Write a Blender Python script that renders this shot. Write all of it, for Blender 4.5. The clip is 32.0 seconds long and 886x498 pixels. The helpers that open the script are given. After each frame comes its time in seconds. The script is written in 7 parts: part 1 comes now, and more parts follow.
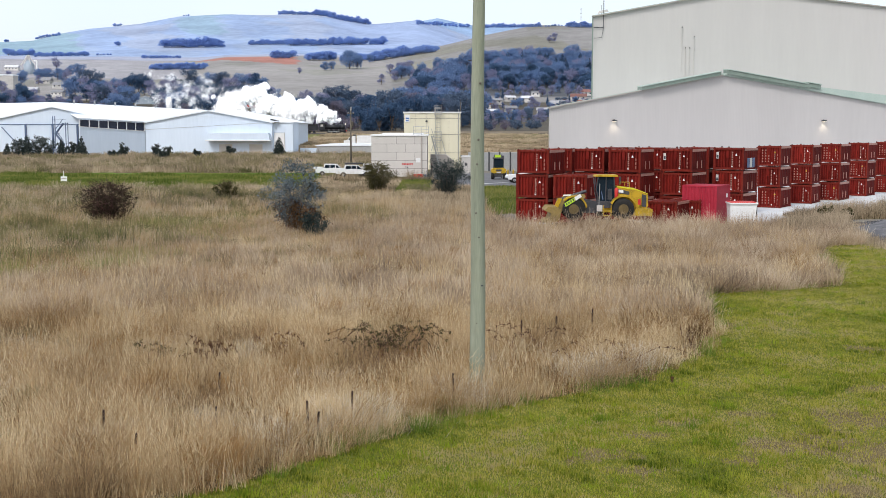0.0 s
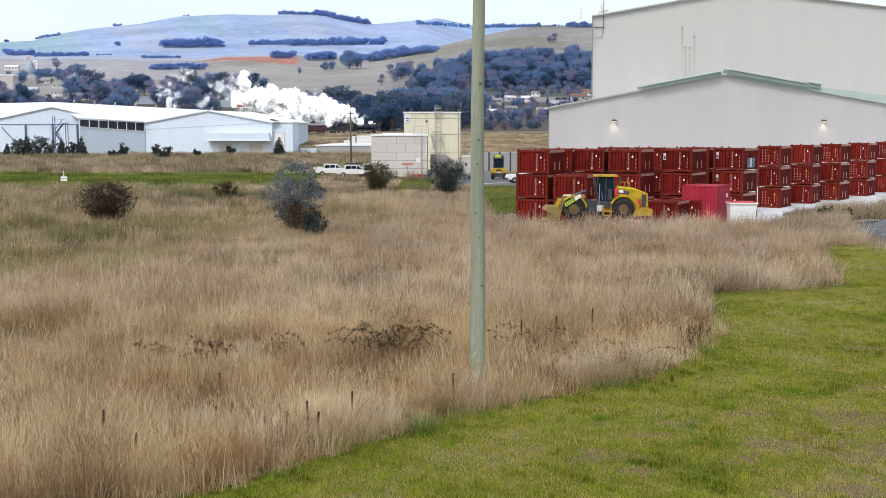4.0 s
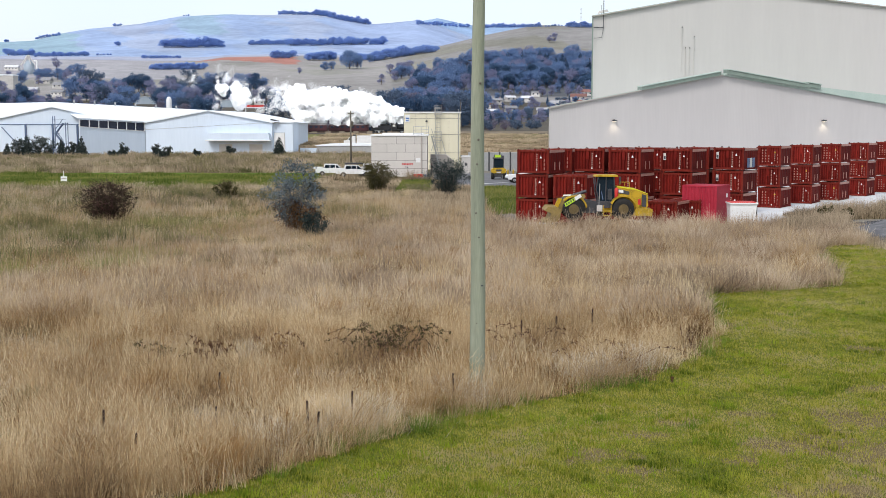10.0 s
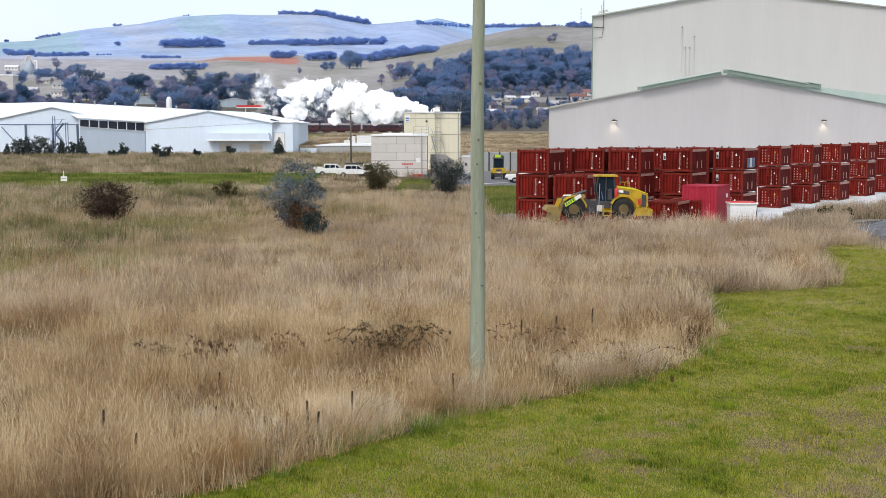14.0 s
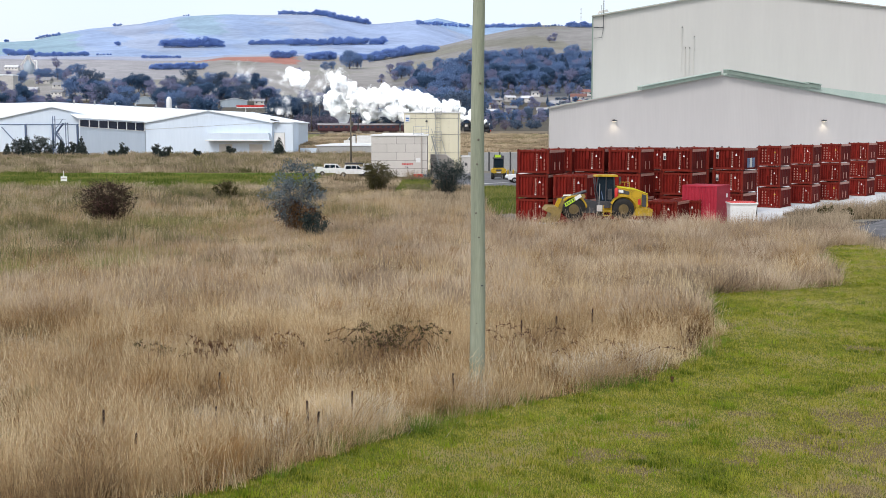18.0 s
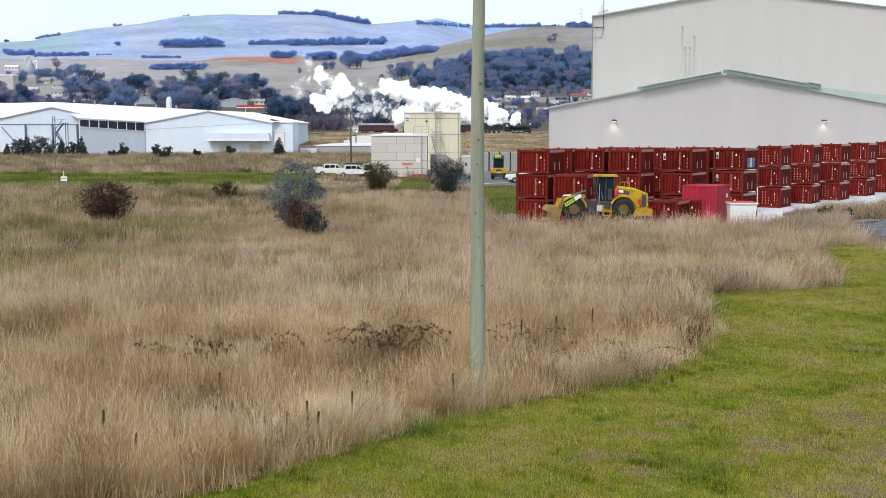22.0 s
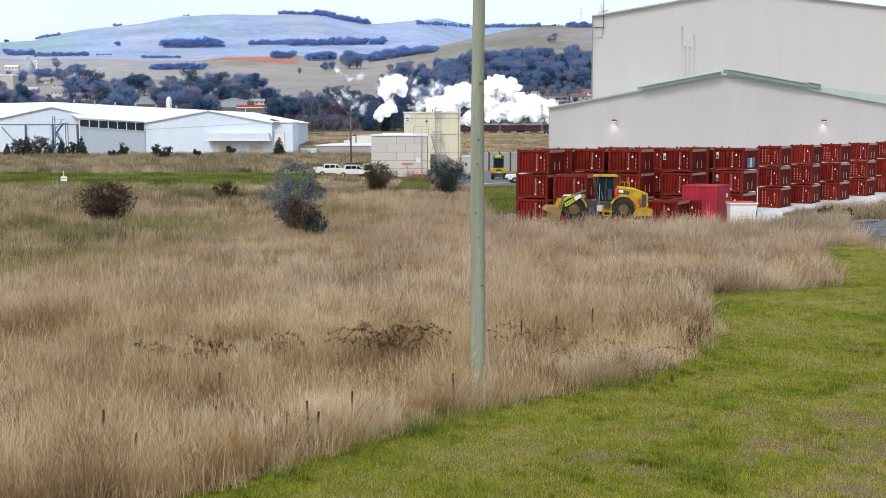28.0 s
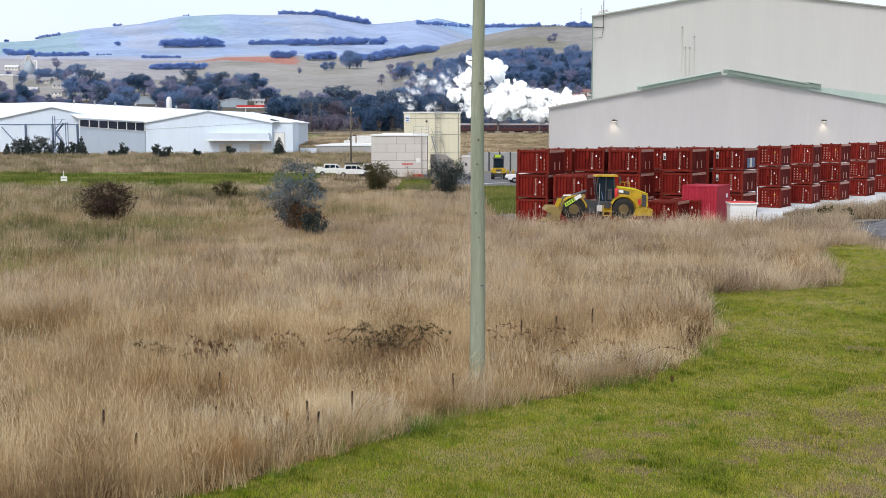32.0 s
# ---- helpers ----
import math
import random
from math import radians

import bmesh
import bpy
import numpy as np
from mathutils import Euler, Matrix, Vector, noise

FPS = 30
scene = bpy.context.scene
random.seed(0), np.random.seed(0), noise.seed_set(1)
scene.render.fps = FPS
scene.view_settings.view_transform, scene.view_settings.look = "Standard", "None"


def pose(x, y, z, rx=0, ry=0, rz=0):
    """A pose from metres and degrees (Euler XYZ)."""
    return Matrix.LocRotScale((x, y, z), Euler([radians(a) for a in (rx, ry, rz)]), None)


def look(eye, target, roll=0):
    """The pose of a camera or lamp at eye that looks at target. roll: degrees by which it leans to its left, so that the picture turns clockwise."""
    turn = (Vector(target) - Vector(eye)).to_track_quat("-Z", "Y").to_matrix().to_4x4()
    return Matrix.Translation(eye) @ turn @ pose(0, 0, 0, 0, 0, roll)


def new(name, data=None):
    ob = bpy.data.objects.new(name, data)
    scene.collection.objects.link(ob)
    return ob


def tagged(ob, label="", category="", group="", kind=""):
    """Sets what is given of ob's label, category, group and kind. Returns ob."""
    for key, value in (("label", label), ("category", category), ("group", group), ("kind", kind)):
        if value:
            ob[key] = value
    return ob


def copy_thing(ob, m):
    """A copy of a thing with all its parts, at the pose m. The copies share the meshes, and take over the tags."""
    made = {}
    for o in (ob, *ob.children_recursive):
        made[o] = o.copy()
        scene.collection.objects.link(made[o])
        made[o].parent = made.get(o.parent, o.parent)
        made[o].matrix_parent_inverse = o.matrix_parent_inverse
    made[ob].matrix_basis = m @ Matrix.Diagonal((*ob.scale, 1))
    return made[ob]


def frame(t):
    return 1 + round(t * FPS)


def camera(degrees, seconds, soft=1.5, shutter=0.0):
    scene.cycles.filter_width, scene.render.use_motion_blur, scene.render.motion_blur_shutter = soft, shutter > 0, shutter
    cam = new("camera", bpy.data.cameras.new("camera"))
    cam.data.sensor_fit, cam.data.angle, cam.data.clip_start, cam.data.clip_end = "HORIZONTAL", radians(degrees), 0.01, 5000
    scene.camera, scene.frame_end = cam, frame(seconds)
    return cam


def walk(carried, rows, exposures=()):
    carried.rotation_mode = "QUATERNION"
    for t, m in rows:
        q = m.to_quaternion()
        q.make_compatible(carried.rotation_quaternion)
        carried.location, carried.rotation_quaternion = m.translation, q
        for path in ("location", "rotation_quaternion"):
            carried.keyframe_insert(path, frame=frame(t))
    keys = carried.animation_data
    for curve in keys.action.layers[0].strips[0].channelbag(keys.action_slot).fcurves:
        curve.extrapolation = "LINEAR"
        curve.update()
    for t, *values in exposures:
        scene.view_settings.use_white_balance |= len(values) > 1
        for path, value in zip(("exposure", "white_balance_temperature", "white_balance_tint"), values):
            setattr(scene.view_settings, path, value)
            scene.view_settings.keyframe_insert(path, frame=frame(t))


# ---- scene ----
EYE = 7.76
cam = camera(40.07, 32.0, soft=0.72)
STAND = pose(0, 0, EYE, 90 - 5.895, 0, 0)
walk(cam, [(0, STAND), (32, STAND)], exposures=[(0, 0.12), (32, 0.12)])

# ---- light: a bright overcast sky ----
world = bpy.data.worlds.new("overcast_sky")
scene.world = world
world.use_nodes = True
wn, wl = world.node_tree.nodes, world.node_tree.links
wn.clear()
sky = wn.new("ShaderNodeTexSky")
sky.sky_type = "NISHITA"
sky.sun_disc = False
sky.sun_elevation, sky.sun_rotation = radians(45), radians(209)
sky.dust_density = 3.0
sky_light = wn.new("ShaderNodeBackground")
sky_light.inputs[1].default_value = 0.05
cloud = wn.new("ShaderNodeBackground")
coord = wn.new("ShaderNodeTexCoord")
cloud_noise = wn.new("ShaderNodeTexNoise")
cloud_noise.inputs["Scale"].default_value = 2.2
cloud_noise.inputs["Detail"].default_value = 5.0
cloud_ramp = wn.new("ShaderNodeValToRGB")
cloud_ramp.color_ramp.elements[0].color = (0.78, 0.87, 1.0, 1)
cloud_ramp.color_ramp.elements[0].position = 0.3
cloud_ramp.color_ramp.elements[1].color = (0.90, 0.95, 1.0, 1)
cloud_ramp.color_ramp.elements[1].position = 0.7
cloud.inputs[1].default_value = 0.83
total = wn.new("ShaderNodeAddShader")
out = wn.new("ShaderNodeOutputWorld")
wl.new(coord.outputs["Generated"], cloud_noise.inputs["Vector"])
wl.new(cloud_noise.outputs["Fac"], cloud_ramp.inputs[0])
wl.new(cloud_ramp.outputs[0], cloud.inputs[0])
wl.new(sky.outputs[0], sky_light.inputs[0])
wl.new(sky_light.outputs[0], total.inputs[0])
wl.new(cloud.outputs[0], total.inputs[1])
wl.new(total.outputs[0], out.inputs[0])
sun = new("sun", bpy.data.lights.new("sun", "SUN"))
sun.data.energy = 1.9
sun.data.angle = radians(14)
sun.data.color = (1.0, 0.98, 0.95)
sun.matrix_world = look((-60, -110, 125), (0, 0, 0))


# ---- materials ----
def shader(name):
    m = bpy.data.materials.new(name)
    m.use_nodes = True
    n = m.node_tree.nodes
    return m, n, m.node_tree.links, n["Principled BSDF"]


def ramp_node(n, stops):
    r = n.new("ShaderNodeValToRGB")
    e = r.color_ramp.elements
    while len(e) < len(stops):
        e.new(0.5)
    for k, (p, c) in zip(e, stops):
        k.position, k.color = p, (*c, 1)
    return r


def surface(name, dark, light, rough=0.7, scale=1.0, metal=0.0, bump=0.15, fine=9.0, spread=0.0, stretch=(1, 1, 1), contrast=(0.3, 0.7), gloss=0.3):
    """A surface of two colours mixed by broad stains and fine grain; spread: how far single pieces differ."""
    m, n, l, b = shader(name)
    co = n.new("ShaderNodeTexCoord")
    mp = n.new("ShaderNodeMapping")
    mp.inputs["Scale"].default_value = stretch
    l.new(co.outputs["Object"], mp.inputs["Vector"])
    big = n.new("ShaderNodeTexNoise")
    big.inputs["Scale"].default_value = scale
    big.inputs["Detail"].default_value = 6
    small = n.new("ShaderNodeTexNoise")
    small.inputs["Scale"].default_value = scale * fine
    small.inputs["Detail"].default_value = 4
    l.new(mp.outputs[0], big.inputs["Vector"])
    l.new(mp.outputs[0], small.inputs["Vector"])
    mix = n.new("ShaderNodeMath")
    mix.operation = "MULTIPLY_ADD"
    mix.inputs[1].default_value = 0.4
    l.new(small.outputs["Fac"], mix.inputs[0])
    scaled = n.new("ShaderNodeMath")
    scaled.operation = "MULTIPLY"
    scaled.inputs[1].default_value = 0.6
    l.new(big.outputs["Fac"], scaled.inputs[0])
    l.new(scaled.outputs[0], mix.inputs[2])
    r = ramp_node(n, [(contrast[0], dark), (contrast[1], light)])
    l.new(mix.outputs[0], r.inputs[0])
    tone = r.outputs[0]
    if spread:
        info = n.new("ShaderNodeObjectInfo")
        hsv = n.new("ShaderNodeHueSaturation")
        rng = n.new("ShaderNodeMapRange")
        rng.inputs["To Min"].default_value, rng.inputs["To Max"].default_value = 1 - spread, 1 + spread
        l.new(info.outputs["Random"], rng.inputs[0])
        l.new(rng.outputs[0], hsv.inputs["Value"])
        l.new(tone, hsv.inputs["Color"])
        tone = hsv.outputs[0]
    l.new(tone, b.inputs["Base Color"])
    b.inputs["Roughness"].default_value = rough
    b.inputs["Specular IOR Level"].default_value = gloss
    b.inputs["Metallic"].default_value = metal
    if bump:
        bp = n.new("ShaderNodeBump")
        bp.inputs["Strength"].default_value = bump
        bp.inputs["Distance"].default_value = 0.05
        l.new(small.outputs["Fac"], bp.inputs["Height"])
        l.new(bp.outputs[0], b.inputs["Normal"])
    return m


def cladding(name, dark, light, pitch, axis="X", rough=0.55, stain=0.25):
    """Ribbed metal sheet: ribs run up the wall, with rain streaks."""
    m = surface(name, dark, light, rough, 0.35, 0.0, 0.0, 6.0, stretch=(1, 1, 0.12))
    n, l = m.node_tree.nodes, m.node_tree.links
    b = n["Principled BSDF"]
    co = n.new("ShaderNodeTexCoord")
    wave = n.new("ShaderNodeTexWave")
    wave.bands_direction = axis
    wave.inputs["Scale"].default_value = 0.314 / pitch
    l.new(co.outputs["Object"], wave.inputs["Vector"])
    bp = n.new("ShaderNodeBump")
    bp.inputs["Strength"].default_value = 0.1
    bp.inputs["Distance"].default_value = 0.03
    l.new(wave.outputs["Fac"], bp.inputs["Height"])
    l.new(bp.outputs[0], b.inputs["Normal"])
    return m


def blade_material(name, stops, tip, tip_amount=0.5, patch=0.12, through_light=0.35):
    """Grass and leaves: each blade its own tone, patches of tone over the field, paler blade tips and clump tops."""
    m, n, l, b = shader(name)
    tint = n.new("ShaderNodeAttribute")
    tint.attribute_name = "tint"
    up = n.new("ShaderNodeAttribute")
    up.attribute_name = "up"
    geo = n.new("ShaderNodeNewGeometry")
    field = n.new("ShaderNodeTexNoise")
    field.inputs["Scale"].default_value = patch
    field.inputs["Detail"].default_value = 5
    l.new(geo.outputs["Position"], field.inputs["Vector"])
    add = n.new("ShaderNodeMath")
    add.operation = "MULTIPLY_ADD"
    add.inputs[1].default_value = 1.7
    l.new(field.outputs["Fac"], add.inputs[0])
    sub = n.new("ShaderNodeMath")
    sub.operation = "MULTIPLY_ADD"
    sub.inputs[1].default_value = 0.8
    sub.inputs[2].default_value = -0.75
    l.new(tint.outputs["Fac"], sub.inputs[0])
    l.new(sub.outputs[0], add.inputs[2])
    r = ramp_node(n, stops)
    l.new(add.outputs[0], r.inputs[0])
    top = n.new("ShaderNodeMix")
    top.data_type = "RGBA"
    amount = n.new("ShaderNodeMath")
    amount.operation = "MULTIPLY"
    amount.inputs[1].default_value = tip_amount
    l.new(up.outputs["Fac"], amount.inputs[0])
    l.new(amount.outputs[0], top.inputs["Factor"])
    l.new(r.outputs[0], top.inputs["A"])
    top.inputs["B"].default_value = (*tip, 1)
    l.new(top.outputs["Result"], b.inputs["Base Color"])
    b.inputs["Roughness"].default_value = 0.8
    b.inputs["Specular IOR Level"].default_value = 0.04
    if through_light:
        glow = n.new("ShaderNodeBsdfTranslucent")
        l.new(top.outputs["Result"], glow.inputs["Color"])
        mix = n.new("ShaderNodeMixShader")
        mix.inputs[0].default_value = through_light
        l.new(b.outputs[0], mix.inputs[1])
        l.new(glow.outputs[0], mix.inputs[2])
        l.new(mix.outputs[0], n["Material Output"].inputs["Surface"])
    return m


STRAW = [(0.1, (0.075, 0.043, 0.018)), (0.3, (0.30, 0.18, 0.082)), (0.55, (0.50, 0.345, 0.17)), (0.9, (0.80, 0.66, 0.43))]
M_STRAW = blade_material("dry_grass_blades", STRAW, (0.54, 0.41, 0.28), 0.35, 0.22)
SEED = [(0.1, (0.10, 0.064, 0.036)), (0.3, (0.33, 0.222, 0.128)), (0.55, (0.505, 0.378, 0.238)), (0.9, (0.76, 0.64, 0.48))]
M_STRAW_MID = blade_material("seeding_grass_blades", SEED, (0.46, 0.372, 0.3), 0.55, 0.14)
M_STRAW_FAR = blade_material("far_dry_grass_blades", [(0.1, (0.065, 0.055, 0.03)), (0.35, (0.235, 0.185, 0.11)), (0.6, (0.45, 0.345, 0.23)), (0.85, (0.62, 0.51, 0.36))], (0.54, 0.43, 0.33), 0.35, 0.06)
M_LAWN = blade_material("lawn_blades", [(0.05, (0.028, 0.065, 0.006)), (0.33, (0.15, 0.185, 0.016)), (0.58, (0.31, 0.30, 0.04)), (0.8, (0.45, 0.375, 0.11)), (1.0, (0.42, 0.33, 0.20))], (0.30, 0.30, 0.045), 0.25, 0.28)
M_GREEN = blade_material("green_tussock_blades", [(0.2, (0.06, 0.115, 0.014)), (0.5, (0.15, 0.24, 0.03)), (0.8, (0.29, 0.34, 0.06))], (0.24, 0.28, 0.09), 0.3, 0.3)


def ground_material():
    m, n, l, b = shader("ground_cover")
    cov = n.new("ShaderNodeAttribute")
    cov.attribute_name = "cover"
    geo = n.new("ShaderNodeNewGeometry")
    a = n.new("ShaderNodeTexNoise")
    a.inputs["Scale"].default_value = 0.006
    a.inputs["Detail"].default_value = 8
    c = n.new("ShaderNodeTexNoise")
    c.inputs["Scale"].default_value = 1.3
    c.inputs["Detail"].default_value = 6
    l.new(geo.outputs["Position"], a.inputs["Vector"])
    l.new(geo.outputs["Position"], c.inputs["Vector"])
    fine = n.new("ShaderNodeTexNoise")
    fine.inputs["Scale"].default_value = 11
    fine.inputs["Detail"].default_value = 3
    l.new(geo.outputs["Position"], fine.inputs["Vector"])
    s0 = n.new("ShaderNodeMath")
    s0.operation = "ADD"
    l.new(a.outputs["Fac"], s0.inputs[0])
    l.new(c.outputs["Fac"], s0.inputs[1])
    pasture = n.new("ShaderNodeTexNoise")
    pasture.inputs["Scale"].default_value = 0.045
    pasture.inputs["Detail"].default_value = 7
    pasture.inputs["Roughness"].default_value = 0.7
    l.new(geo.outputs["Position"], pasture.inputs["Vector"])
    s1 = n.new("ShaderNodeMath")
    s1.operation = "MULTIPLY_ADD"
    s1.inputs[1].default_value = 1.2
    l.new(pasture.outputs["Fac"], s1.inputs[0])
    l.new(s0.outputs[0], s1.inputs[2])
    s = n.new("ShaderNodeMath")
    s.operation = "ADD"
    l.new(s1.outputs[0], s.inputs[0])
    l.new(fine.outputs["Fac"], s.inputs[1])
    rng = n.new("ShaderNodeMapRange")
    rng.inputs["From Min"].default_value, rng.inputs["From Max"].default_value = 1.62, 2.58
    rng.inputs["To Min"].default_value, rng.inputs["To Max"].default_value = 0.66, 1.34
    l.new(s.outputs[0], rng.inputs[0])
    hsv = n.new("ShaderNodeHueSaturation")
    l.new(rng.outputs[0], hsv.inputs["Value"])
    l.new(cov.outputs["Color"], hsv.inputs["Color"])
    l.new(hsv.outputs[0], b.inputs["Base Color"])
    b.inputs["Roughness"].default_value = 0.95
    b.inputs["Specular IOR Level"].default_value = 0.03
    bp = n.new("ShaderNodeBump")
    bp.inputs["Strength"].default_value = 0.5
    bp.inputs["Distance"].default_value = 0.06
    l.new(c.outputs["Fac"], bp.inputs["Height"])
    l.new(bp.outputs[0], b.inputs["Normal"])
    return m


M_GROUND = ground_material()
M_CONCRETE = surface("pale_concrete", (0.46, 0.46, 0.47), (0.64, 0.64, 0.65), 0.85, 0.12)
M_ASPHALT = surface("asphalt", (0.09, 0.09, 0.1), (0.17, 0.17, 0.18), 0.9, 0.3)
M_GRAVEL = surface("grey_gravel", (0.055, 0.055, 0.06), (0.19, 0.185, 0.195), 0.95, 2.0, bump=0.6)
M_LINE = surface("road_paint", (0.6, 0.6, 0.6), (0.8, 0.8, 0.8), 0.8, 2.0)
M_POLE = surface("treated_pine", (0.18, 0.20, 0.15), (0.36, 0.38, 0.29), 0.85, 1.3, 0, 0.5, 12, stretch=(3, 3, 0.16))
M_WEATHERED = surface("weathered_timber", (0.07, 0.06, 0.05), (0.18, 0.16, 0.13), 0.9, 2.0, stretch=(3, 3, 0.3))
M_BEIGE = cladding("beige_wall_sheet", (0.525, 0.50, 0.482), (0.565, 0.54, 0.517), 0.2)
M_MAUVE = cladding("grey_mauve_wall_sheet", (0.455, 0.432, 0.425), (0.50, 0.475, 0.465), 0.2)
M_PALEGREEN = surface("pale_green_sheet", (0.34, 0.42, 0.38), (0.45, 0.52, 0.47), 0.5, 0.5)
M_GREENTRIM = surface("grey_green_trim", (0.16, 0.21, 0.18), (0.24, 0.29, 0.25), 0.5, 1.0)
# White sheets of the far sheds, blue haze put into their base colour.
M_HAZEWALL = cladding("hazed_white_wall_sheet", (0.585, 0.67, 0.78), (0.665, 0.75, 0.86), 0.35)
M_HAZEROOF = cladding("hazed_white_roof_sheet", (0.76, 0.80, 0.85), (0.84, 0.87, 0.91), 0.5, rough=0.45)
M_WINDOW = surface("dark_window_band", (0.02, 0.025, 0.045), (0.05, 0.06, 0.09), 0.15, 0.6, bump=0)
M_STEELBLUE = surface("blue_grey_steel", (0.075, 0.115, 0.21), (0.13, 0.18, 0.29), 0.5, 2.0)
M_CREAM = cladding("cream_wall_sheet", (0.65, 0.61, 0.47), (0.72, 0.68, 0.53), 1.1)
M_PANEL = surface("pale_grey_panel", (0.52, 0.49, 0.465), (0.58, 0.55, 0.52), 0.6, 0.8, spread=0.05)
M_GREYWALL = surface("taupe_panel", (0.36, 0.33, 0.30), (0.43, 0.39, 0.36), 0.7, 0.8)
M_JOINT = surface("dark_joint", (0.18, 0.17, 0.16), (0.25, 0.24, 0.23), 0.8, 1.0)
M_GALV = surface("galvanised_steel", (0.33, 0.34, 0.35), (0.5, 0.5, 0.5), 0.45, 3.0, 0.6)
M_DARKSTEEL = surface("dark_steel", (0.04, 0.04, 0.045), (0.1, 0.1, 0.11), 0.5, 2.0, 0.3)
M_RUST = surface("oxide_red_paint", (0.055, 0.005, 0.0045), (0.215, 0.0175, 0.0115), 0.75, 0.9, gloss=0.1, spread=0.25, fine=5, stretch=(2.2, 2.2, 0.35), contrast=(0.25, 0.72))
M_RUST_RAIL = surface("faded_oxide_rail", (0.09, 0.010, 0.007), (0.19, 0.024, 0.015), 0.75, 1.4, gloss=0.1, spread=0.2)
# Darker copy of the oxide paint: the side walls' shade put into colour.
M_RUST_SHADED = surface("oxide_red_shaded", (0.05, 0.005, 0.0045), (0.155, 0.0145, 0.010), 0.75, 0.8, gloss=0.1, spread=0.25)
M_AMBER = surface("amber_mark", (0.5, 0.28, 0.02), (0.65, 0.38, 0.03), 0.6, 2.0)
M_TOPRAIL = surface("pinkish_lid_rail", (0.30, 0.14, 0.11), (0.45, 0.25, 0.20), 0.6, 1.5)
M_SOOT = surface("dark_underframe", (0.02, 0.012, 0.012), (0.06, 0.03, 0.025), 0.8, 2.0)
M_WHITE = surface("white_paint", (0.68, 0.68, 0.68), (0.82, 0.82, 0.82), 0.5, 1.5)
M_PINKRED = surface("bright_red_paint", (0.28, 0.012, 0.028), (0.42, 0.025, 0.05), 0.6, 0.9)
M_YELLOW = surface("machine_yellow", (0.12, 0.075, 0.012), (0.50, 0.32, 0.02), 0.45, 1.6, contrast=(0.3, 0.52))
M_WORNYELLOW = surface("worn_yellow_steel", (0.13, 0.09, 0.035), (0.34, 0.24, 0.08), 0.6, 1.8)
M_RIM = surface("dusty_wheel_rim", (0.07, 0.05, 0.022), (0.17, 0.12, 0.05), 0.7, 2.5)
M_LIMEEDGE = surface("fresh_yellow_paint", (0.5, 0.44, 0.02), (0.66, 0.6, 0.03), 0.45, 1.4)
M_HIVIS = surface("lime_panel", (0.38, 0.58, 0.03), (0.48, 0.7, 0.05), 0.5, 1.4)
M_RUBBER = surface("tyre_rubber", (0.012, 0.012, 0.012), (0.03, 0.028, 0.026), 0.9, 3.0)
M_CABGLASS = surface("cab_glass", (0.008, 0.014, 0.022), (0.02, 0.032, 0.045), 0.12, 1.0, bump=0, gloss=0.12)
M_RED = surface("red_paint", (0.45, 0.03, 0.03), (0.6, 0.05, 0.04), 0.5, 1.5)
M_BLUE = surface("blue_paint", (0.05, 0.12, 0.35), (0.08, 0.18, 0.45), 0.5, 1.5)
M_LOCO = surface("black_engine_paint", (0.012, 0.013, 0.016), (0.04, 0.042, 0.05), 0.4, 0.7)
M_COACH = surface("maroon_coach_paint", (0.045, 0.016, 0.021), (0.08, 0.028, 0.034), 0.45, 0.5)
M_COACHROOF = surface("pale_coach_roof", (0.20, 0.19, 0.205), (0.31, 0.29, 0.305), 0.6, 0.5)
M_BRANCH = surface("grey_bark", (0.10, 0.085, 0.075), (0.2, 0.17, 0.15), 0.9, 3.0)
M_REDBARK = surface("reddish_twigs", (0.07, 0.03, 0.03), (0.15, 0.07, 0.06), 0.9, 3.0)
M_TILE = surface("house_roof_tile", (0.30, 0.30, 0.32), (0.5, 0.5, 0.52), 0.7, 0.5, spread=0.5)
M_REDROOF = surface("brown_red_roof", (0.16, 0.08, 0.07), (0.26, 0.13, 0.11), 0.8, 0.5, spread=0.2)
M_HOUSE = surface("house_wall", (0.42, 0.40, 0.38), (0.62, 0.60, 0.57), 0.8, 0.4, spread=0.3)


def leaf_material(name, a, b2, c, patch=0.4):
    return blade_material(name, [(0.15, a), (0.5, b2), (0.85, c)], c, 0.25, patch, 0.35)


# Valley trees: blue haze of distance mixed into foliage and twig colours.
L_HAZEPINE = leaf_material("hazed_pine_foliage", (0.045, 0.088, 0.165), (0.062, 0.114, 0.205), (0.09, 0.15, 0.25))
L_HAZEGUM = leaf_material("hazed_gum_foliage", (0.068, 0.103, 0.165), (0.092, 0.132, 0.20), (0.13, 0.175, 0.25))
L_HAZEBARE = leaf_material("hazed_winter_twigs", (0.125, 0.115, 0.16), (0.165, 0.15, 0.205), (0.21, 0.19, 0.25))
L_OLIVE = leaf_material("olive_shrub_foliage", (0.03, 0.03, 0.012), (0.075, 0.068, 0.028), (0.14, 0.12, 0.055))
L_SILVER = leaf_material("silver_blue_foliage", (0.032, 0.044, 0.052), (0.095, 0.122, 0.14), (0.22, 0.262, 0.29))
L_DARKRED = leaf_material("dark_red_brown_foliage", (0.016, 0.014, 0.010), (0.042, 0.03, 0.022), (0.085, 0.06, 0.042))
# Slope trees: distance haze painted in as pale blue base colours.
L_HAZESLOPE = leaf_material("hazed_slope_foliage", (0.105, 0.18, 0.335), (0.15, 0.235, 0.405), (0.205, 0.29, 0.47), 0.06)
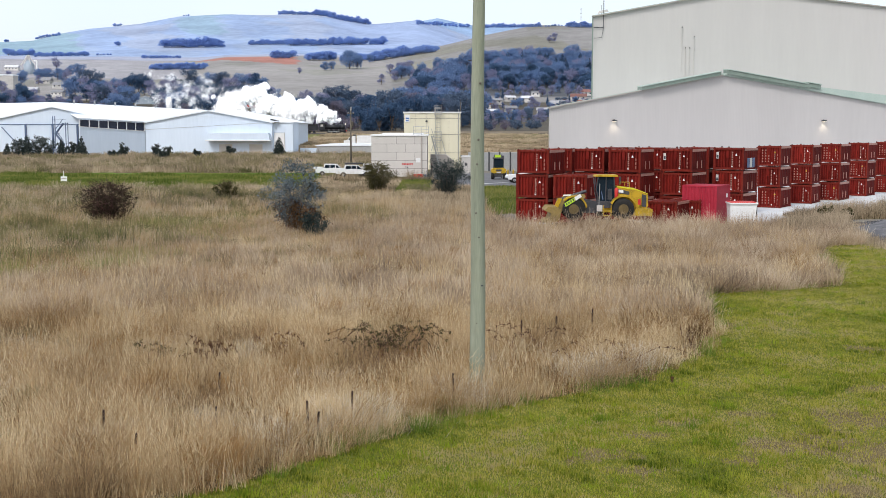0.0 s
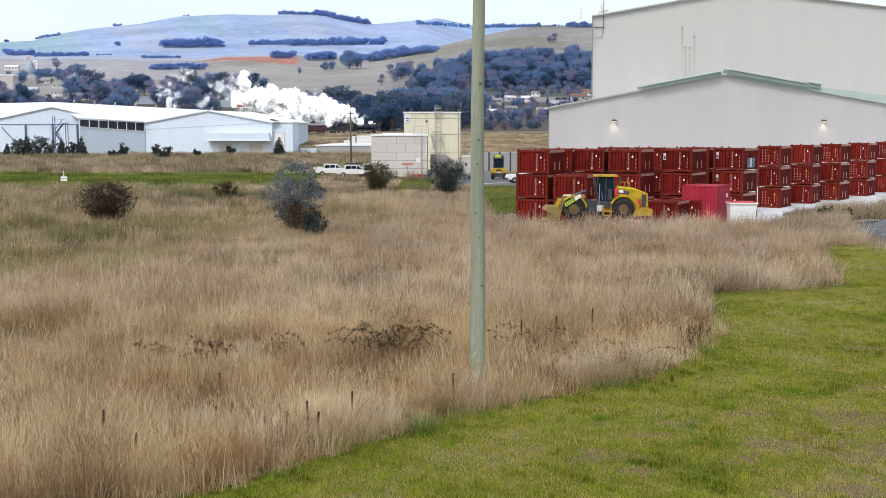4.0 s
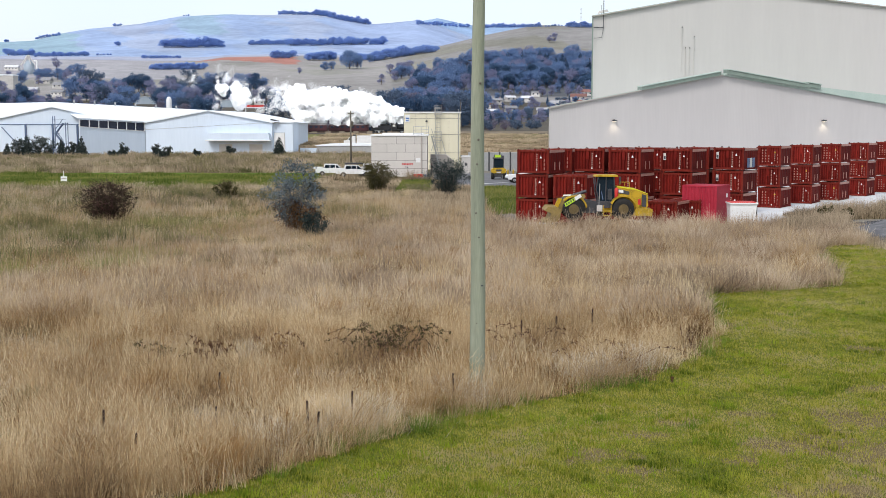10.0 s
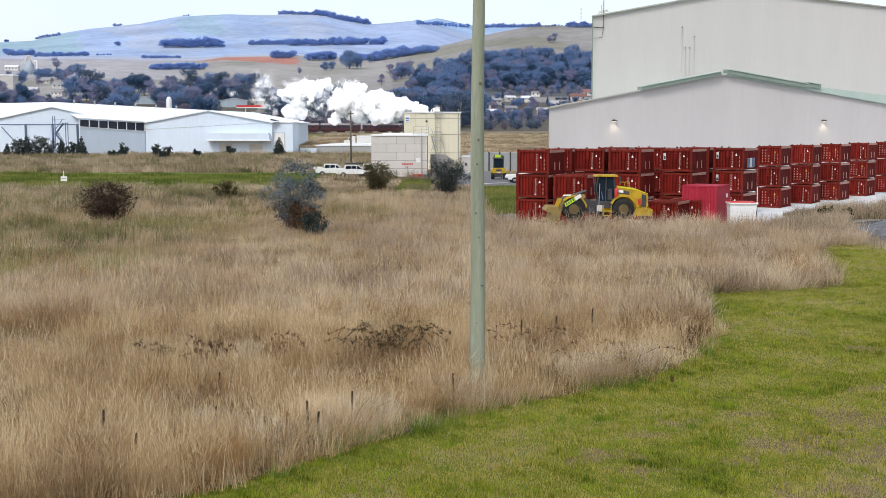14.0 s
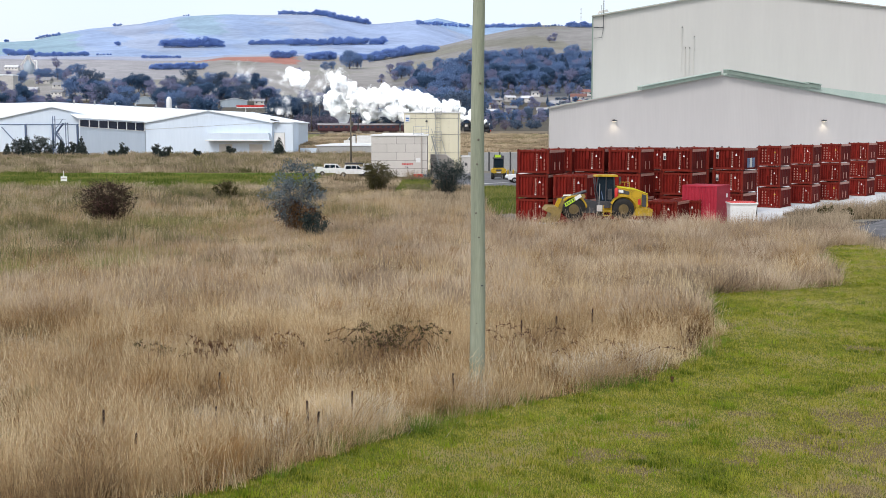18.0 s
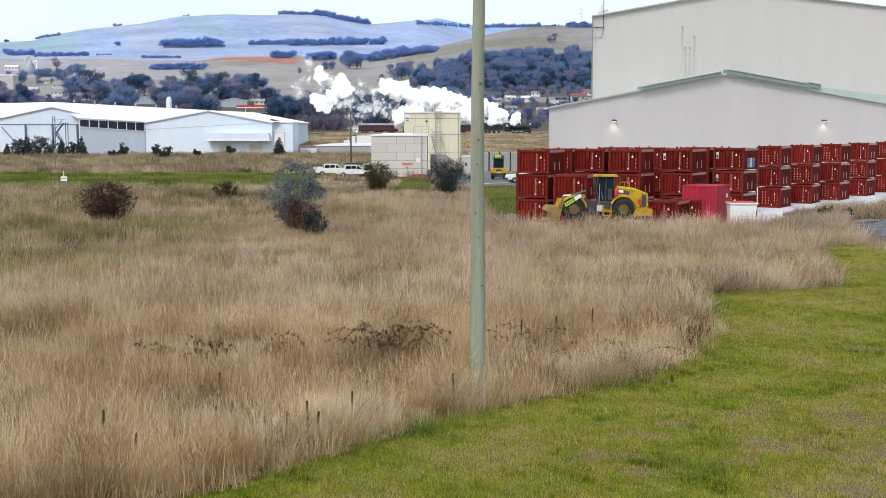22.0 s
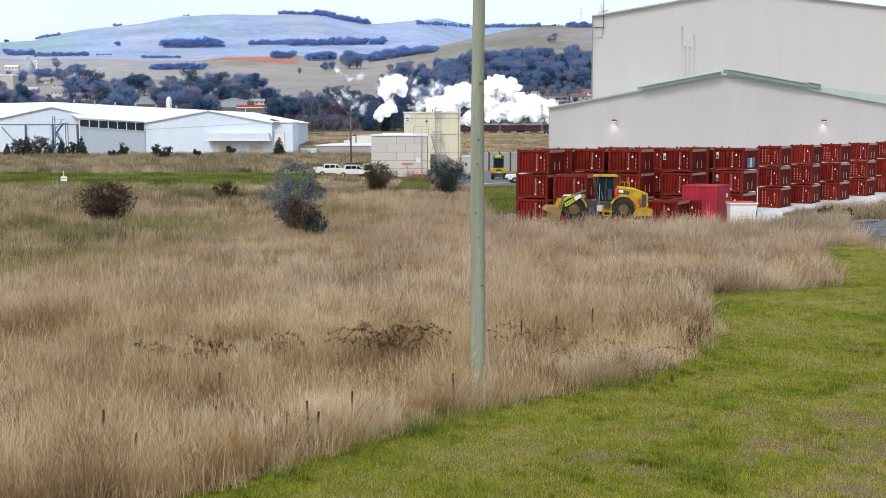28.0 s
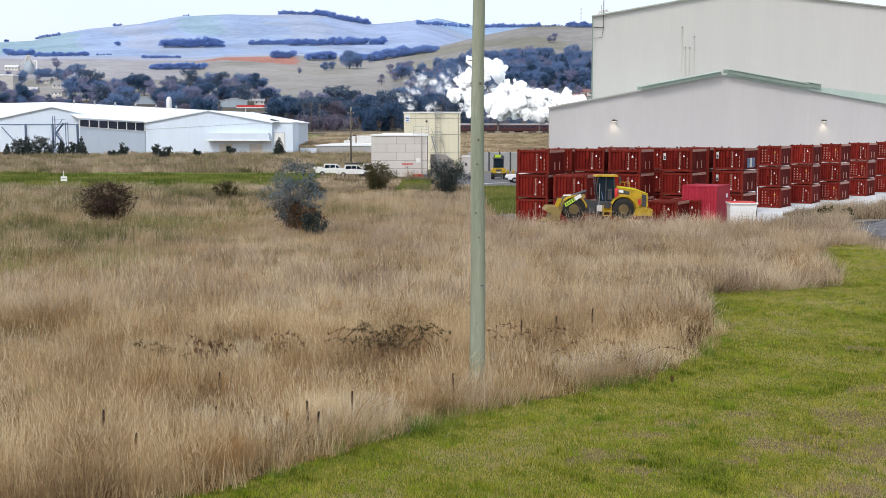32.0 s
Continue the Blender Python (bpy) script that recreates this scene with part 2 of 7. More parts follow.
L_HAZESLOPEBARE = leaf_material("hazed_slope_twigs", (0.185, 0.20, 0.315), (0.23, 0.24, 0.365), (0.28, 0.285, 0.42), 0.06)
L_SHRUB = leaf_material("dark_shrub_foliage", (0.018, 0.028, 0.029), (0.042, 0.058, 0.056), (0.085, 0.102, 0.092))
# Hill trees: the bluest copy, stronger haze put into the foliage colour.
L_HAZEHILL = leaf_material("hazed_hill_foliage", (0.185, 0.30, 0.60), (0.21, 0.33, 0.64), (0.25, 0.37, 0.68), 0.05)
L_BROWNLEAF = leaf_material("dead_brown_leaves", (0.05, 0.025, 0.012), (0.13, 0.07, 0.035), (0.2, 0.12, 0.07))


# ---- builders ----
class Shape:
    """Collects vertices and faces for one mesh."""

    def __init__(self):
        self.v, self.f = [], []

    def add(self, verts, faces):
        k = len(self.v)
        self.v += [tuple(p) for p in verts]
        self.f += [tuple(k + i for i in f) for f in faces]
        return self

    def box(self, x0, y0, z0, x1, y1, z1, m=None):
        p = [(x, y, z) for z in (z0, z1) for y in (y0, y1) for x in (x0, x1)]
        if m is not None:
            p = [m @ Vector(q) for q in p]
        return self.add(p, [(0, 2, 3, 1), (4, 5, 7, 6), (0, 1, 5, 4), (1, 3, 7, 5), (3, 2, 6, 7), (2, 0, 4, 6)])

    def tube(self, a, b, r0, r1=None, n=8):
        r1 = r0 if r1 is None else r1
        a, b = Vector(a), Vector(b)
        q = (b - a).to_track_quat("Z", "Y")
        ring = []
        for c, r in ((a, r0), (b, r1)):
            for i in range(n):
                t = 2 * math.pi * i / n
                ring.append(c + q @ Vector((r * math.cos(t), r * math.sin(t), 0)))
        faces = [(i, (i + 1) % n, n + (i + 1) % n, n + i) for i in range(n)]
        return self.add(ring, faces + [tuple(range(n - 1, -1, -1)), tuple(range(n, 2 * n))])

    def extrude(self, outline, y0, y1, m=None):
        """An outline of (x, z) pairs, counter-clockwise seen from -y, drawn out from y0 to y1."""
        n = len(outline)
        p = [Vector((x, y, z)) for y in (y0, y1) for x, z in outline]
        if m is not None:
            p = [m @ q for q in p]
        return self.add(p, [tuple(range(n)), tuple(range(2 * n - 1, n - 1, -1))] + [(i, n + i, n + (i + 1) % n, (i + 1) % n) for i in range(n)])

    def lathe(self, profile, n=16, m=None):
        """A profile of (radius, height) pairs turned round z."""
        p = []
        for r, z in profile:
            for i in range(n):
                t = 2 * math.pi * i / n
                p.append(Vector((r * math.cos(t), r * math.sin(t), z)))
        if m is not None:
            p = [m @ q for q in p]
        k = len(profile)
        f = [(j * n + i, j * n + (i + 1) % n, (j + 1) * n + (i + 1) % n, (j + 1) * n + i) for j in range(k - 1) for i in range(n)]
        return self.add(p, f + [tuple(range(n - 1, -1, -1)), tuple(range((k - 1) * n, k * n))])

    def mesh(self, name, smooth=False):
        me = bpy.data.meshes.new(name)
        me.from_pydata(self.v, [], self.f)
        if smooth:
            me.polygons.foreach_set("use_smooth", [True] * len(me.polygons))
        return me


def part(name, shape, material, parent=None, label="", smooth=False):
    me = shape if isinstance(shape, bpy.types.Mesh) else shape.mesh(name, smooth)
    if not me.materials:
        me.materials.append(material)
    ob = new(name, me)
    if parent is not None:
        ob.parent = parent
    if label:
        ob["label"] = label
    return ob


def thing(name, m, label, category, group="", kind=""):
    ob = new(name)
    ob.empty_display_size = 0.3
    ob.matrix_basis = m
    return tagged(ob, label, category, group, kind)


def soup(name, tri, tint, up, material):
    """A mesh of many loose triangles: tri (n, 3, 3), tint (n), up (n, 3)."""
    n = len(tri)
    me = bpy.data.meshes.new(name)
    me.vertices.add(3 * n)
    me.vertices.foreach_set("co", np.ascontiguousarray(tri, dtype=np.float32).ravel())
    me.loops.add(3 * n)
    me.loops.foreach_set("vertex_index", np.arange(3 * n, dtype=np.int32))
    me.polygons.add(n)
    me.polygons.foreach_set("loop_start", np.arange(0, 3 * n, 3, dtype=np.int32))
    me.update(calc_edges=True)
    a = me.attributes.new("tint", "FLOAT", "POINT")
    a.data.foreach_set("value", np.repeat(tint, 3).astype(np.float32))
    a = me.attributes.new("up", "FLOAT", "POINT")
    a.data.foreach_set("value", np.ascontiguousarray(up, dtype=np.float32).ravel())
    me.materials.append(material)
    return me


# ---- the lie of the land ----
RNG = np.random.default_rng(7)
RISE = 4.57e-4


def wave(x, y, k, seed=0):
    """A soft bumpy field between about -1 and 1."""
    s = seed * 1.7
    return (np.sin(x * k + 1.3 * np.sin(y * k * 0.7 + s) + s) * np.cos(y * k * 0.9 + 1.1 * np.sin(x * k * 0.6 + 2 * s)) + 0.5 * np.sin(2.3 * k * x + 1.7 * k * y + s + np.sin(1.9 * k * y - k * x))) / 1.5


def fore(x, y):
    """Bearing: 784 is straight ahead, 2170 to one of tangent."""
    return 784 + 2170 * np.tan(np.clip(np.arctan2(x, y), -1.1, 1.1))


def land(x, y):
    """Height of the ground."""
    x, y = np.asarray(x, float), np.asarray(y, float)
    r = np.hypot(x, y)
    b = fore(x, y)
    far = np.empty((8,) + r.shape)
    far[0] = 236
    far[1] = 224
    far[2] = 203
    far[3] = np.interp(b, [0, 400, 700, 850, 1100, 1600], [152, 150, 150, 128, 130, 150])
    far[4] = np.interp(b, [0, 350, 400, 520, 640, 720, 780, 860, 950, 1050, 1300, 1600], [112, 112, 104, 101, 105, 97, 84, 64, 47, 50, 60, 80])
    far[5] = np.interp(b, [0, 300, 500, 650, 760, 860, 950, 1600], [104, 99, 94, 96, 90, 84, 80, 100])
    far[6] = np.interp(b, [-400, 0, 60, 110, 160, 250, 320, 400, 560, 655, 740, 800, 850, 950, 1600], [114, 84, 80, 67, 58, 48, 34, 29, 29, 45, 40, 62, 76, 80, 90])
    far[7] = np.interp(b, [0, 650, 735, 775, 815, 850, 950, 1100, 1600], [110, 60, 40, 33, 42, 48, 46, 50, 80])
    knots = np.array([560, 700, 950, 1400, 2000, 2600, 3800, 4800.0])
    i = np.clip(np.searchsorted(knots, r) - 1, 0, 6)
    t = np.clip((r - knots[i]) / (knots[i + 1] - knots[i]), 0, 1)
    slope = np.empty_like(far)
    slope[0] = (far[1] - far[0]) / (knots[1] - knots[0])
    slope[-1] = (far[-1] - far[-2]) / (knots[-1] - knots[-2])
    for k in range(1, 7):
        slope[k] = (far[k + 1] - far[k - 1]) / (knots[k + 1] - knots[k - 1])
    lo, hi, s0, s1 = (np.take_along_axis(q, i[None] + o, 0)[0] for q, o in ((far, 0), (far, 1), (slope, 0), (slope, 1)))
    w = knots[i + 1] - knots[i]
    level = (2 * t**3 - 3 * t**2 + 1) * lo + (t**3 - 2 * t**2 + t) * w * s0 + (3 * t**2 - 2 * t**3) * hi + (t**3 - t**2) * w * s1
    e = (219 - level) * RISE
    z = EYE + e * r
    near = np.interp(r, [0, 325, 385, 455, 485, 560], [0, 0, 2.3, 3.72, 3.72, 3.55])
    z = np.where(r < 560, near, z)
    z = z + np.where(r > 900, wave(x, y, 0.011, 3) * np.clip((r - 900) / 400, 0, 1) * 0.9, 0)
    z = z + 0.72 * np.exp(-(((x - 11.8) / 4.2) ** 2 + ((y - 90.2) / 1.6) ** 2))
    return z


def lawn_edge(y):
    """Where the mown grass begins, at distance y."""
    return np.interp(y, [20, 25.1, 28.7, 32.5, 35.8, 41.2, 44.6, 54.8, 57.5, 76.5, 79, 84, 100], [-11, -4.6, -1.8, 1.5, 5.9, 9.4, 10.3, 11.6, 19.0, 23.6, 30, 30, 30])


WORN = [(8.8, 28.7, 1.9, 0.9), (11.2, 31.4, 1.3, 1.0), (8.4, 31.9, 0.9, 0.35), (6.9, 27.3, 0.9, 0.35), (4.9, 29.8, 0.8, 0.4), (4.5, 26.5, 0.8, 0.3), (10.4, 28.0, 1.3, 1.2), (8.3, 25.1, 1.6, 0.6), (6.2, 31.0, 0.6, 0.3), (12.5, 35, 1.0, 0.5), (3.2, 27.6, 0.5, 0.25)]


def worn(x, y):
    """Where the lawn is thin and brown."""
    w = 0.6 * (wave(x, y, 0.5, 18) > 0.8)
    u, v = x + 0.35 * wave(x, y, 2.1, 31), y + 0.3 * wave(x, y, 2.7, 32)
    for cx, cy, rx, ry in WORN:
        w = np.maximum(w, np.exp(-(((u - cx) / rx) ** 2 + ((v - cy) / ry) ** 2)))
    w = np.maximum(w, 0.62 * np.clip((x - 5.5) / 5, 0, 1) * np.clip((36 - y) / 6, 0, 1) * (0.55 + 0.75 * wave(x, y, 1.9, 35)))
    return np.clip(w + 0.25 * wave(x, y, 4.5, 33), 0, 1)


def cover(x, y):
    """Base colour of the ground, with distance haze put into the far hills."""
    r = np.hypot(x, y)
    b = fore(x, y) + 26 * wave(x, y, 0.012, 9) + 9 * wave(x, y, 0.05, 10)
    n1 = wave(x, y, 0.05, 1)
    n2 = wave(x, y, 0.013, 2)
    col = np.empty(r.shape + (3,))
    # Soil darkened near by: shade between the tufts put into its colour.
    col[:] = (0.085, 0.062, 0.034)

    def lay(mask, c):
        col[mask] = c

    lay((r > 60), (0.10, 0.08, 0.042))
    lay((r > 130), (0.14, 0.108, 0.06))
    lay((r > 300), (0.20, 0.15, 0.085))
    lay((r > 370) & (wave(x * 0.1, y, 0.05, 5) > 0.1), (0.15, 0.145, 0.06))
    lay((r > 470) & (r < 600), (0.185, 0.15, 0.11))
    lay((r > 600), (0.10, 0.09, 0.075))
    # Distance haze put into the colour: slopes greyer, far hills bluer.
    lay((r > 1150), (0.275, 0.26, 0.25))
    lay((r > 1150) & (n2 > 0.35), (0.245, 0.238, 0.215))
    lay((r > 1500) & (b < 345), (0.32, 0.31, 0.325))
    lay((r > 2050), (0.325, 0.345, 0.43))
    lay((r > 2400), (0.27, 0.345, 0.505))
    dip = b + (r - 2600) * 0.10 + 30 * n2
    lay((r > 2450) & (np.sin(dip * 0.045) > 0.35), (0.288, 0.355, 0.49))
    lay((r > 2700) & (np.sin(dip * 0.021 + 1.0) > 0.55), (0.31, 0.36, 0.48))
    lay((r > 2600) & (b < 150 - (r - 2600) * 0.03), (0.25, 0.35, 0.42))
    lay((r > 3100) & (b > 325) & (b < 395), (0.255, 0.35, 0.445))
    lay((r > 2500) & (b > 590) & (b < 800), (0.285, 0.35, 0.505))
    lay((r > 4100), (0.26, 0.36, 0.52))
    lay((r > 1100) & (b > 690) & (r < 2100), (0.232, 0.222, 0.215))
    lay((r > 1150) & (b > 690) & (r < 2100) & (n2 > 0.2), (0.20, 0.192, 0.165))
    # Wood floor: undergrowth, with the trees' shade put into its dark colour.
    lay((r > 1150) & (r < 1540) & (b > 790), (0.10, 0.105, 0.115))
    red = (r > 1780) & (r < 2010) & (b > 365) & (b < 515) & (r > 1995 - (b - 360) * 1.6)
    lay(red, (0.36, 0.175, 0.145))
    green = (y > 147) & (y < 192) & (x < -17) & (r < 260)
    lay(green, (0.12, 0.19, 0.03))
    lay((y > 104) & (y < 152) & (x > 3.6) & (x < 12), (0.09, 0.17, 0.02))
    lay((y > 138) & (y < 166) & (x > -5.5) & (x < -1.5), (0.09, 0.17, 0.02))
    lawn = (x > lawn_edge(y) - 0.3) & (y < 88) & (y > -200)
    lay(lawn, (0.125, 0.135, 0.026))
    lay(lawn & (worn(x, y) > 0.45), (0.15, 0.115, 0.06))
    lay((y > 93.5) & (x > 5) & (r < 230) & (y < 220), (0.2, 0.18, 0.15))
    return col


def build_ground():
    a = np.concatenate([np.linspace(-math.pi, -0.62, 40)[:-1], np.linspace(-0.62, 0.62, 420), np.linspace(0.62, math.pi, 40)[1:-1]])
    d = np.concatenate([np.linspace(2, 22, 10)[:-1], np.geomspace(22, 340, 190)[:-1], np.geomspace(340, 4900, 210)])
    R, A = np.meshgrid(d, a, indexing="ij")
    X, Y = R * np.sin(A), R * np.cos(A)
    Z = land(X, Y)
    nr, na = R.shape
    co = np.stack([X, Y, Z], -1).reshape(-1, 3)
    i = np.arange(nr - 1)[:, None] * na
    j = np.arange(na)[None]
    k = (j + 1) % na
    quads = np.stack([i + j, i + k, i + na + k, i + na + j], -1).reshape(-1, 4)[:, ::-1]
    co = np.vstack([co, [[0, 0, 0]]])
    me = bpy.data.meshes.new("ground")
    me.from_pydata(co.tolist(), [], quads.tolist() + [(int(q), int((q + 1) % na), nr * na) for q in range(na)])
    col = np.ones((len(co), 4))
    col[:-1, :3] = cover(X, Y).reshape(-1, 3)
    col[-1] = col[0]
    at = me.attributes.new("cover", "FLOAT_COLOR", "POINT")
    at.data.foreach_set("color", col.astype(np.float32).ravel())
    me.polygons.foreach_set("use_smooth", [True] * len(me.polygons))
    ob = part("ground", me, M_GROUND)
    tagged(ob, "dry winter grassland rising to bare hills tinted haze blue", "ground", kind="structure")


build_ground()


def slab(name, corners, z0, z1, material, label):
    s = Shape()
    n = len(corners)
    s.add([(x, y, z0) for x, y in corners] + [(x, y, z1) for x, y in corners], [tuple(range(n - 1, -1, -1)), tuple(range(n, 2 * n))] + [(i, (i + 1) % n, n + (i + 1) % n, n + i) for i in range(n)])
    return tagged(part(name, s, material), label, name.replace("_", " "), kind="structure")


slab("concrete_yard", [(5.7, 92.6), (26, 94.5), (31, 103), (48, 106.5), (90, 122), (90, 168), (30, 168), (13, 141), (9, 120)], -0.4, 0.05, M_CONCRETE, "pale worn concrete container yard slab")
slab("asphalt_road", [(2.0, 152), (14, 150), (16, 190), (-4, 192)], -0.4, 0.02, M_ASPHALT, "grey asphalt access road beside the yard")
slab("road_line", [(4.2, 156), (11.2, 163), (11.2, 163.5), (4.2, 156.5)], 0.0, 0.026, M_LINE, "faded white painted road line")
slab("gravel_track", [(27.6, 75.8), (33, 71), (60, 80), (60, 106), (36, 98.2), (31.4, 94), (29.3, 87)], -0.4, 0.015, M_GRAVEL, "grey loose gravel track")


# ---- the big sheds ----
def gable_shed(name, m, width, length, eave, apex, wall, roof, label, over=0.25, thick=0.18, skew=0.0, far=None):
    """A shed whose gable stands on the local x axis, its ridge running along y."""
    t = thing(name, m, label, "building", kind="")
    h = width / 2
    width, low = (width, eave) if far is None else far
    k = Matrix.Identity(4)
    k[0][1] = skew
    s = Shape().extrude([(0, -0.5), (width, -0.5), (width, low), (h, apex), (0, eave)], 0, 0.3)
    part("front_wall", s, wall, t)
    part("back_wall", Shape().extrude([(0, -0.5), (width, -0.5), (width, low), (h, apex), (0, eave)], length - 0.3, length, k), wall, t)
    part("side_wall", Shape().box(0, 0.3, -0.5, 0.3, length - 0.3, eave - 0.02, k), wall, t)
    part("side_wall", Shape().box(width - 0.3, 0.3, -0.5, width, length - 0.3, low - 0.02, k), wall, t)
    g = (apex - eave) / h
    part("roof", Shape().extrude([(-over, eave - over * g + 0.01), (h, apex + 0.01), (h, apex + thick), (-over, eave - over * g + thick)], -over, length + over, k), roof, t)
    part("roof", Shape().extrude([(h, apex + 0.01), (width + over, low - over * g + 0.01), (width + over, low - over * g + thick), (h, apex + thick)], -over, length + over, k), roof, t)
    return t


def wall_lamp(m):
    t = thing("wall_floodlight", m, "dark wall floodlight shining down on the shed wall", "floodlight", "floodlights on the grey shed")
    part("housing", Shape().extrude([(-0.42, 0), (0.42, 0), (0.36, 0.2), (-0.36, 0.2)], -0.5, 0.0), M_DARKSTEEL, t)
    part("bracket", Shape().box(-0.06, -0.1, 0.2, 0.06, 0.0, 0.3), M_DARKSTEEL, t)
    part("lens", Shape().box(-0.34, -0.45, -0.03, 0.34, -0.08, 0.0), M_LAMP, t, "glowing warm white lens")


def lamp_glow():
    m, n, l, b = shader("floodlight_lens")
    b.inputs["Base Color"].default_value = (0.9, 0.85, 0.7, 1)
    b.inputs["Emission Color"].default_value = (1.0, 0.9, 0.68, 1)
    b.inputs["Emission Strength"].default_value = 2.5
    return m


M_LAMP = lamp_glow()


def big_sheds():
    low = pose(12.49, 143, 0, 0, 0, 15.3)
    high = pose(19.55, 160, 0, 0, 0, 15.6)
    t = gable_shed("container_shed", low, 44.3, 14.5, 9.53, 13.56, M_MAUVE, M_PALEGREEN, "large grey-mauve ribbed steel shed with a low gable", skew=0.5, far=(49, 9.6))
    u = gable_shed("storage_hall", high, 42.6, 70, 21.55, 25.55, M_BEIGE, M_PALEGREEN, "very tall beige ribbed steel storage hall", skew=0.48, far=(52, 23.2))
    g = 4.03 / 22.15
    # barge strips and the raised gutter boxes along the verge
    for x0, x1, lift, deep, mat, name in ((11.3, 21.7, -0.1, 0.42, M_GREENTRIM, "gutter_box"), (22.6, 33.6, 0.05, 0.5, M_GREENTRIM, "gutter_box"), (33.6, 35.4, 0.2, 0.55, M_GREENTRIM, "gutter_box")):
        s = Shape()
        k = g if x0 < 22 else 0.148
        za, zb = 13.75 - abs(x0 - 22.15) * k + lift, 13.75 - abs(x1 - 22.15) * k + lift
        s.extrude([(x0, za), (x1, zb), (x1, zb + deep), (x0, za + deep)], -0.7, 0.5)
        part(name, s, mat, t, "grey-green folded steel box")
        part("gutter_lip", Shape().extrude([(x0, za + deep), (x1, zb + deep), (x1, zb + deep + 0.1), (x0, za + deep + 0.1)], -0.82, 0.6), M_PALEGREEN, t)
    part("verge_sheet", Shape().extrude([(22.3, 13.62), (49.2, 9.6), (49.2, 10.9), (33, 12.5), (22.3, 13.85)], -0.4, 0.3), M_PALEGREEN, t, "pale green verge flashing")
    part("verge_trim", Shape().extrude([(-0.3, 9.5), (22.15, 13.56), (22.15, 13.68), (-0.3, 9.62)], -0.36, -0.26), M_GREYWALL, t)
    for x in (0.12, 48.8):
        part("corner_trim", Shape().box(x - 0.14, -0.06, 0, x + 0.14, 0.0, 9.5), M_MAUVE, t)
    part("corner_trim", Shape().box(-0.08, -0.08, 0, 0.25, 0.0, 21.5), M_BEIGE, u)
    part("verge_trim", Shape().extrude([(-0.3, 21.5), (21.3, 25.52), (21.3, 25.64), (-0.3, 21.62)], -0.4, -0.26), M_GREYWALL, u)
    part("verge_trim", Shape().extrude([(21.3, 25.52), (52.2, 23.15), (52.2, 23.28), (21.3, 25.64)], -0.4, -0.26), M_GREYWALL, u)
    part("downpipe", Shape().tube((-0.15, -0.1, 8), (-0.15, -0.1, 21.4), 0.09), M_GREENTRIM, u)
    s = Shape()
    s.tube((1.35, -0.15, 20.2), (1.35, -0.15, 24.3), 0.05)
    s.tube((0.0, -0.15, 20.2), (1.35, -0.15, 20.2), 0.05)
    s.tube((0.0, -0.15, 18.8), (1.1, -0.15, 18.9), 0.03)
    s.tube((1.1, -0.15, 18.9), (1.35, -0.15, 20.2), 0.03)
    part("cable_conduit", s, M_DARKSTEEL, u)
    for x, z0, z1 in ((12.6, 14.6, 20.4), (13.15, 13.8, 17.7), (13.75, 14.0, 17.7), (14.4, 14.0, 19.2)):
        part("vent_pipe", Shape().tube((x, -0.12, z0), (x, -0.12, z1), 0.03), M_PANEL, u)
        part("pipe_cap", Shape().tube((x, -0.14, z1), (x, -0.14, z1 + 0.15), 0.07), M_DARKSTEEL, u)
    part("wall_stub", Shape().tube((33.6, -0.15, 12.1), (33.6, 0, 12.1), 0.1), M_DARKSTEEL, u)
    part("wall_stub", Shape().tube((1.2, -0.15, 9.6), (1.2, 0, 9.6), 0.1), M_DARKSTEEL, u)
    s = Shape().extrude([(2.2, 22.3), (3.4, 22.55), (3.2, 22.85), (2.4, 22.7)], 3, 4)
    part("roof_cowl", s, M_PANEL, u)
    for x in (8.1, 36.3):
        m = low @ pose(x, -0.02, 8.05) @ Matrix.Scale(0.7, 4)
        wall_lamp(m)
        lamp = new("floodlight_beam", bpy.data.lights.new("floodlight_beam", "SPOT"))
        lamp.data.energy = 55
        lamp.data.color = (1.0, 0.86, 0.6)
        lamp.data.spot_size, lamp.data.spot_blend, lamp.data.shadow_soft_size = radians(125), 0.9, 0.15
        lamp.matrix_world = low @ look((x, -0.55, 7.95), (x, -0.2, 0))


big_sheds()


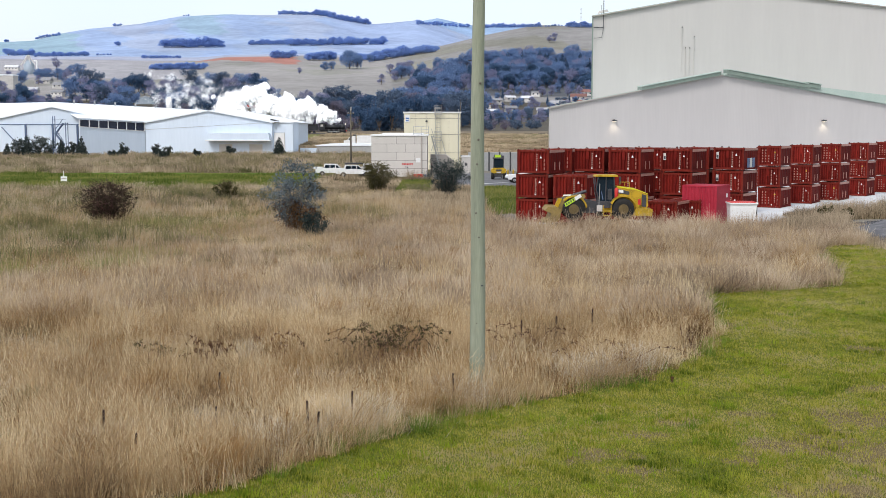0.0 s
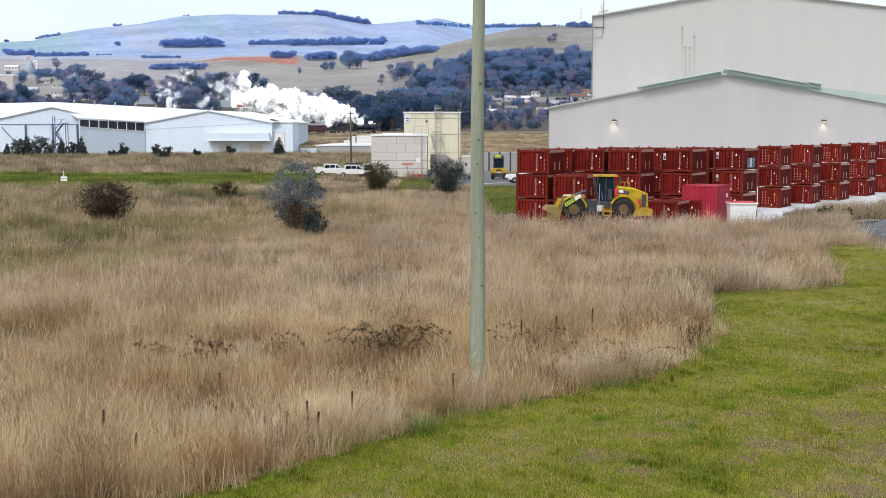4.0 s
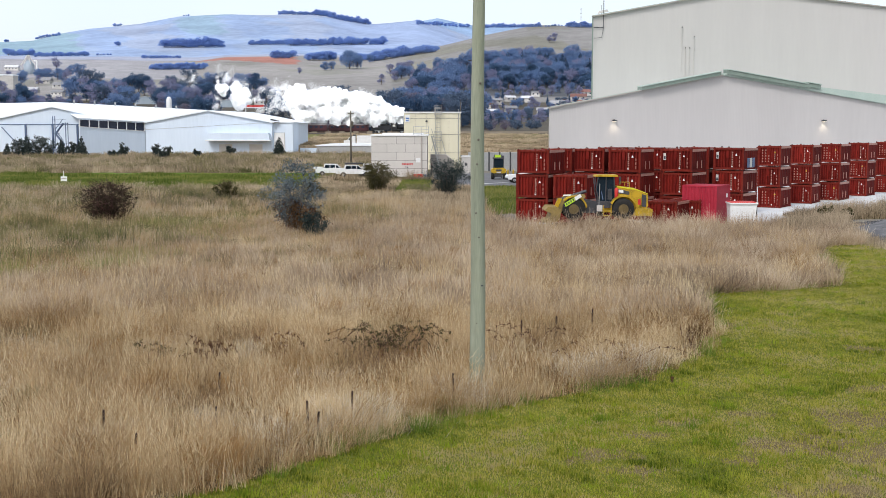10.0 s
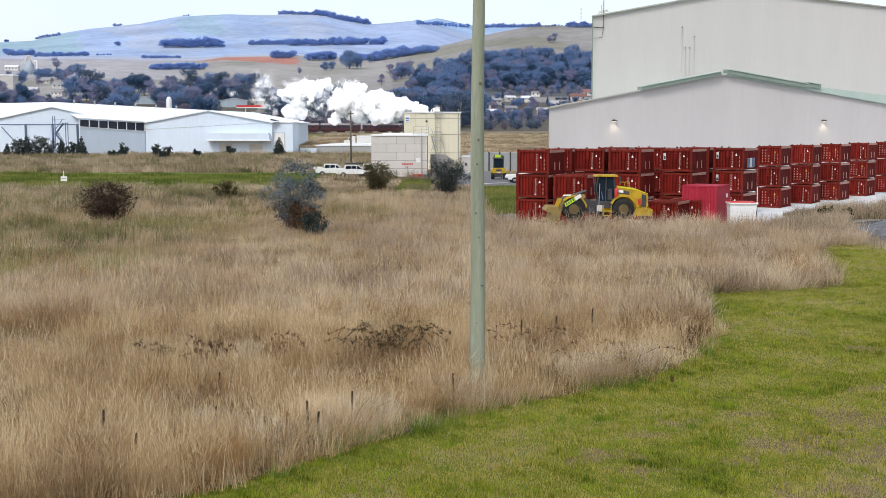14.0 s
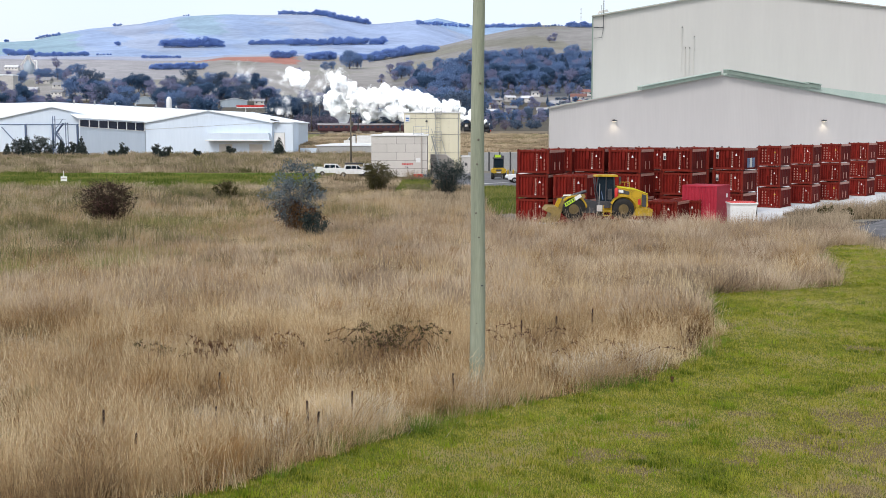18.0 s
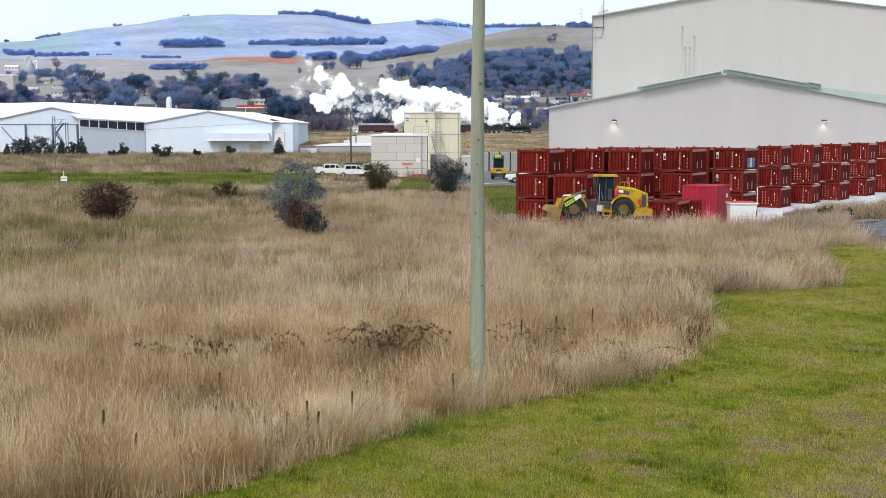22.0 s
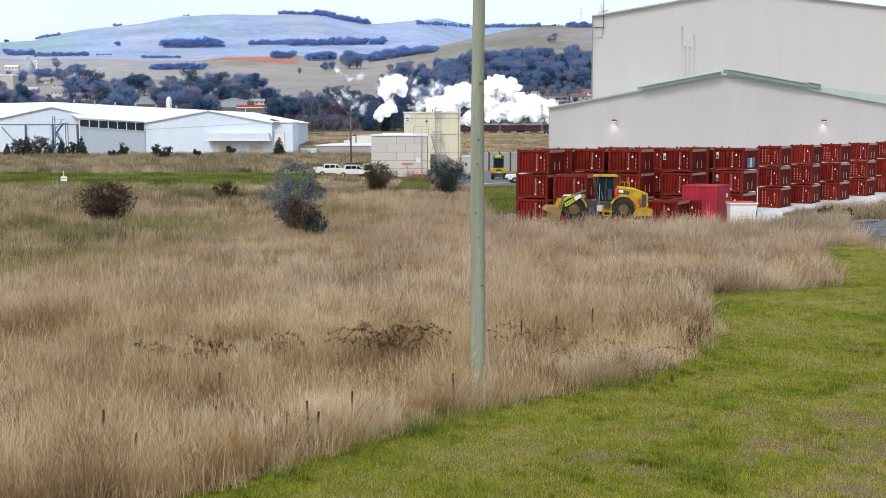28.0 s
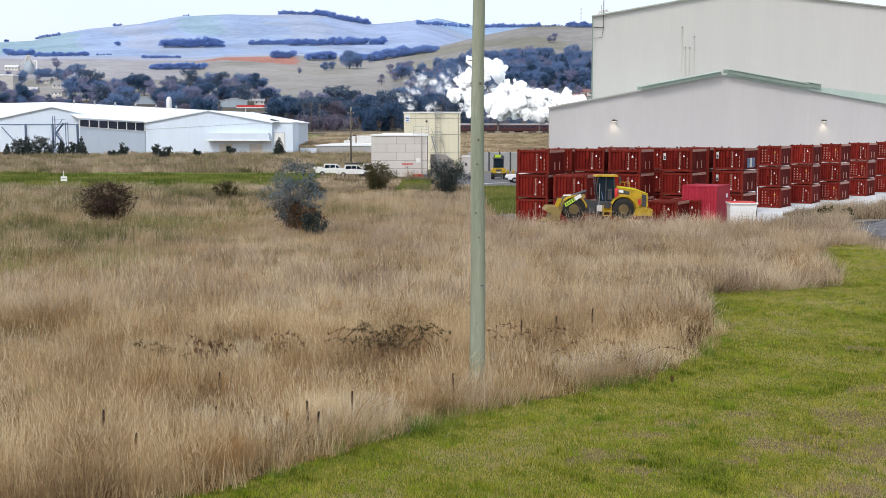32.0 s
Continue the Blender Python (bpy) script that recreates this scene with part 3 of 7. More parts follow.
def white_sheds():
    """The long white warehouses across the field."""
    a = pose(-77.4, 317.5, 0, 0, 0, -2.5)
    t = gable_shed("white_warehouse", a, 33.2, 60, 7.9, 10.95, M_HAZEWALL, M_HAZEROOF, "white ribbed steel warehouse with a shallow gable", 0.5, 0.25)
    part("awning", Shape().extrude([(16.4, 3.45), (33.0, 3.45), (32.6, 5.3), (17, 5.3)], -2.4, -0.004), M_HAZEWALL, t, "white canopy over the loading doors")
    part("awning_edge", Shape().box(16.2, -2.6, 3.3, 33.2, -2.4, 3.5), M_WHITE, t)
    for x in (19.3, 27.2):
        part("roller_door", Shape().box(x, -0.06, 0, x + 3.4, 0.0, 2.4), M_PANEL, t)
    part("wall_flashing", Shape().extrude([(0, 6.15), (33.2, 8.0), (33.2, 8.08), (0, 6.23)], -0.05, 0), M_GALV, t)
    # the side wing with a strip of windows
    w = thing("warehouse_wing", pose(-90.2, 303, 0), "white warehouse wing with a dark window strip", "building")
    ang = math.degrees(math.atan2(14.5, 12.7))
    L = math.hypot(12.7, 14.5)
    wm = Matrix.Rotation(radians(ang), 4, "Z")
    part("side_wall", Shape().extrude([(0, -0.5), (L, -0.5), (L, 5.85), (0, 7.1)], 0, 0.3, wm), M_HAZEWALL, w)
    part("wall_head", Shape().extrude([(0, 8.75), (L, 7.85), (L, 8.1), (0, 9.0)], 0, 0.3, wm), M_HAZEWALL, w)
    part("window_strip", Shape().extrude([(0, 7.1), (L, 5.85), (L, 7.85), (0, 8.75)], 0.12, 0.2, wm), M_WINDOW, w, "dark window strip")
    for i in range(8):
        x = i * (L - 0.2) / 7
        zb, zt = 7.1 - 1.25 * x / L, 8.75 - 0.9 * x / L
        part("mullion", Shape().extrude([(x, zb), (x + 0.2, zb), (x + 0.2, zt), (x, zt)], -0.02, 0.3, wm), M_WHITE, w)
    part("window_sill", Shape().extrude([(-0.1, 6.98), (L, 5.73), (L, 5.85), (-0.1, 7.1)], -0.15, 0.0, wm), M_WHITE, w)
    s = Shape().add([(-0.4, -0.4, 9.0), (12.9, 14.2, 8.1), (20.2, 60, 11.5), (-25.8, 60, 13.9), (-0.4, -0.4, 9.2), (12.9, 14.2, 8.3), (20.2, 60, 11.75), (-25.8, 60, 14.15)], [(3, 2, 1, 0), (4, 5, 6, 7), (0, 1, 5, 4), (1, 2, 6, 5), (2, 3, 7, 6), (3, 0, 4, 7)])
    part("roof", s, M_HAZEROOF, w)
    part("roof", Shape().add([(-25.8, 60, 13.9), (-50.3, 60, 13.4), (-50.3, 24, 8.3), (-6.4, 14, 10.0), (-25.8, 60, 14.1), (-50.3, 60, 13.6), (-50.3, 24, 8.5), (-6.4, 14, 10.2)], [(0, 1, 2, 3), (7, 6, 5, 4), (1, 0, 4, 5), (2, 1, 5, 6), (3, 2, 6, 7), (0, 3, 7, 4)]), M_HAZEROOF, w)
    for i in range(6):
        part("roof_vent", Shape().tube((-18.3 + i * 6, 57, 12.0), (-18.3 + i * 6, 57, 14.6 - i * 0.32), 0.25), M_GALV, w)
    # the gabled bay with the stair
    b = gable_shed("white_warehouse_bay", pose(-119.8, 316, 0), 37.5, 40, 7.9, 11.93, M_HAZEWALL, M_HAZEROOF, "white steel warehouse bay with exposed blue-grey columns", 0.5, 0.25)
    part("wall_girt", Shape().box(0, -0.15, 7.45, 37.4, 0.0, 7.65), M_STEELBLUE, b)
    for x in (3.0, 11.6, 18.6, 25.0):
        part("column", Shape().box(x, -0.4, 0, x + 0.4, 0.0, 7.45), M_STEELBLUE, b)
    part("wall_brace", Shape().tube((5.6, -0.2, 6.9), (10.5, -0.2, 1.4), 0.12), M_STEELBLUE, b)
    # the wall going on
    c = gable_shed("white_warehouse_far_bay", pose(-163, 318, 0), 42, 45, 7.9, 12.2, M_HAZEWALL, M_HAZEROOF, "white steel warehouse bay beside the car park", 0.5, 0.25)
    st = thing("fire_stair", pose(-97.9, 306, 0), "blue-grey steel fire stair with zigzag flights", "stair")
    for x, y in ((0, 0), (3.2, 0), (0, 1.8), (3.2, 1.8)):
        part("post", Shape().box(x, y, -0.3, x + 0.16, y + 0.16, 9.6 if x == 0 else 8.0), M_STEELBLUE, st)
    for i, z in enumerate((2.6, 5.2, 7.8)):
        part("landing", Shape().box(-0.2 if i % 2 else 2.2, 0, z, 1.2 if i % 2 else 3.5, 1.9, z + 0.12), M_STEELBLUE, st)
        x0, x1 = (0.6, 2.6) if i % 2 == 0 else (2.6, 0.6)
        q = Shape()
        for yy in (0.1, 0.9):
            q.tube((x0, yy, z - 2.6), (x1, yy, z), 0.15, n=6)
        part("flight", q, M_STEELBLUE, st)
        part("handrail", Shape().tube((x0, 0.05, z - 1.6), (x1, 0.05, z + 1.0), 0.09, n=6), M_STEELBLUE, st)
    part("top_rail", Shape().box(-0.2, 0, 8.8, 3.4, 0.08, 8.9), M_STEELBLUE, st)
    k = thing("steel_cabinet", pose(-90.35, 301.6, 0), "dark green steel cabinet beside the warehouse", "cabinet")
    part("body", Shape().box(-0.45, 0, -0.1, 0.4, 0.8, 2.75), M_STEELBLUE, k)
    part("door", Shape().box(-0.4, -0.04, 0.1, 0.35, -0.004, 2.65), M_DARKSTEEL, k)
    k = thing("tarpaulin", pose(-94.6, 301, 0), "crumpled blue tarpaulin on the ground", "tarpaulin")
    part("sheet", Shape().lathe([(1.5, -0.1), (1.3, 0.35), (0.7, 0.75), (0.05, 0.85)], 9), M_BLUE, k)
    # small annexe at the end of the warehouse
    e = thing("white_annexe", pose(-44.6, 317, 0), "white flat-roofed annexe with a tall roller door", "building")
    part("wall", Shape().box(0.3, 0, -0.5, 5.6, 12, 8.0), M_HAZEWALL, e)
    part("roof", Shape().box(-0.6, -0.3, 8.0, 5.9, 12, 8.2), M_HAZEROOF, e)
    part("canopy", Shape().extrude([(0.0, 9.0), (1.9, 8.5), (1.9, 8.3), (0.0, 8.6)], -1.5, 2), M_DARKSTEEL, e)
    part("door", Shape().box(0.7, -0.06, 0, 3.4, -0.004, 5.3), M_WHITE, e)
    part("door_frame", Shape().box(3.4, -0.1, 0, 3.55, -0.004, 5.4).box(0.55, -0.1, 5.3, 3.55, -0.004, 5.42), M_GALV, e)


white_sheds()


def tank_house():
    """The cream tower and the low panelled box before it."""
    t = thing("cream_tower", pose(-6.6, 206.5, 0), "cream panelled steel tower with a caged ladder", "tower")
    part("wall", Shape().box(0, 0, -0.3, 9.55, 9, 9.5), M_CREAM, t)
    part("roof", Shape().box(-0.15, -0.15, 9.5, 9.7, 9.15, 9.75), M_WHITE, t)
    for z in (2.9, 5.9, 8.6):
        part("wall_joint", Shape().box(0, -0.03, z, 9.55, 0.0, z + 0.05), M_JOINT, t)
    for x in (1.9, 3.8, 5.7, 7.6):
        part("panel_joint", Shape().box(x, -0.025, 0, x + 0.035, 0.0, 9.4), M_GREYWALL, t)
    part("sign", Shape().box(0.2, -0.06, 8.0, 0.95, -0.01, 9.2), M_WHITE, t, "small white sign with dark marks")
    part("sign_mark", Shape().box(0.3, -0.08, 8.5, 0.85, -0.06, 8.75), M_BLUE, t)
    part("sign_mark", Shape().box(0.35, -0.08, 8.15, 0.8, -0.06, 8.35), M_BLUE, t)
    part("wall_vent", Shape().tube((3.8, -0.1, 8.15), (3.8, 0, 8.15), 0.2), M_DARKSTEEL, t)
    lad = Shape()
    for x in (5.3, 6.1):
        lad.tube((x, -0.35, 0.6), (x, -0.35, 10.6), 0.04, n=6)
    for i in range(24):
        lad.tube((5.3, -0.35, 0.8 + i * 0.42), (6.1, -0.35, 0.8 + i * 0.42), 0.025, n=5)
    part("ladder", lad, M_GALV, t)
    for z0, z1 in ((9.2, 10.8), (4.9, 6.4)):
        cage = Shape()
        for z in np.linspace(z0, z1, 4):
            cage.box(5.1, -0.95, z, 6.35, -0.9, z + 0.06).box(5.1, -0.95, z, 5.15, 0, z + 0.06).box(6.3, -0.95, z, 6.35, 0, z + 0.06)
        for x in (5.1, 5.7, 6.3):
            cage.box(x, -0.95, z0, x + 0.05, -0.9, z1)
        part("ladder_cage", cage, M_GALV, t)
    part("downpipe", Shape().tube((9.2, -0.1, 0), (9.2, -0.1, 9.5), 0.06), M_GALV, t)
    part("roof_post", Shape().tube((9.2, 0.1, 9.6), (9.2, 0.1, 10.2), 0.05), M_GALV, t)
    part("roof_post", Shape().tube((4.8, 0.2, 9.7), (4.8, 0.2, 10.2), 0.08), M_DARKSTEEL, t)
    part("stay", Shape().tube((6.4, -0.2, 5.0), (7.7, -0.5, 0.4), 0.05), M_GALV, t)
    part("stay", Shape().tube((5.2, -0.2, 4.8), (4.6, -0.5, 3.2), 0.05), M_GALV, t)
    b = thing("panelled_plant_room", pose(-10.5, 178.3, 0), "pale grey panelled plant room with a flat roof", "building")
    part("wall", Shape().box(0.02, 0.05, -0.3, 8.2, 8, 5.95), M_JOINT, b)
    for r in range(5):
        z0 = r * 1.2
        cuts = [0, 2.3, 5.0, 8.22] if r % 2 else [0, 3.7, 6.3, 8.22]
        for x0, x1 in zip(cuts, cuts[1:]):
            part("wall_panel", Shape().box(x0 + 0.02, 0, z0 + 0.02, x1 - 0.02, 0.05, z0 + 1.17), M_PANEL, b)
    part("roof", Shape().box(-0.12, -0.12, 5.95, 8.35, 8.1, 6.15).box(1.5, 1, 6.15, 7.6, 7.5, 6.35), M_WHITE, b)
    part("sign", Shape().box(4.4, -0.04, 1.6, 6.2, -0.005, 2.1), M_PANEL, b, "pale safety sign with red bars")
    for k in range(7):
        part("sign_bar", Shape().box(4.52 + k * 0.23, -0.05, 1.74, 4.68 + k * 0.23, -0.04, 1.98), M_RED, b)
    part("sign", Shape().box(6.55, -0.04, 2.1, 7.2, -0.005, 2.75), M_WHITE, b)
    part("tap", Shape().box(5.2, -0.15, 1.3, 5.35, -0.005, 1.5), M_DARKSTEEL, b)
    part("drain_pipe", Shape().tube((7.35, -0.1, 0), (7.35, -0.1, 5.9), 0.09), M_GREYWALL, b)
    part("drain_pipe", Shape().tube((5.3, -0.06, 0), (5.3, -0.06, 1.3), 0.04), M_GREYWALL, b)
    rail = Shape()
    for z in (6.35, 6.8, 7.3):
        rail.tube((6.2, 0.5, z), (8.4, 0.5, z + 0.1), 0.04, n=6)
    for x in (6.2, 7.3, 8.4):
        rail.tube((x, 0.5, 6.1), (x, 0.5, 7.4), 0.04, n=6)
    part("roof_railing", rail, M_GALV, b)
    k = thing("access_stair", pose(-1.9, 179.5, 0), "galvanised access stair with brown lower posts", "stair")
    for y in (0, 0.9):
        part("stringer", Shape().tube((0.2, y, 6.0), (1.4, y, 1.4), 0.1, n=6), M_GALV, k)
        part("handrail", Shape().tube((0.2, y, 7.0), (1.5, y, 2.4), 0.04, n=6), M_GALV, k)
    for i in range(12):
        z = 5.8 - i * 0.38
        part("tread", Shape().box(0.2 + i * 0.1, 0, z, 0.45 + i * 0.1, 0.9, z + 0.05), M_GALV, k)
    part("post", Shape().tube((0.25, 0, -0.2), (0.25, 0, 1.9), 0.08), M_REDROOF, k)
    part("post", Shape().tube((0.25, 0.9, -0.2), (0.25, 0.9, 1.9), 0.08), M_REDROOF, k)
    w = thing("taupe_bund_wall", pose(-1.9, 184, 0), "low taupe wall with a sloping top", "wall")
    part("wall", Shape().extrude([(0, -0.3), (3.6, -0.3), (3.6, 2.0), (2.3, 3.1), (0, 3.1)], 0, 0.3), M_GREYWALL, w)
    part("coping", Shape().extrude([(0, 3.1), (2.3, 3.1), (3.6, 2.0), (3.6, 2.1), (2.35, 3.2), (0, 3.2)], -0.06, 0.36), M_PANEL, w)
    f = thing("steel_tank_row", pose(4.2, 200, 0), "row of grey ribbed steel bins behind the road", "tank")
    for i in range(5):
        part("bin_panel", Shape().box(i * 1.75, 0, -0.3, i * 1.75 + 1.5, 2.0, 3.0), M_GALV, f)
        part("bin_rib", Shape().box(i * 1.75 + 1.5, -0.1, -0.3, i * 1.75 + 1.72, 2.1, 3.1), M_DARKSTEEL, f)
    h = thing("meter_hut", pose(2.9, 190, 0), "small pale equipment hut with a dark opening", "hut")
    part("wall", Shape().box(0, 0, -0.2, 2.4, 2, 2.6), M_PANEL, h)
    part("roof", Shape().box(-0.1, -0.1, 2.6, 2.5, 2.1, 2.75), M_WHITE, h)
    part("hatch", Shape().box(0.5, -0.04, 1.2, 0.9, -0.004, 1.6), M_DARKSTEEL, h)


tank_house()


# ---- container yard ----
def corrugated(x0, x1, y, z0, z1, ribs, depth, m=None):
    """A vertical sheet with folded ribs along x, its face at y."""
    s = Shape()
    p = []
    w = (x1 - x0) / ribs
    for i in range(ribs):
        a = x0 + i * w
        p += [(a, 0), (a + 0.34 * w, 0), (a + 0.5 * w, depth), (a + 0.84 * w, depth)]
    p.append((x1, 0))
    v = [(px, y + py, z) for z in (z0, z1) for px, py in p] + [(px, y + depth + 0.04, z) for z in (z0, z1) for px in (x0, x1)]
    n = len(p)
    f = [(i, i + 1, n + i + 1, n + i) for i in range(n - 1)]
    b = 2 * n
    f += [(b + 1, b, b + 2, b + 3), (0, n, b + 2, b), (n - 1, b + 1, b + 3, 2 * n - 1)]
    if m is not None:
        v = [m @ Vector(q) for q in v]
    return s.add(v, f)


CL, CH = 3.3, 1.86


def build_container(m, CW, rows):
    """One ore container, its marked wall on the local x axis; rows: how many columns of small marks it carries."""
    t = thing("ore_container", m, "oxide-red corrugated steel ore container in a stack", "container", "stacked ore containers")
    P = 0.14
    for x in (0, CW - P):
        for y in (0, CL - P):
            part("corner_post", Shape().box(x, y, 0.02, x + P, y + P, CH - 0.12), M_RUST_RAIL, t)
            for z in (0.0, CH - 0.12):
                part("corner_casting", Shape().box(x - 0.015, y - 0.015, z, x + P + 0.015, y + P + 0.015, z + 0.12), M_RUST_RAIL, t)
            part("stacking_lug", Shape().box(x + 0.03, y + 0.03, CH, x + P - 0.03, y + P - 0.03, CH + 0.05), M_SOOT, t)
    part("front_wall", corrugated(P, CW - P, 0.03, 0.2, CH - 0.2, 9 if CW > 2.4 else 8, 0.1), M_RUST, t)
    part("back_wall", Shape().box(P, CL - 0.1, 0.2, CW - P, CL - 0.05, CH - 0.2), M_RUST, t)
    part("side_wall", corrugated(P, CL - P, 0.03, 0.2, CH - 0.2, 6, 0.03, pose(CW, 0, 0, 0, 0, 90)), M_RUST_SHADED, t)
    part("side_wall", Shape().box(0.03, P, 0.2, 0.09, CL - P, CH - 0.2), M_RUST_SHADED, t)
    part("bottom_rail", Shape().box(P, 0.0, 0.03, CW - P, 0.1, 0.2), M_RUST_RAIL, t)
    part("top_rail", Shape().box(P, 0.0, CH - 0.2, CW - P, 0.1, CH - 0.06), M_RUST_RAIL, t)
    for x in (0.0, CW - 0.1):
        part("side_rail", Shape().box(x, P, 0.03, x + 0.1, CL - P, 0.2), M_RUST_SHADED, t)
        part("side_top_rail", Shape().box(x, P, CH - 0.24, x + 0.1, CL - P, CH - 0.04), M_TOPRAIL, t, "faded pinkish top rail")
    part("lid", Shape().box(0.1, 0.1, CH - 0.14, CW - 0.1, CL - 0.1, CH - 0.05), M_RUST_RAIL, t)
    for k in range(6):
        x = 0.2 + k * (CW - 0.5) / 5
        part("lid_latch", Shape().box(x, -0.03, CH - 0.1, x + 0.1, 0.05, CH - 0.01 + 0.03 * (k % 2)), M_RUST_RAIL, t)
    u = CW / 2.7
    part("lock_box", Shape().box(1.14 * u, -0.02, CH - 0.86, 1.42 * u, 0.03, CH - 0.24), M_RUST, t)
    for q in range(rows):
        c = 1.62 * u if rows == 1 else (0.5 + 0.36 * q) * u
        for i in range(8 if rows == 1 else 5):
            z = 0.38 + i * (0.15 if rows == 1 else 0.25)
            part("code_bar", Shape().box(c, 0.0, z, c + (0.13 if i % 3 else 0.1) * u, 0.02, z + (0.1 if rows == 1 else 0.12)), M_TOPRAIL, t)
    if rows > 1:
        for i in range(6):
            part("code_bar", Shape().box(1.95 * u, 0.0, 0.5 + i * 0.16, 2.06 * u, 0.02, 0.6 + i * 0.16), M_TOPRAIL, t)
    part("marker", Shape().extrude([(1.93 * u, 1.2), (2.12 * u, 1.2), (2.02 * u, 1.38)], -0.005, 0.02), M_WHITE if rows == 1 else M_AMBER, t)
    for z in (0.3, 0.62, 0.94):
        part("marker", Shape().box(2.28 * u, 0.0, z, 2.34 * u, 0.02, z + 0.2), M_TOPRAIL, t)
    part("marker", Shape().box(1.6 * u, 0.0, 0.24, 1.72 * u, 0.02, 0.34), M_WHITE, t)
    for y in (1.15, 2.1):
        part("fork_mark", Shape().box(CW - 0.028, y, 0.26, CW - 0.0, y + 0.15, 0.88), M_TOPRAIL, t, "pale vertical marking")
    return t


STACKS = [  # front corner, bearing of the side wall, number in the stack, kind
    (5.80, 95.8, 28.8, 3, 0), (8.62, 94.6, 23, 2, 0), (10.60, 99.6, 27, 3, 0), (13.29, 97.8, 29.5, 3, 0), (15.25, 92.6, 30, 1, 0), (17.76, 99.5, 33, 3, 0), (22.98, 103.5, 34.7, 3, 0),
    (29.03, 112.2, 32, 3, 1), (33.68, 118.0, 31, 3, 1), (38.1, 123.2, 35, 3, 1), (43.4, 130.6, 35, 3, 1), (48.75, 137.2, 36, 3, 1), (17.5, 94.6, 31, 1, 0),
    (8.1, 100.4, 28.8, 3, 0), (13.4, 105.2, 27, 3, 0), (16.4, 104.4, 29.5, 3, 0), (20.6, 105.8, 33, 3, 0)]


def container_yard():
    first = {}
    r = random.Random(4)
    for n, (x, y, turn, high, kind) in enumerate(STACKS):
        for k in range(high):
            m = pose(x + r.uniform(-0.05, 0.05), y + r.uniform(-0.06, 0.06), 0.05 + k * (CH + 0.05), 0, 0, -turn + r.uniform(-0.8, 0.8))
            look_of = (kind, 3 if kind and (n + k) % 2 else 1)
            if look_of not in first:
                first[look_of] = build_container(m, (2.7, 2.12)[kind], look_of[1])
            else:
                copy_thing(first[look_of], m)
    # placards on some of the ends and a blue sticker on one side
    for x, y, turn, k in ((17.76, 99.5, 33, 2), (22.98, 103.5, 34.7, 2), (22.98, 103.5, 34.7, 1)):
        m = pose(x, y, 0.05 + k * (CH + 0.05), 0, 0, -turn)
        t = thing("placard", m @ pose(0.3, -0.06, 0.95), "white and dark container placard", "placard")
        part("plate", Shape().box(0, -0.02, 0, 0.22, 0.0, 0.55), M_PANEL, t)
        part("print", Shape().box(0.03, -0.03, 0.06, 0.19, -0.02, 0.3), M_DARKSTEEL, t)
    m = pose(22.98, 103.5, 0.05 + 2 * (CH + 0.05), 0, 0, -34.7)
    t = thing("placard", m @ pose(2.73, 0.7, 0.2), "pale blue striped sticker on a container side", "placard")
    for i in range(3):
        part("strip", Shape().box(0, i * 0.6, 0, 0.02, i * 0.6 + 0.5, 0.8), M_STEELBLUE if i != 1 else M_PANEL, t)
    c = thing("site_container", pose(18.56, 94.2, 0.03, 0, 0, -36), "bright red corrugated site container", "container")
    W, L, H = 2.85, 2.6, 3.0
    part("side_wall", corrugated(0.1, W - 0.1, 0.02, 0.15, H - 0.12, 10, 0.05), M_PINKRED, c)
    part("end_wall", Shape().box(W - 0.08, 0.1, 0.15, W - 0.02, L - 0.1, H - 0.12), M_PINKRED, c)
    part("end_wall", Shape().box(0.02, 0.1, 0.15, 0.08, L - 0.1, H - 0.12), M_PINKRED, c)
    part("back_wall", Shape().box(0.1, L - 0.08, 0.15, W - 0.1, L - 0.02, H - 0.12), M_PINKRED, c)
    part("roof", Shape().box(0, 0, H - 0.12, W, L, H), M_PINKRED, c)
    part("floor", Shape().box(0, 0, 0, W, L, 0.15), M_PINKRED, c)
    for x in (0, W - 0.12):
        for y in (0, L - 0.12):
            part("corner_post", Shape().box(x, y, 0.15, x + 0.12, y + 0.12, H - 0.12), M_PINKRED, c)
    part("label_plate", Shape().box(W - 0.018, 1.85, 2.05, W, 2.1, 2.35), M_WHITE, c)
    b = thing("skip_bin", pose(21.6, 91.2, 0.1, 0, 0, -3) @ Matrix.Diagonal((0.84, 1, 1, 1)), "white steel skip bin with a red-edged lid", "bin")
    part("body", Shape().add([(0.08, 0.05, 0), (2.25, 0.05, 0), (2.25, 1.5, 0), (0.08, 1.5, 0), (0, 0, 1.62), (2.36, 0, 1.62), (2.36, 1.6, 1.62), (0, 1.6, 1.62)], [(3, 2, 1, 0), (4, 5, 6, 7), (0, 1, 5, 4), (1, 2, 6, 5), (2, 3, 7, 6), (3, 0, 4, 7)]), M_WHITE, b)
    part("rim", Shape().box(-0.08, -0.08, 1.62, 2.45, 1.68, 1.74), M_WHITE, b)
    part("lid_edge", Shape().box(-0.02, -0.04, 1.74, 2.3, 1.6, 1.79), M_RED, b, "red lid edge")
    part("lifting_lug", Shape().box(2.3, 0.2, 0.7, 2.45, 0.4, 1.6), M_DARKSTEEL, b)


container_yard()


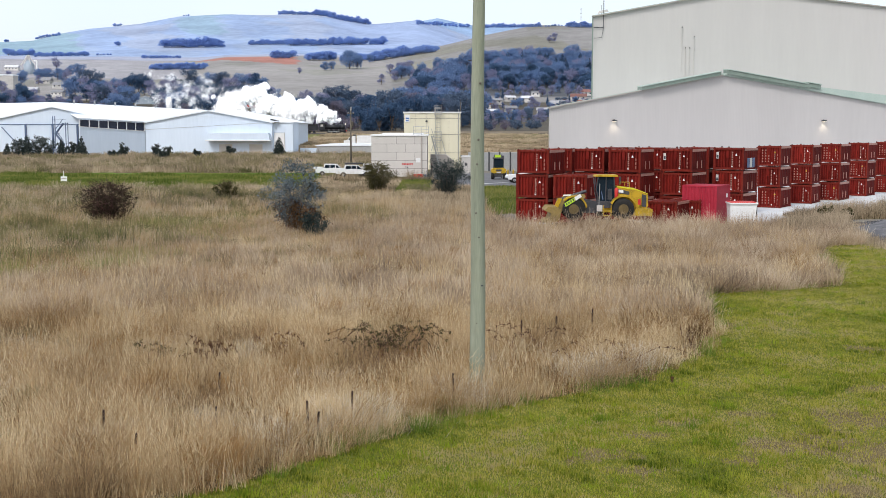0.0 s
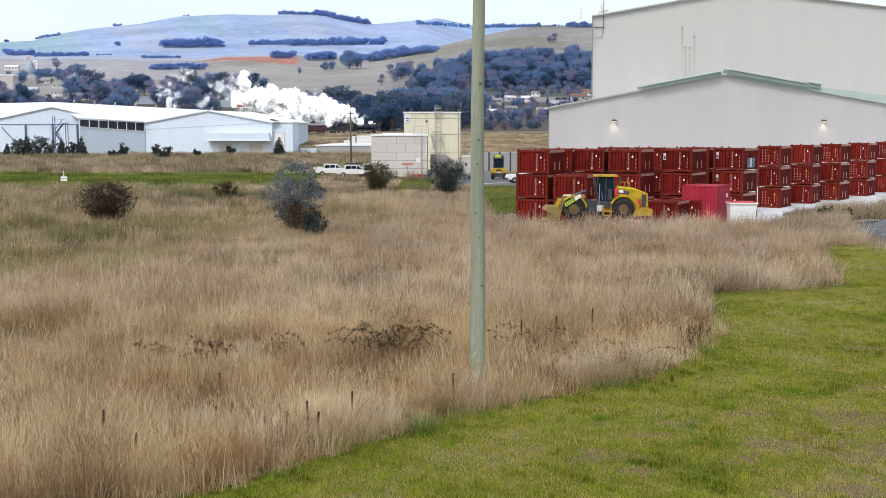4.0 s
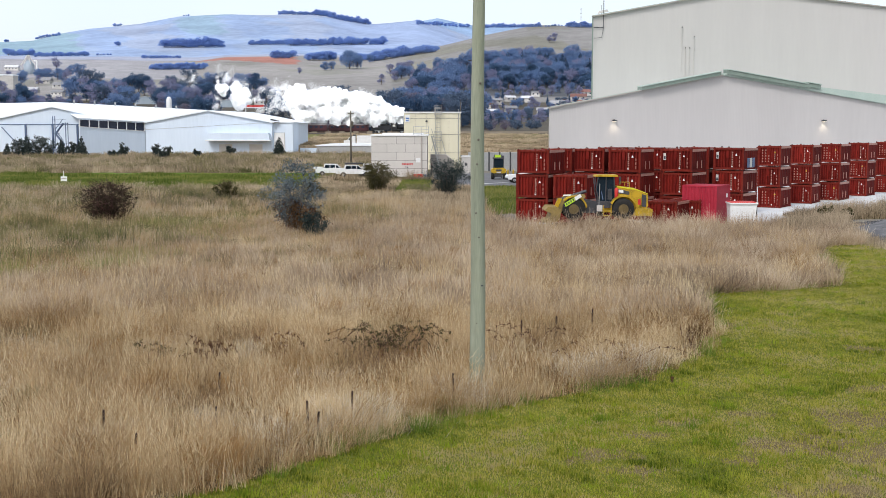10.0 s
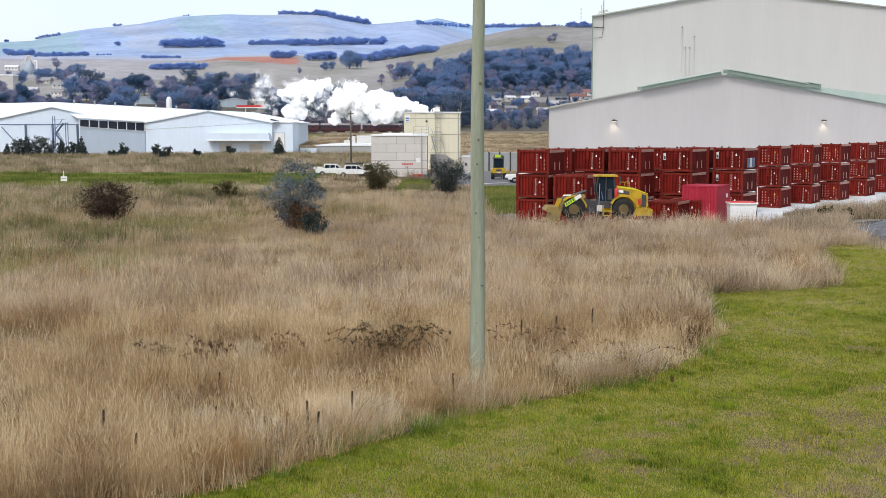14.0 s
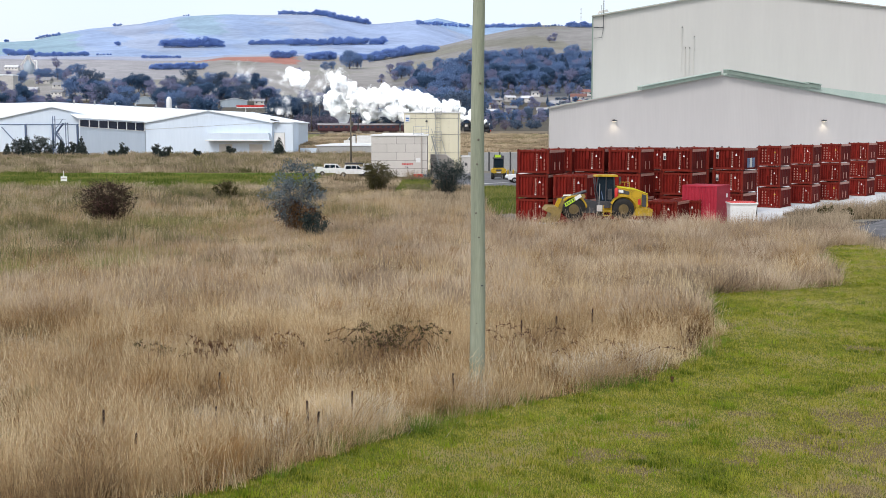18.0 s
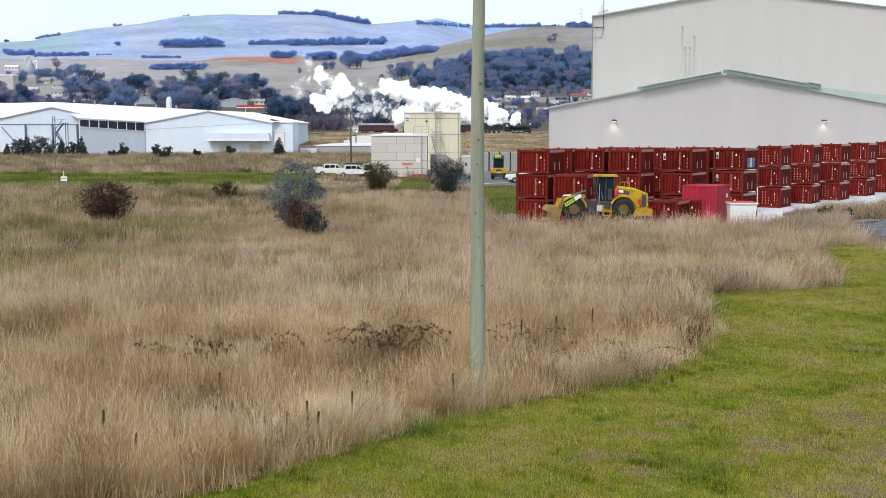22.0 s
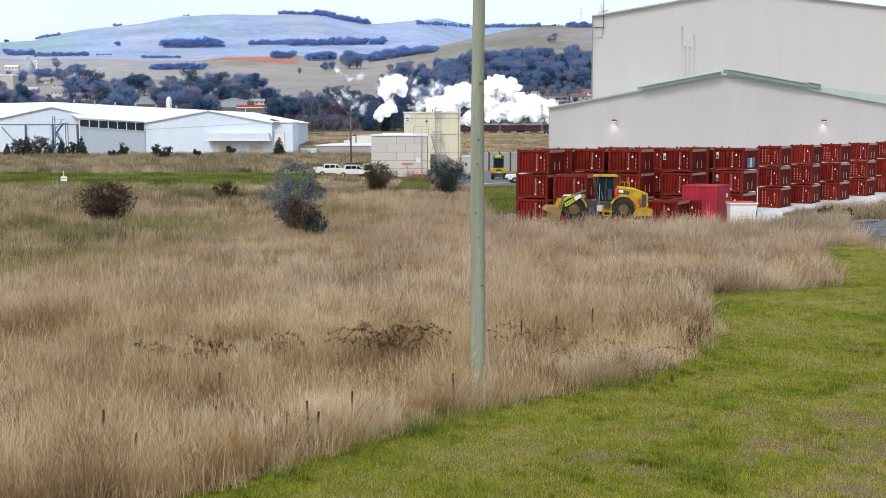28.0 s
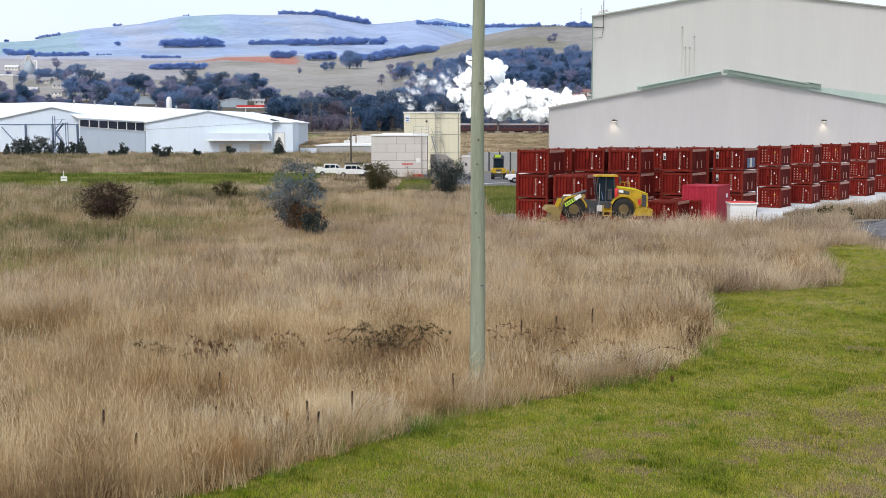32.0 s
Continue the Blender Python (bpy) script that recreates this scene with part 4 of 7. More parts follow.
def wheel(parent, x, y, z, r, width, rim):
    """A wheel whose axle lies along y."""
    m = pose(x, y, z, 90, 0, 0)
    w = part("wheel", Shape().lathe([(r * 0.62, -width / 2), (r * 0.93, -width / 2), (r, -width * 0.32), (r, width * 0.32), (r * 0.93, width / 2), (r * 0.62, width / 2)], 24, m), M_RUBBER, parent, "black rubber tyre", True)
    part("rim", Shape().lathe([(r * 0.2, -width * 0.53), (r * 0.34, -width * 0.505), (r * 0.4, -width * 0.515), (r * 0.44, -width * 0.54), (r * 0.47, -width * 0.5), (r * 0.47, width * 0.5), (r * 0.44, width * 0.54), (r * 0.2, width * 0.53)], 20, m), rim, w, "worn steel rim")
    part("hub", Shape().lathe([(r * 0.1, -width * 0.62), (r * 0.22, -width * 0.6), (r * 0.24, -width * 0.5)], 10, m), M_DARKSTEEL, w)


def wheel_loader():
    """Faces -x; origin under the front axle."""
    t = thing("wheel_loader", pose(10.05, 90.2, 0.47), "yellow wheel loader with a dark glazed cab, parked", "loader")
    R = 1.03
    for x in (-0.45, 3.2):
        for y in (-0.95, 0.95):
            wheel(t, x, y, R, 0.8, 0.62, M_RIM)
    part("rear_frame", Shape().extrude([(1.7, 0.75), (4.9, 0.75), (4.9, 1.15), (1.7, 1.15)], -0.55, 0.55), M_YELLOW, t)
    part("engine_hood", Shape().extrude([(2.75, 1.1), (4.95, 0.95), (5.1, 1.25), (5.05, 2.08), (4.2, 2.4), (2.75, 2.62)], -0.62, 0.62), M_YELLOW, t)
    part("hood_top", Shape().extrude([(2.8, 2.62), (4.2, 2.4), (5.07, 2.1), (5.07, 2.16), (4.2, 2.5), (2.8, 2.7)], -0.66, 0.66), M_LIMEEDGE, t, "bright lime-yellow hood top")
    part("grille", Shape().extrude([(4.62, 1.2), (4.95, 1.15), (4.95, 2.02), (4.62, 2.12)], -0.66, -0.62), M_DARKSTEEL, t, "black radiator grille")
    part("rear_grille", Shape().box(5.06, -0.5, 1.2, 5.13, 0.5, 2.0), M_DARKSTEEL, t)
    part("counterweight", Shape().extrude([(3.9, 0.55), (5.35, 0.5), (5.4, 1.0), (4.2, 1.1)], -0.9, 0.9), M_YELLOW, t)
    part("brand_panel", Shape().extrude([(2.85, 2.18), (3.7, 2.05), (3.7, 2.3), (2.85, 2.5)], -0.64, -0.625), M_DARKSTEEL, t, "dark panel with a white bar")
    part("brand_bar", Shape().extrude([(2.9, 2.24), (3.25, 2.2), (3.25, 2.4), (2.9, 2.45)], -0.65, -0.64), M_WHITE, t)
    for y in (-1.2, 0.72):
        a = []
        for i in range(9):
            q = radians(30 + 128 * i / 8)
            a.append((3.2 + 0.9 * math.cos(q), R + 0.92 * math.sin(q)))
        b = [(x * 1.0 + (x - 3.2) * 0.1, z + 0.1) for x, z in a]
        part("rear_mudguard", Shape().extrude((a + b[::-1])[::-1], y, y + 0.48), M_YELLOW, t)
        a = [(-0.45 + 0.9 * math.cos(radians(5 + 135 * i / 7)), R + 0.9 * math.sin(radians(5 + 135 * i / 7))) for i in range(8)]
        b = [(x + (x + 0.45) * 0.1, z + 0.1) for x, z in a]
        part("front_mudguard", Shape().extrude((a + b[::-1])[::-1], y, y + 0.48), M_YELLOW, t)
    part("front_frame", Shape().extrude([(-0.7, 0.7), (1.5, 0.7), (1.4, 1.5), (0.2, 1.8), (-0.6, 1.5)], -0.45, 0.45), M_DARKSTEEL, t)
    part("articulation", Shape().tube((1.6, 0, 0.5), (1.6, 0, 1.5), 0.3), M_DARKSTEEL, t)
    for y in (-0.62, 0.42):
        part("lift_arm", Shape().extrude([(-1.75, 0.4), (-1.45, 0.35), (-1.1, 1.3), (-0.45, 1.72), (0.3, 1.75), (0.5, 1.9), (0.4, 2.1), (-0.9, 2.02), (-1.3, 1.6)], y, y + 0.2), M_WORNYELLOW, t)
    part("tilt_link", Shape().tube((-1.6, 0, 1.6), (0.6, 0, 2.3), 0.12), M_DARKSTEEL, t)
    part("tilt_lever", Shape().extrude([(-1.9, 0.9), (-1.6, 0.9), (-1.2, 1.75), (-1.5, 1.8)], -0.15, 0.15), M_YELLOW, t)
    part("hydraulic_hose", Shape().tube((1.2, -0.3, 1.3), (1.9, -0.4, 2.4), 0.05), M_DARKSTEEL, t)
    part("bucket", Shape().extrude([(-1.5, 0.25), (-1.4, 1.0), (-1.7, 1.2), (-2.35, 1.22), (-2.6, 0.95), (-2.1, 0.75), (-2.3, 0.3), (-2.75, 0.1), (-2.75, 0.05), (-1.8, 0.05)], -1.4, 1.4), M_WORNYELLOW, t, "dirty yellow bucket")
    part("hivis_panel", Shape().extrude([(-1.05, 1.22), (-0.35, 1.66), (-0.46, 1.9), (-1.16, 1.46)], -1.34, -1.3), M_HIVIS, t, "lime and white warning panel")
    for q in range(4):
        x, z = -1.0 + 0.16 * q, 1.33 + 0.1 * q
        part("text_bar", Shape().extrude([(x, z), (x + 0.08, z + 0.05), (x + 0.02, z + 0.2), (x - 0.06, z + 0.15)], -1.355, -1.34), M_DARKSTEEL, t)
    part("white_panel", Shape().extrude([(-0.33, 1.67), (0.12, 1.95), (0.0, 2.18), (-0.44, 1.91)], -1.34, -1.3), M_WHITE, t)
    part("arm_bar", Shape().box(-1.2, -0.66, 1.98, -0.6, -0.63, 2.08), M_WHITE, t)
    cab = part("cab", Shape().extrude([(1.45, 1.6), (2.65, 1.6), (2.55, 3.4), (1.4, 3.4), (1.25, 2.5)], -0.6, 0.6), M_CABGLASS, t, "dark glazed cab")
    part("cab_seat", Shape().box(2.1, -0.64, 1.7, 2.4, -0.61, 2.5), M_DARKSTEEL, cab)
    part("steering_column", Shape().tube((1.75, -0.63, 1.7), (1.65, -0.63, 2.3), 0.03), M_STEELBLUE, cab)
    part("cab_roof", Shape().extrude([(1.15, 3.4), (2.85, 3.4), (2.8, 3.52), (1.25, 3.52)], -0.78, 0.78), M_YELLOW, cab)
    for a, b in (((1.45, 1.6), (1.25, 2.5)), ((1.25, 2.5), (1.4, 3.4)), ((2.65, 1.6), (2.55, 3.4)), ((1.95, 1.6), (1.98, 3.4))):
        part("pillar", Shape().tube((a[0], -0.62, a[1]), (b[0], -0.62, b[1]), 0.045), M_DARKSTEEL, cab)
        part("pillar", Shape().tube((a[0], 0.62, a[1]), (b[0], 0.62, b[1]), 0.045), M_DARKSTEEL, cab)
    part("cab_base", Shape().extrude([(1.3, 1.1), (2.7, 1.1), (2.7, 1.6), (1.4, 1.6)], -0.7, 0.7), M_DARKSTEEL, t)
    part("grab_rail", Shape().tube((1.45, -0.72, 1.2), (1.5, -0.72, 2.9), 0.03), M_GALV, t)
    part("steps", Shape().box(1.75, -1.0, 0.5, 2.35, -0.7, 0.56).box(1.75, -1.0, 0.85, 2.35, -0.7, 0.91).box(1.75, -1.0, 0.5, 1.8, -0.9, 1.3).box(2.3, -1.0, 0.5, 2.35, -0.9, 1.3), M_YELLOW, t)
    part("tool_box", Shape().box(1.3, -0.85, 0.85, 1.7, -0.6, 1.3), M_PANEL, t)
    part("fire_bottle", Shape().lathe([(0.05, 0), (0.14, 0.06), (0.14, 0.75), (0.05, 0.85)], 12, pose(2.72, -0.78, 1.75)), M_RED, t, "red fire bottle", True)
    part("exhaust", Shape().tube((3.1, 0.1, 2.8), (3.1, 0.1, 3.35), 0.09), M_DARKSTEEL, t)
    s = Shape()
    for x in (3.0, 3.35, 3.7):
        s.tube((x, -0.6, 2.55), (x, -0.6, 3.0), 0.025, n=5)
    s.tube((3.0, -0.6, 3.0), (3.7, -0.6, 3.0), 0.025, n=5)
    part("hood_rail", s, M_YELLOW, t)
    part("mirror", Shape().box(1.0, -1.0, 2.9, 1.06, -0.8, 3.3), M_DARKSTEEL, t)
    part("tail_light", Shape().box(4.3, -0.92, 1.35, 4.5, -0.88, 1.75), M_RED, t)


wheel_loader()


def barrier():
    t = thing("water_barrier", pose(-4.6, 176.6, 0), "low red and blue plastic barrier by the plant room", "barrier")
    part("red_unit", Shape().extrude([(0, 0), (1.7, 0), (1.6, 0.45), (0.1, 0.45)], 0, 0.4), M_RED, t)
    part("blue_unit", Shape().extrude([(1.75, 0), (2.9, 0), (2.8, 0.4), (1.85, 0.4)], 0, 0.4), M_BLUE, t)
    part("foot", Shape().box(-0.05, -0.1, -0.05, 2.95, 0.5, 0.06), M_WHITE, t)


barrier()


def forklift():
    t = thing("container_forklift", pose(7.75, 169.5, 0.02), "yellow container forklift seen from behind, with a dark cab", "forklift")
    for x in (-0.75, 0.75):
        m = pose(x * 1.1, 0, 0.52, 90, 0, 90)
        part("wheel", Shape().lathe([(0.1, -0.2), (0.45, -0.2), (0.5, -0.12), (0.5, 0.12), (0.45, 0.2), (0.1, 0.2)], 18, m), M_RUBBER, t, "", True)
    part("counterweight", Shape().extrude([(-0.8, 0.85), (0.8, 0.85), (1.05, 1.05), (1.05, 1.4), (0.7, 1.6), (-0.7, 1.6), (-1.05, 1.4), (-1.05, 1.05)], -0.4, 1.6), M_YELLOW, t)
    part("chassis", Shape().extrude([(-0.5, 0.35), (0.5, 0.35), (0.62, 0.85), (-0.62, 0.85)], -0.3, 1.6), M_DARKSTEEL, t)
    part("mudguard", Shape().box(-1.08, -0.3, 1.02, -0.6, 0.9, 1.08).box(0.6, -0.3, 1.02, 1.08, 0.9, 1.08), M_DARKSTEEL, t)
    part("tail_plate", Shape().box(-0.3, -0.46, 0.9, 0.3, -0.4, 1.08), M_PANEL, t)
    part("tail_grille", Shape().box(-0.4, -0.46, 1.15, 0.4, -0.4, 1.4), M_DARKSTEEL, t)
    cab = part("cab", Shape().extrude([(-0.75, 1.6), (0.75, 1.6), (0.65, 2.85), (-0.65, 2.85)], 0.2, 1.5), M_CABGLASS, t)
    for x in (-0.72, 0.64):
        part("pillar", Shape().box(x, 0.1, 1.6, x + 0.1, 0.2, 2.9), M_DARKSTEEL, cab)
    part("cab_roof", Shape().box(-0.8, 0.05, 2.85, 0.8, 1.6, 3.05), M_DARKSTEEL, cab)
    part("hivis_sign", Shape().box(-0.55, 0.1, 3.05, 0.3, 0.2, 3.4), M_HIVIS, t, "lime warning board")
    part("work_lamp", Shape().box(0.35, 0.1, 3.05, 0.75, 0.3, 3.3), M_DARKSTEEL, t)
    for x in (-0.6, 0.45):
        part("mast", Shape().box(x, 1.9, 0.1, x + 0.15, 2.1, 3.4), M_DARKSTEEL, t)
    for x in (1.25, 2.0):
        b = thing("bollard", pose(7.75 + x, 168.6, 0.02), "yellow steel safety bollard", "bollard", "bollards beside the road")
        part("post", Shape().lathe([(0.12, -0.2), (0.12, 1.3), (0.08, 1.4), (0.02, 1.42)], 10), M_YELLOW, b, "", True)


forklift()


def ute(m, label, tray=True, rack=True):
    """A utility vehicle, its nose to +x."""
    t = thing("utility_vehicle", m, label, "vehicle", "parked white utility vehicles")
    part("body", Shape().extrude([(-2.6, 0.5), (2.5, 0.45), (2.6, 0.85), (2.45, 1.05), (1.2, 1.12), (-0.5, 1.12), (-2.6, 1.1)], -0.88, 0.88), M_WHITE, t)
    cab = part("cab", Shape().extrude([(-1.45, 1.1), (1.25, 1.1), (0.6, 1.76), (-1.25, 1.8)], -0.8, 0.8), M_WHITE, t)
    part("side_window", Shape().extrude([(-1.3, 1.18), (-0.5, 1.18), (-0.5, 1.66), (-1.15, 1.68)], -0.82, -0.8), M_CABGLASS, cab)
    part("side_window", Shape().extrude([(-0.4, 1.18), (0.28, 1.18), (0.28, 1.65), (-0.4, 1.66)], -0.82, -0.8), M_CABGLASS, cab)
    part("side_window", Shape().extrude([(0.4, 1.16), (1.05, 1.16), (0.62, 1.6), (0.4, 1.62)], -0.82, -0.8), M_CABGLASS, cab)
    part("windscreen", Shape().add([(1.2, -0.72, 1.16), (1.2, 0.72, 1.16), (0.72, 0.65, 1.66), (0.72, -0.65, 1.66), (1.23, -0.72, 1.18), (1.23, 0.72, 1.18), (0.75, 0.65, 1.68), (0.75, -0.65, 1.68)], [(4, 5, 6, 7), (3, 2, 1, 0), (0, 1, 5, 4), (2, 3, 7, 6), (1, 2, 6, 5), (3, 0, 4, 7)]), M_CABGLASS, cab)
    if tray:
        part("tray", Shape().box(-3.0, -0.9, 1.1, -1.55, 0.9, 1.18).box(-3.0, -0.9, 1.18, -2.95, 0.9, 1.4).box(-3.0, -0.9, 1.18, -1.55, -0.85, 1.38), M_WHITE, t)
        if rack:
            part("ladder_rack", Shape().box(-1.3, -0.75, 1.9, 1.3, 0.75, 2.08).box(-1.2, -0.7, 1.78, -1.1, 0.7, 1.9).box(0.4, -0.7, 1.74, 0.5, 0.7, 1.9), M_DARKSTEEL, t)
    for x in (-1.6, 1.65):
        for y in (-0.78, 0.78):
            wheel(t, x, y, 0.38, 0.38, 0.25, M_GALV)
    part("headlight", Shape().box(2.4, -0.87, 0.78, 2.56, -0.6, 0.95), M_PANEL, t)
    part("bumper", Shape().box(2.5, -0.85, 0.4, 2.7, 0.85, 0.65), M_DARKSTEEL, t)
    return t


ute(pose(-13.0, 177.5, 0, 0, 0, 8), "white utility vehicle with a flat tray and rack")
ute(pose(-10.5, 182, 0, 0, 0, 15), "white utility vehicle parked by the plant room", True, False)
ute(pose(-16.4, 181.5, 0, 0, 0, 5), "low white tray utility vehicle in the grass", True, False)
ute(pose(10.9, 160.5, 0, 0, 0, 188), "white utility vehicle half hidden behind the containers", False)


def truck():
    t = thing("semi_trailer", pose(-26.8, 345, 0.78), "white semi-trailer truck parked beyond the field", "truck")
    part("trailer", Shape().box(2.4, 0, 1.0, 14, 2.5, 3.6), M_WHITE, t)
    part("cab", Shape().extrude([(-1.3, 0.6), (2.0, 0.6), (2.0, 3.5), (0.6, 3.4), (-0.3, 2.4), (-1.3, 2.2)], 0, 2.4), M_WHITE, t)
    part("cab_window", Shape().extrude([(0.0, 2.35), (0.9, 2.35), (0.9, 3.1), (0.5, 3.1)], -0.05, 0), M_CABGLASS, t)
    part("air_deflector", Shape().box(1.4, 0.2, 3.4, 2.1, 2.2, 3.9), M_DARKSTEEL, t)
    for x in (-0.6, 1.6, 10.5, 11.8):
        wheel(t, x, 0.2, 0.5, 0.5, 0.35, M_GALV)
    s = thing("low_white_shed", pose(-33.4, 322, 0), "long low white-roofed shed in the field", "building")
    part("wall", Shape().box(0, 0, -0.6, 17, 8, 1.9), M_GALV, s)
    part("roof", Shape().extrude([(-0.3, 1.9), (17.3, 1.9), (17.3, 2.3), (10, 2.6), (3, 2.4), (-0.3, 2.05)], -0.3, 8.3), M_HAZEROOF, s)
    part("lean_to", Shape().box(-4.5, 1, -0.6, 0, 6, 1.2), M_HAZEWALL, s)


truck()


def power_pole(m, height, r, label, arms=1):
    t = thing("power_pole", m, label, "pole")
    part("shaft", Shape().tube((0, 0, -0.5), (0, 0, height), r, r * 0.65, 10), M_WEATHERED, t, "", True)
    for i in range(arms):
        z = height - 0.5 - i * 1.0
        part("cross_arm", Shape().box(-0.9, -0.06, z, 0.9, 0.06, z + 0.12), M_WEATHERED, t)
        for x in (-0.8, 0.0, 0.8):
            part("insulator", Shape().tube((x, 0, z + 0.12), (x, 0, z + 0.35), 0.06), M_PANEL, t)
    return t


p = power_pole(pose(-16.7, 221, 0, 0, 0, 60), 10.0, 0.2, "weathered timber power pole in the scrub")
part("transformer", Shape().lathe([(0.05, 7.2), (0.3, 7.3), (0.3, 8.1), (0.05, 8.2)], 10, pose(0.4, 0, 0)), M_WEATHERED, p)
part("insulator", Shape().tube((0.1, 0, 10.1), (0.1, 0, 10.7), 0.1), M_PANEL, p)


def gravel_heap():
    t = thing("gravel_heap", pose(34.8, 86.5, 0), "low heap of grey crushed gravel", "gravel heap")
    s = Shape()
    n, k = 40, 12
    for j in range(k + 1):
        f = j / k
        for i in range(n):
            a = 2 * math.pi * i / n
            q = 6.0 * (1 - f) * (1 + 0.12 * noise.noise(Vector((math.cos(a) * 2, math.sin(a) * 2, 3))))
            z = 1.25 * math.sin(f * math.pi / 2) ** 1.3 + 0.09 * noise.noise(Vector((q * math.cos(a) * 1.3, q * math.sin(a) * 1.3, 0)))
            s.v.append((q * math.cos(a), q * math.sin(a), z - 0.06))
    s.f += [(j * n + i, j * n + (i + 1) % n, (j + 1) * n + (i + 1) % n, (j + 1) * n + i) for j in range(k) for i in range(n)]
    part("heap", s, M_GRAVEL, t, "", True)


gravel_heap()


def near_pole():
    t = thing("timber_pole", pose(0.99, 35.0, 0, 0.0, 0.12, 0), "tall grey-green treated pine pole standing in dry grass", "pole")
    s = Shape()
    n, k = 24, 60
    top = 13.0
    for j in range(k + 1):
        z = -0.5 + (top + 0.5) * j / k
        r = 0.232 - 0.0055 * z
        for i in range(n):
            a = 2 * math.pi * i / n
            q = r * (1 + 0.03 * noise.noise(Vector((math.cos(a) * 1.2, math.sin(a) * 1.2, z * 0.35))) + 0.012 * noise.noise(Vector((math.cos(a) * 3, math.sin(a) * 3, z * 1.5))))
            s.v.append((q * math.cos(a) + 0.02 * math.sin(z * 0.6), q * math.sin(a), z))
    s.f += [(j * n + i, j * n + (i + 1) % n, (j + 1) * n + (i + 1) % n, (j + 1) * n + i) for j in range(k) for i in range(n)]
    s.f.append(tuple(range(k * n, (k + 1) * n)))
    part("shaft", s, M_POLE, t, "", True)
    for z, a in ((9.55, 175), (6.2, 200), (3.1, 300)):
        part("bolt", Shape().tube((0.15 * math.cos(radians(a)), 0.15 * math.sin(radians(a)), z), (0.3 * math.cos(radians(a)), 0.3 * math.sin(radians(a)), z + 0.01), 0.018, n=6), M_DARKSTEEL, t)
    for z, a in ((2.0, 265), (4.5, 280), (5.2, 255), (7.3, 272), (8.9, 285), (6.6, 262)):
        c = Vector((0.19 * math.cos(radians(a)), 0.19 * math.sin(radians(a)), z))
        part("knot", Shape().lathe([(0.005, -0.05), (0.03, -0.02), (0.035, 0.0), (0.022, 0.022), (0.005, 0.026)], 8, Matrix.Translation(c) @ pose(0, 0, 0, 90, 0, 0)), M_WEATHERED, t)


near_pole()


def marker_sign():
    t = thing("marker_sign", pose(-51.0, 162.5, 0), "small white marker sign on a post", "sign")
    part("post", Shape().tube((0.3, 0.05, -0.3), (0.3, 0.05, 1.5), 0.05), M_WHITE, t)
    part("board", Shape().box(-0.1, -0.03, 0.1, 0.75, 0.0, 0.75), M_WHITE, t)
    part("text_bar", Shape().box(0.0, -0.04, 0.4, 0.65, -0.03, 0.5), M_GREYWALL, t)


marker_sign()


# ---- trees and shrubs ----
def leaf_cloud(centres, radii, count, size, seed, flat=0.9, shell=0.55, hang=0.0):
    """Small leaf triangles scattered round several centres: (n, 3, 3)."""
    g = np.random.default_rng(seed)
    c = np.asarray(centres, float)
    r = np.asarray(radii, float)
    w = r ** 2 / np.sum(r ** 2)
    k = g.choice(len(c), count, p=w)
    d = g.normal(size=(count, 3))
    d /= np.linalg.norm(d, axis=1)[:, None]
    rad = r[k] * (shell + (1 - shell) * g.random(count)) * (1 + 0.22 * g.normal(size=count))
    p = c[k] + d * rad[:, None] * np.array([1, 1, flat])
    a = g.normal(size=(count, 3))
    b = g.normal(size=(count, 3))
    a /= np.linalg.norm(a, axis=1)[:, None]
    b -= a * np.sum(a * b, 1)[:, None]
    b /= np.linalg.norm(b, axis=1)[:, None]
    s = size * g.uniform(0.5, 1.4, count)[:, None]
    tri = np.stack([p - a * s * 0.6 - b * s * 0.4, p + a * s * 0.6 - b * s * 0.4, p + b * s * 0.9], 1)
    tri[:, 2, 2] -= hang * s[:, 0]
    # Leaves higher round each clump mix in more of the palest tone.
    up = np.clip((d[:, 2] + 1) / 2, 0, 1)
    return tri, g.random(count), np.repeat(up[:, None], 3, 1)


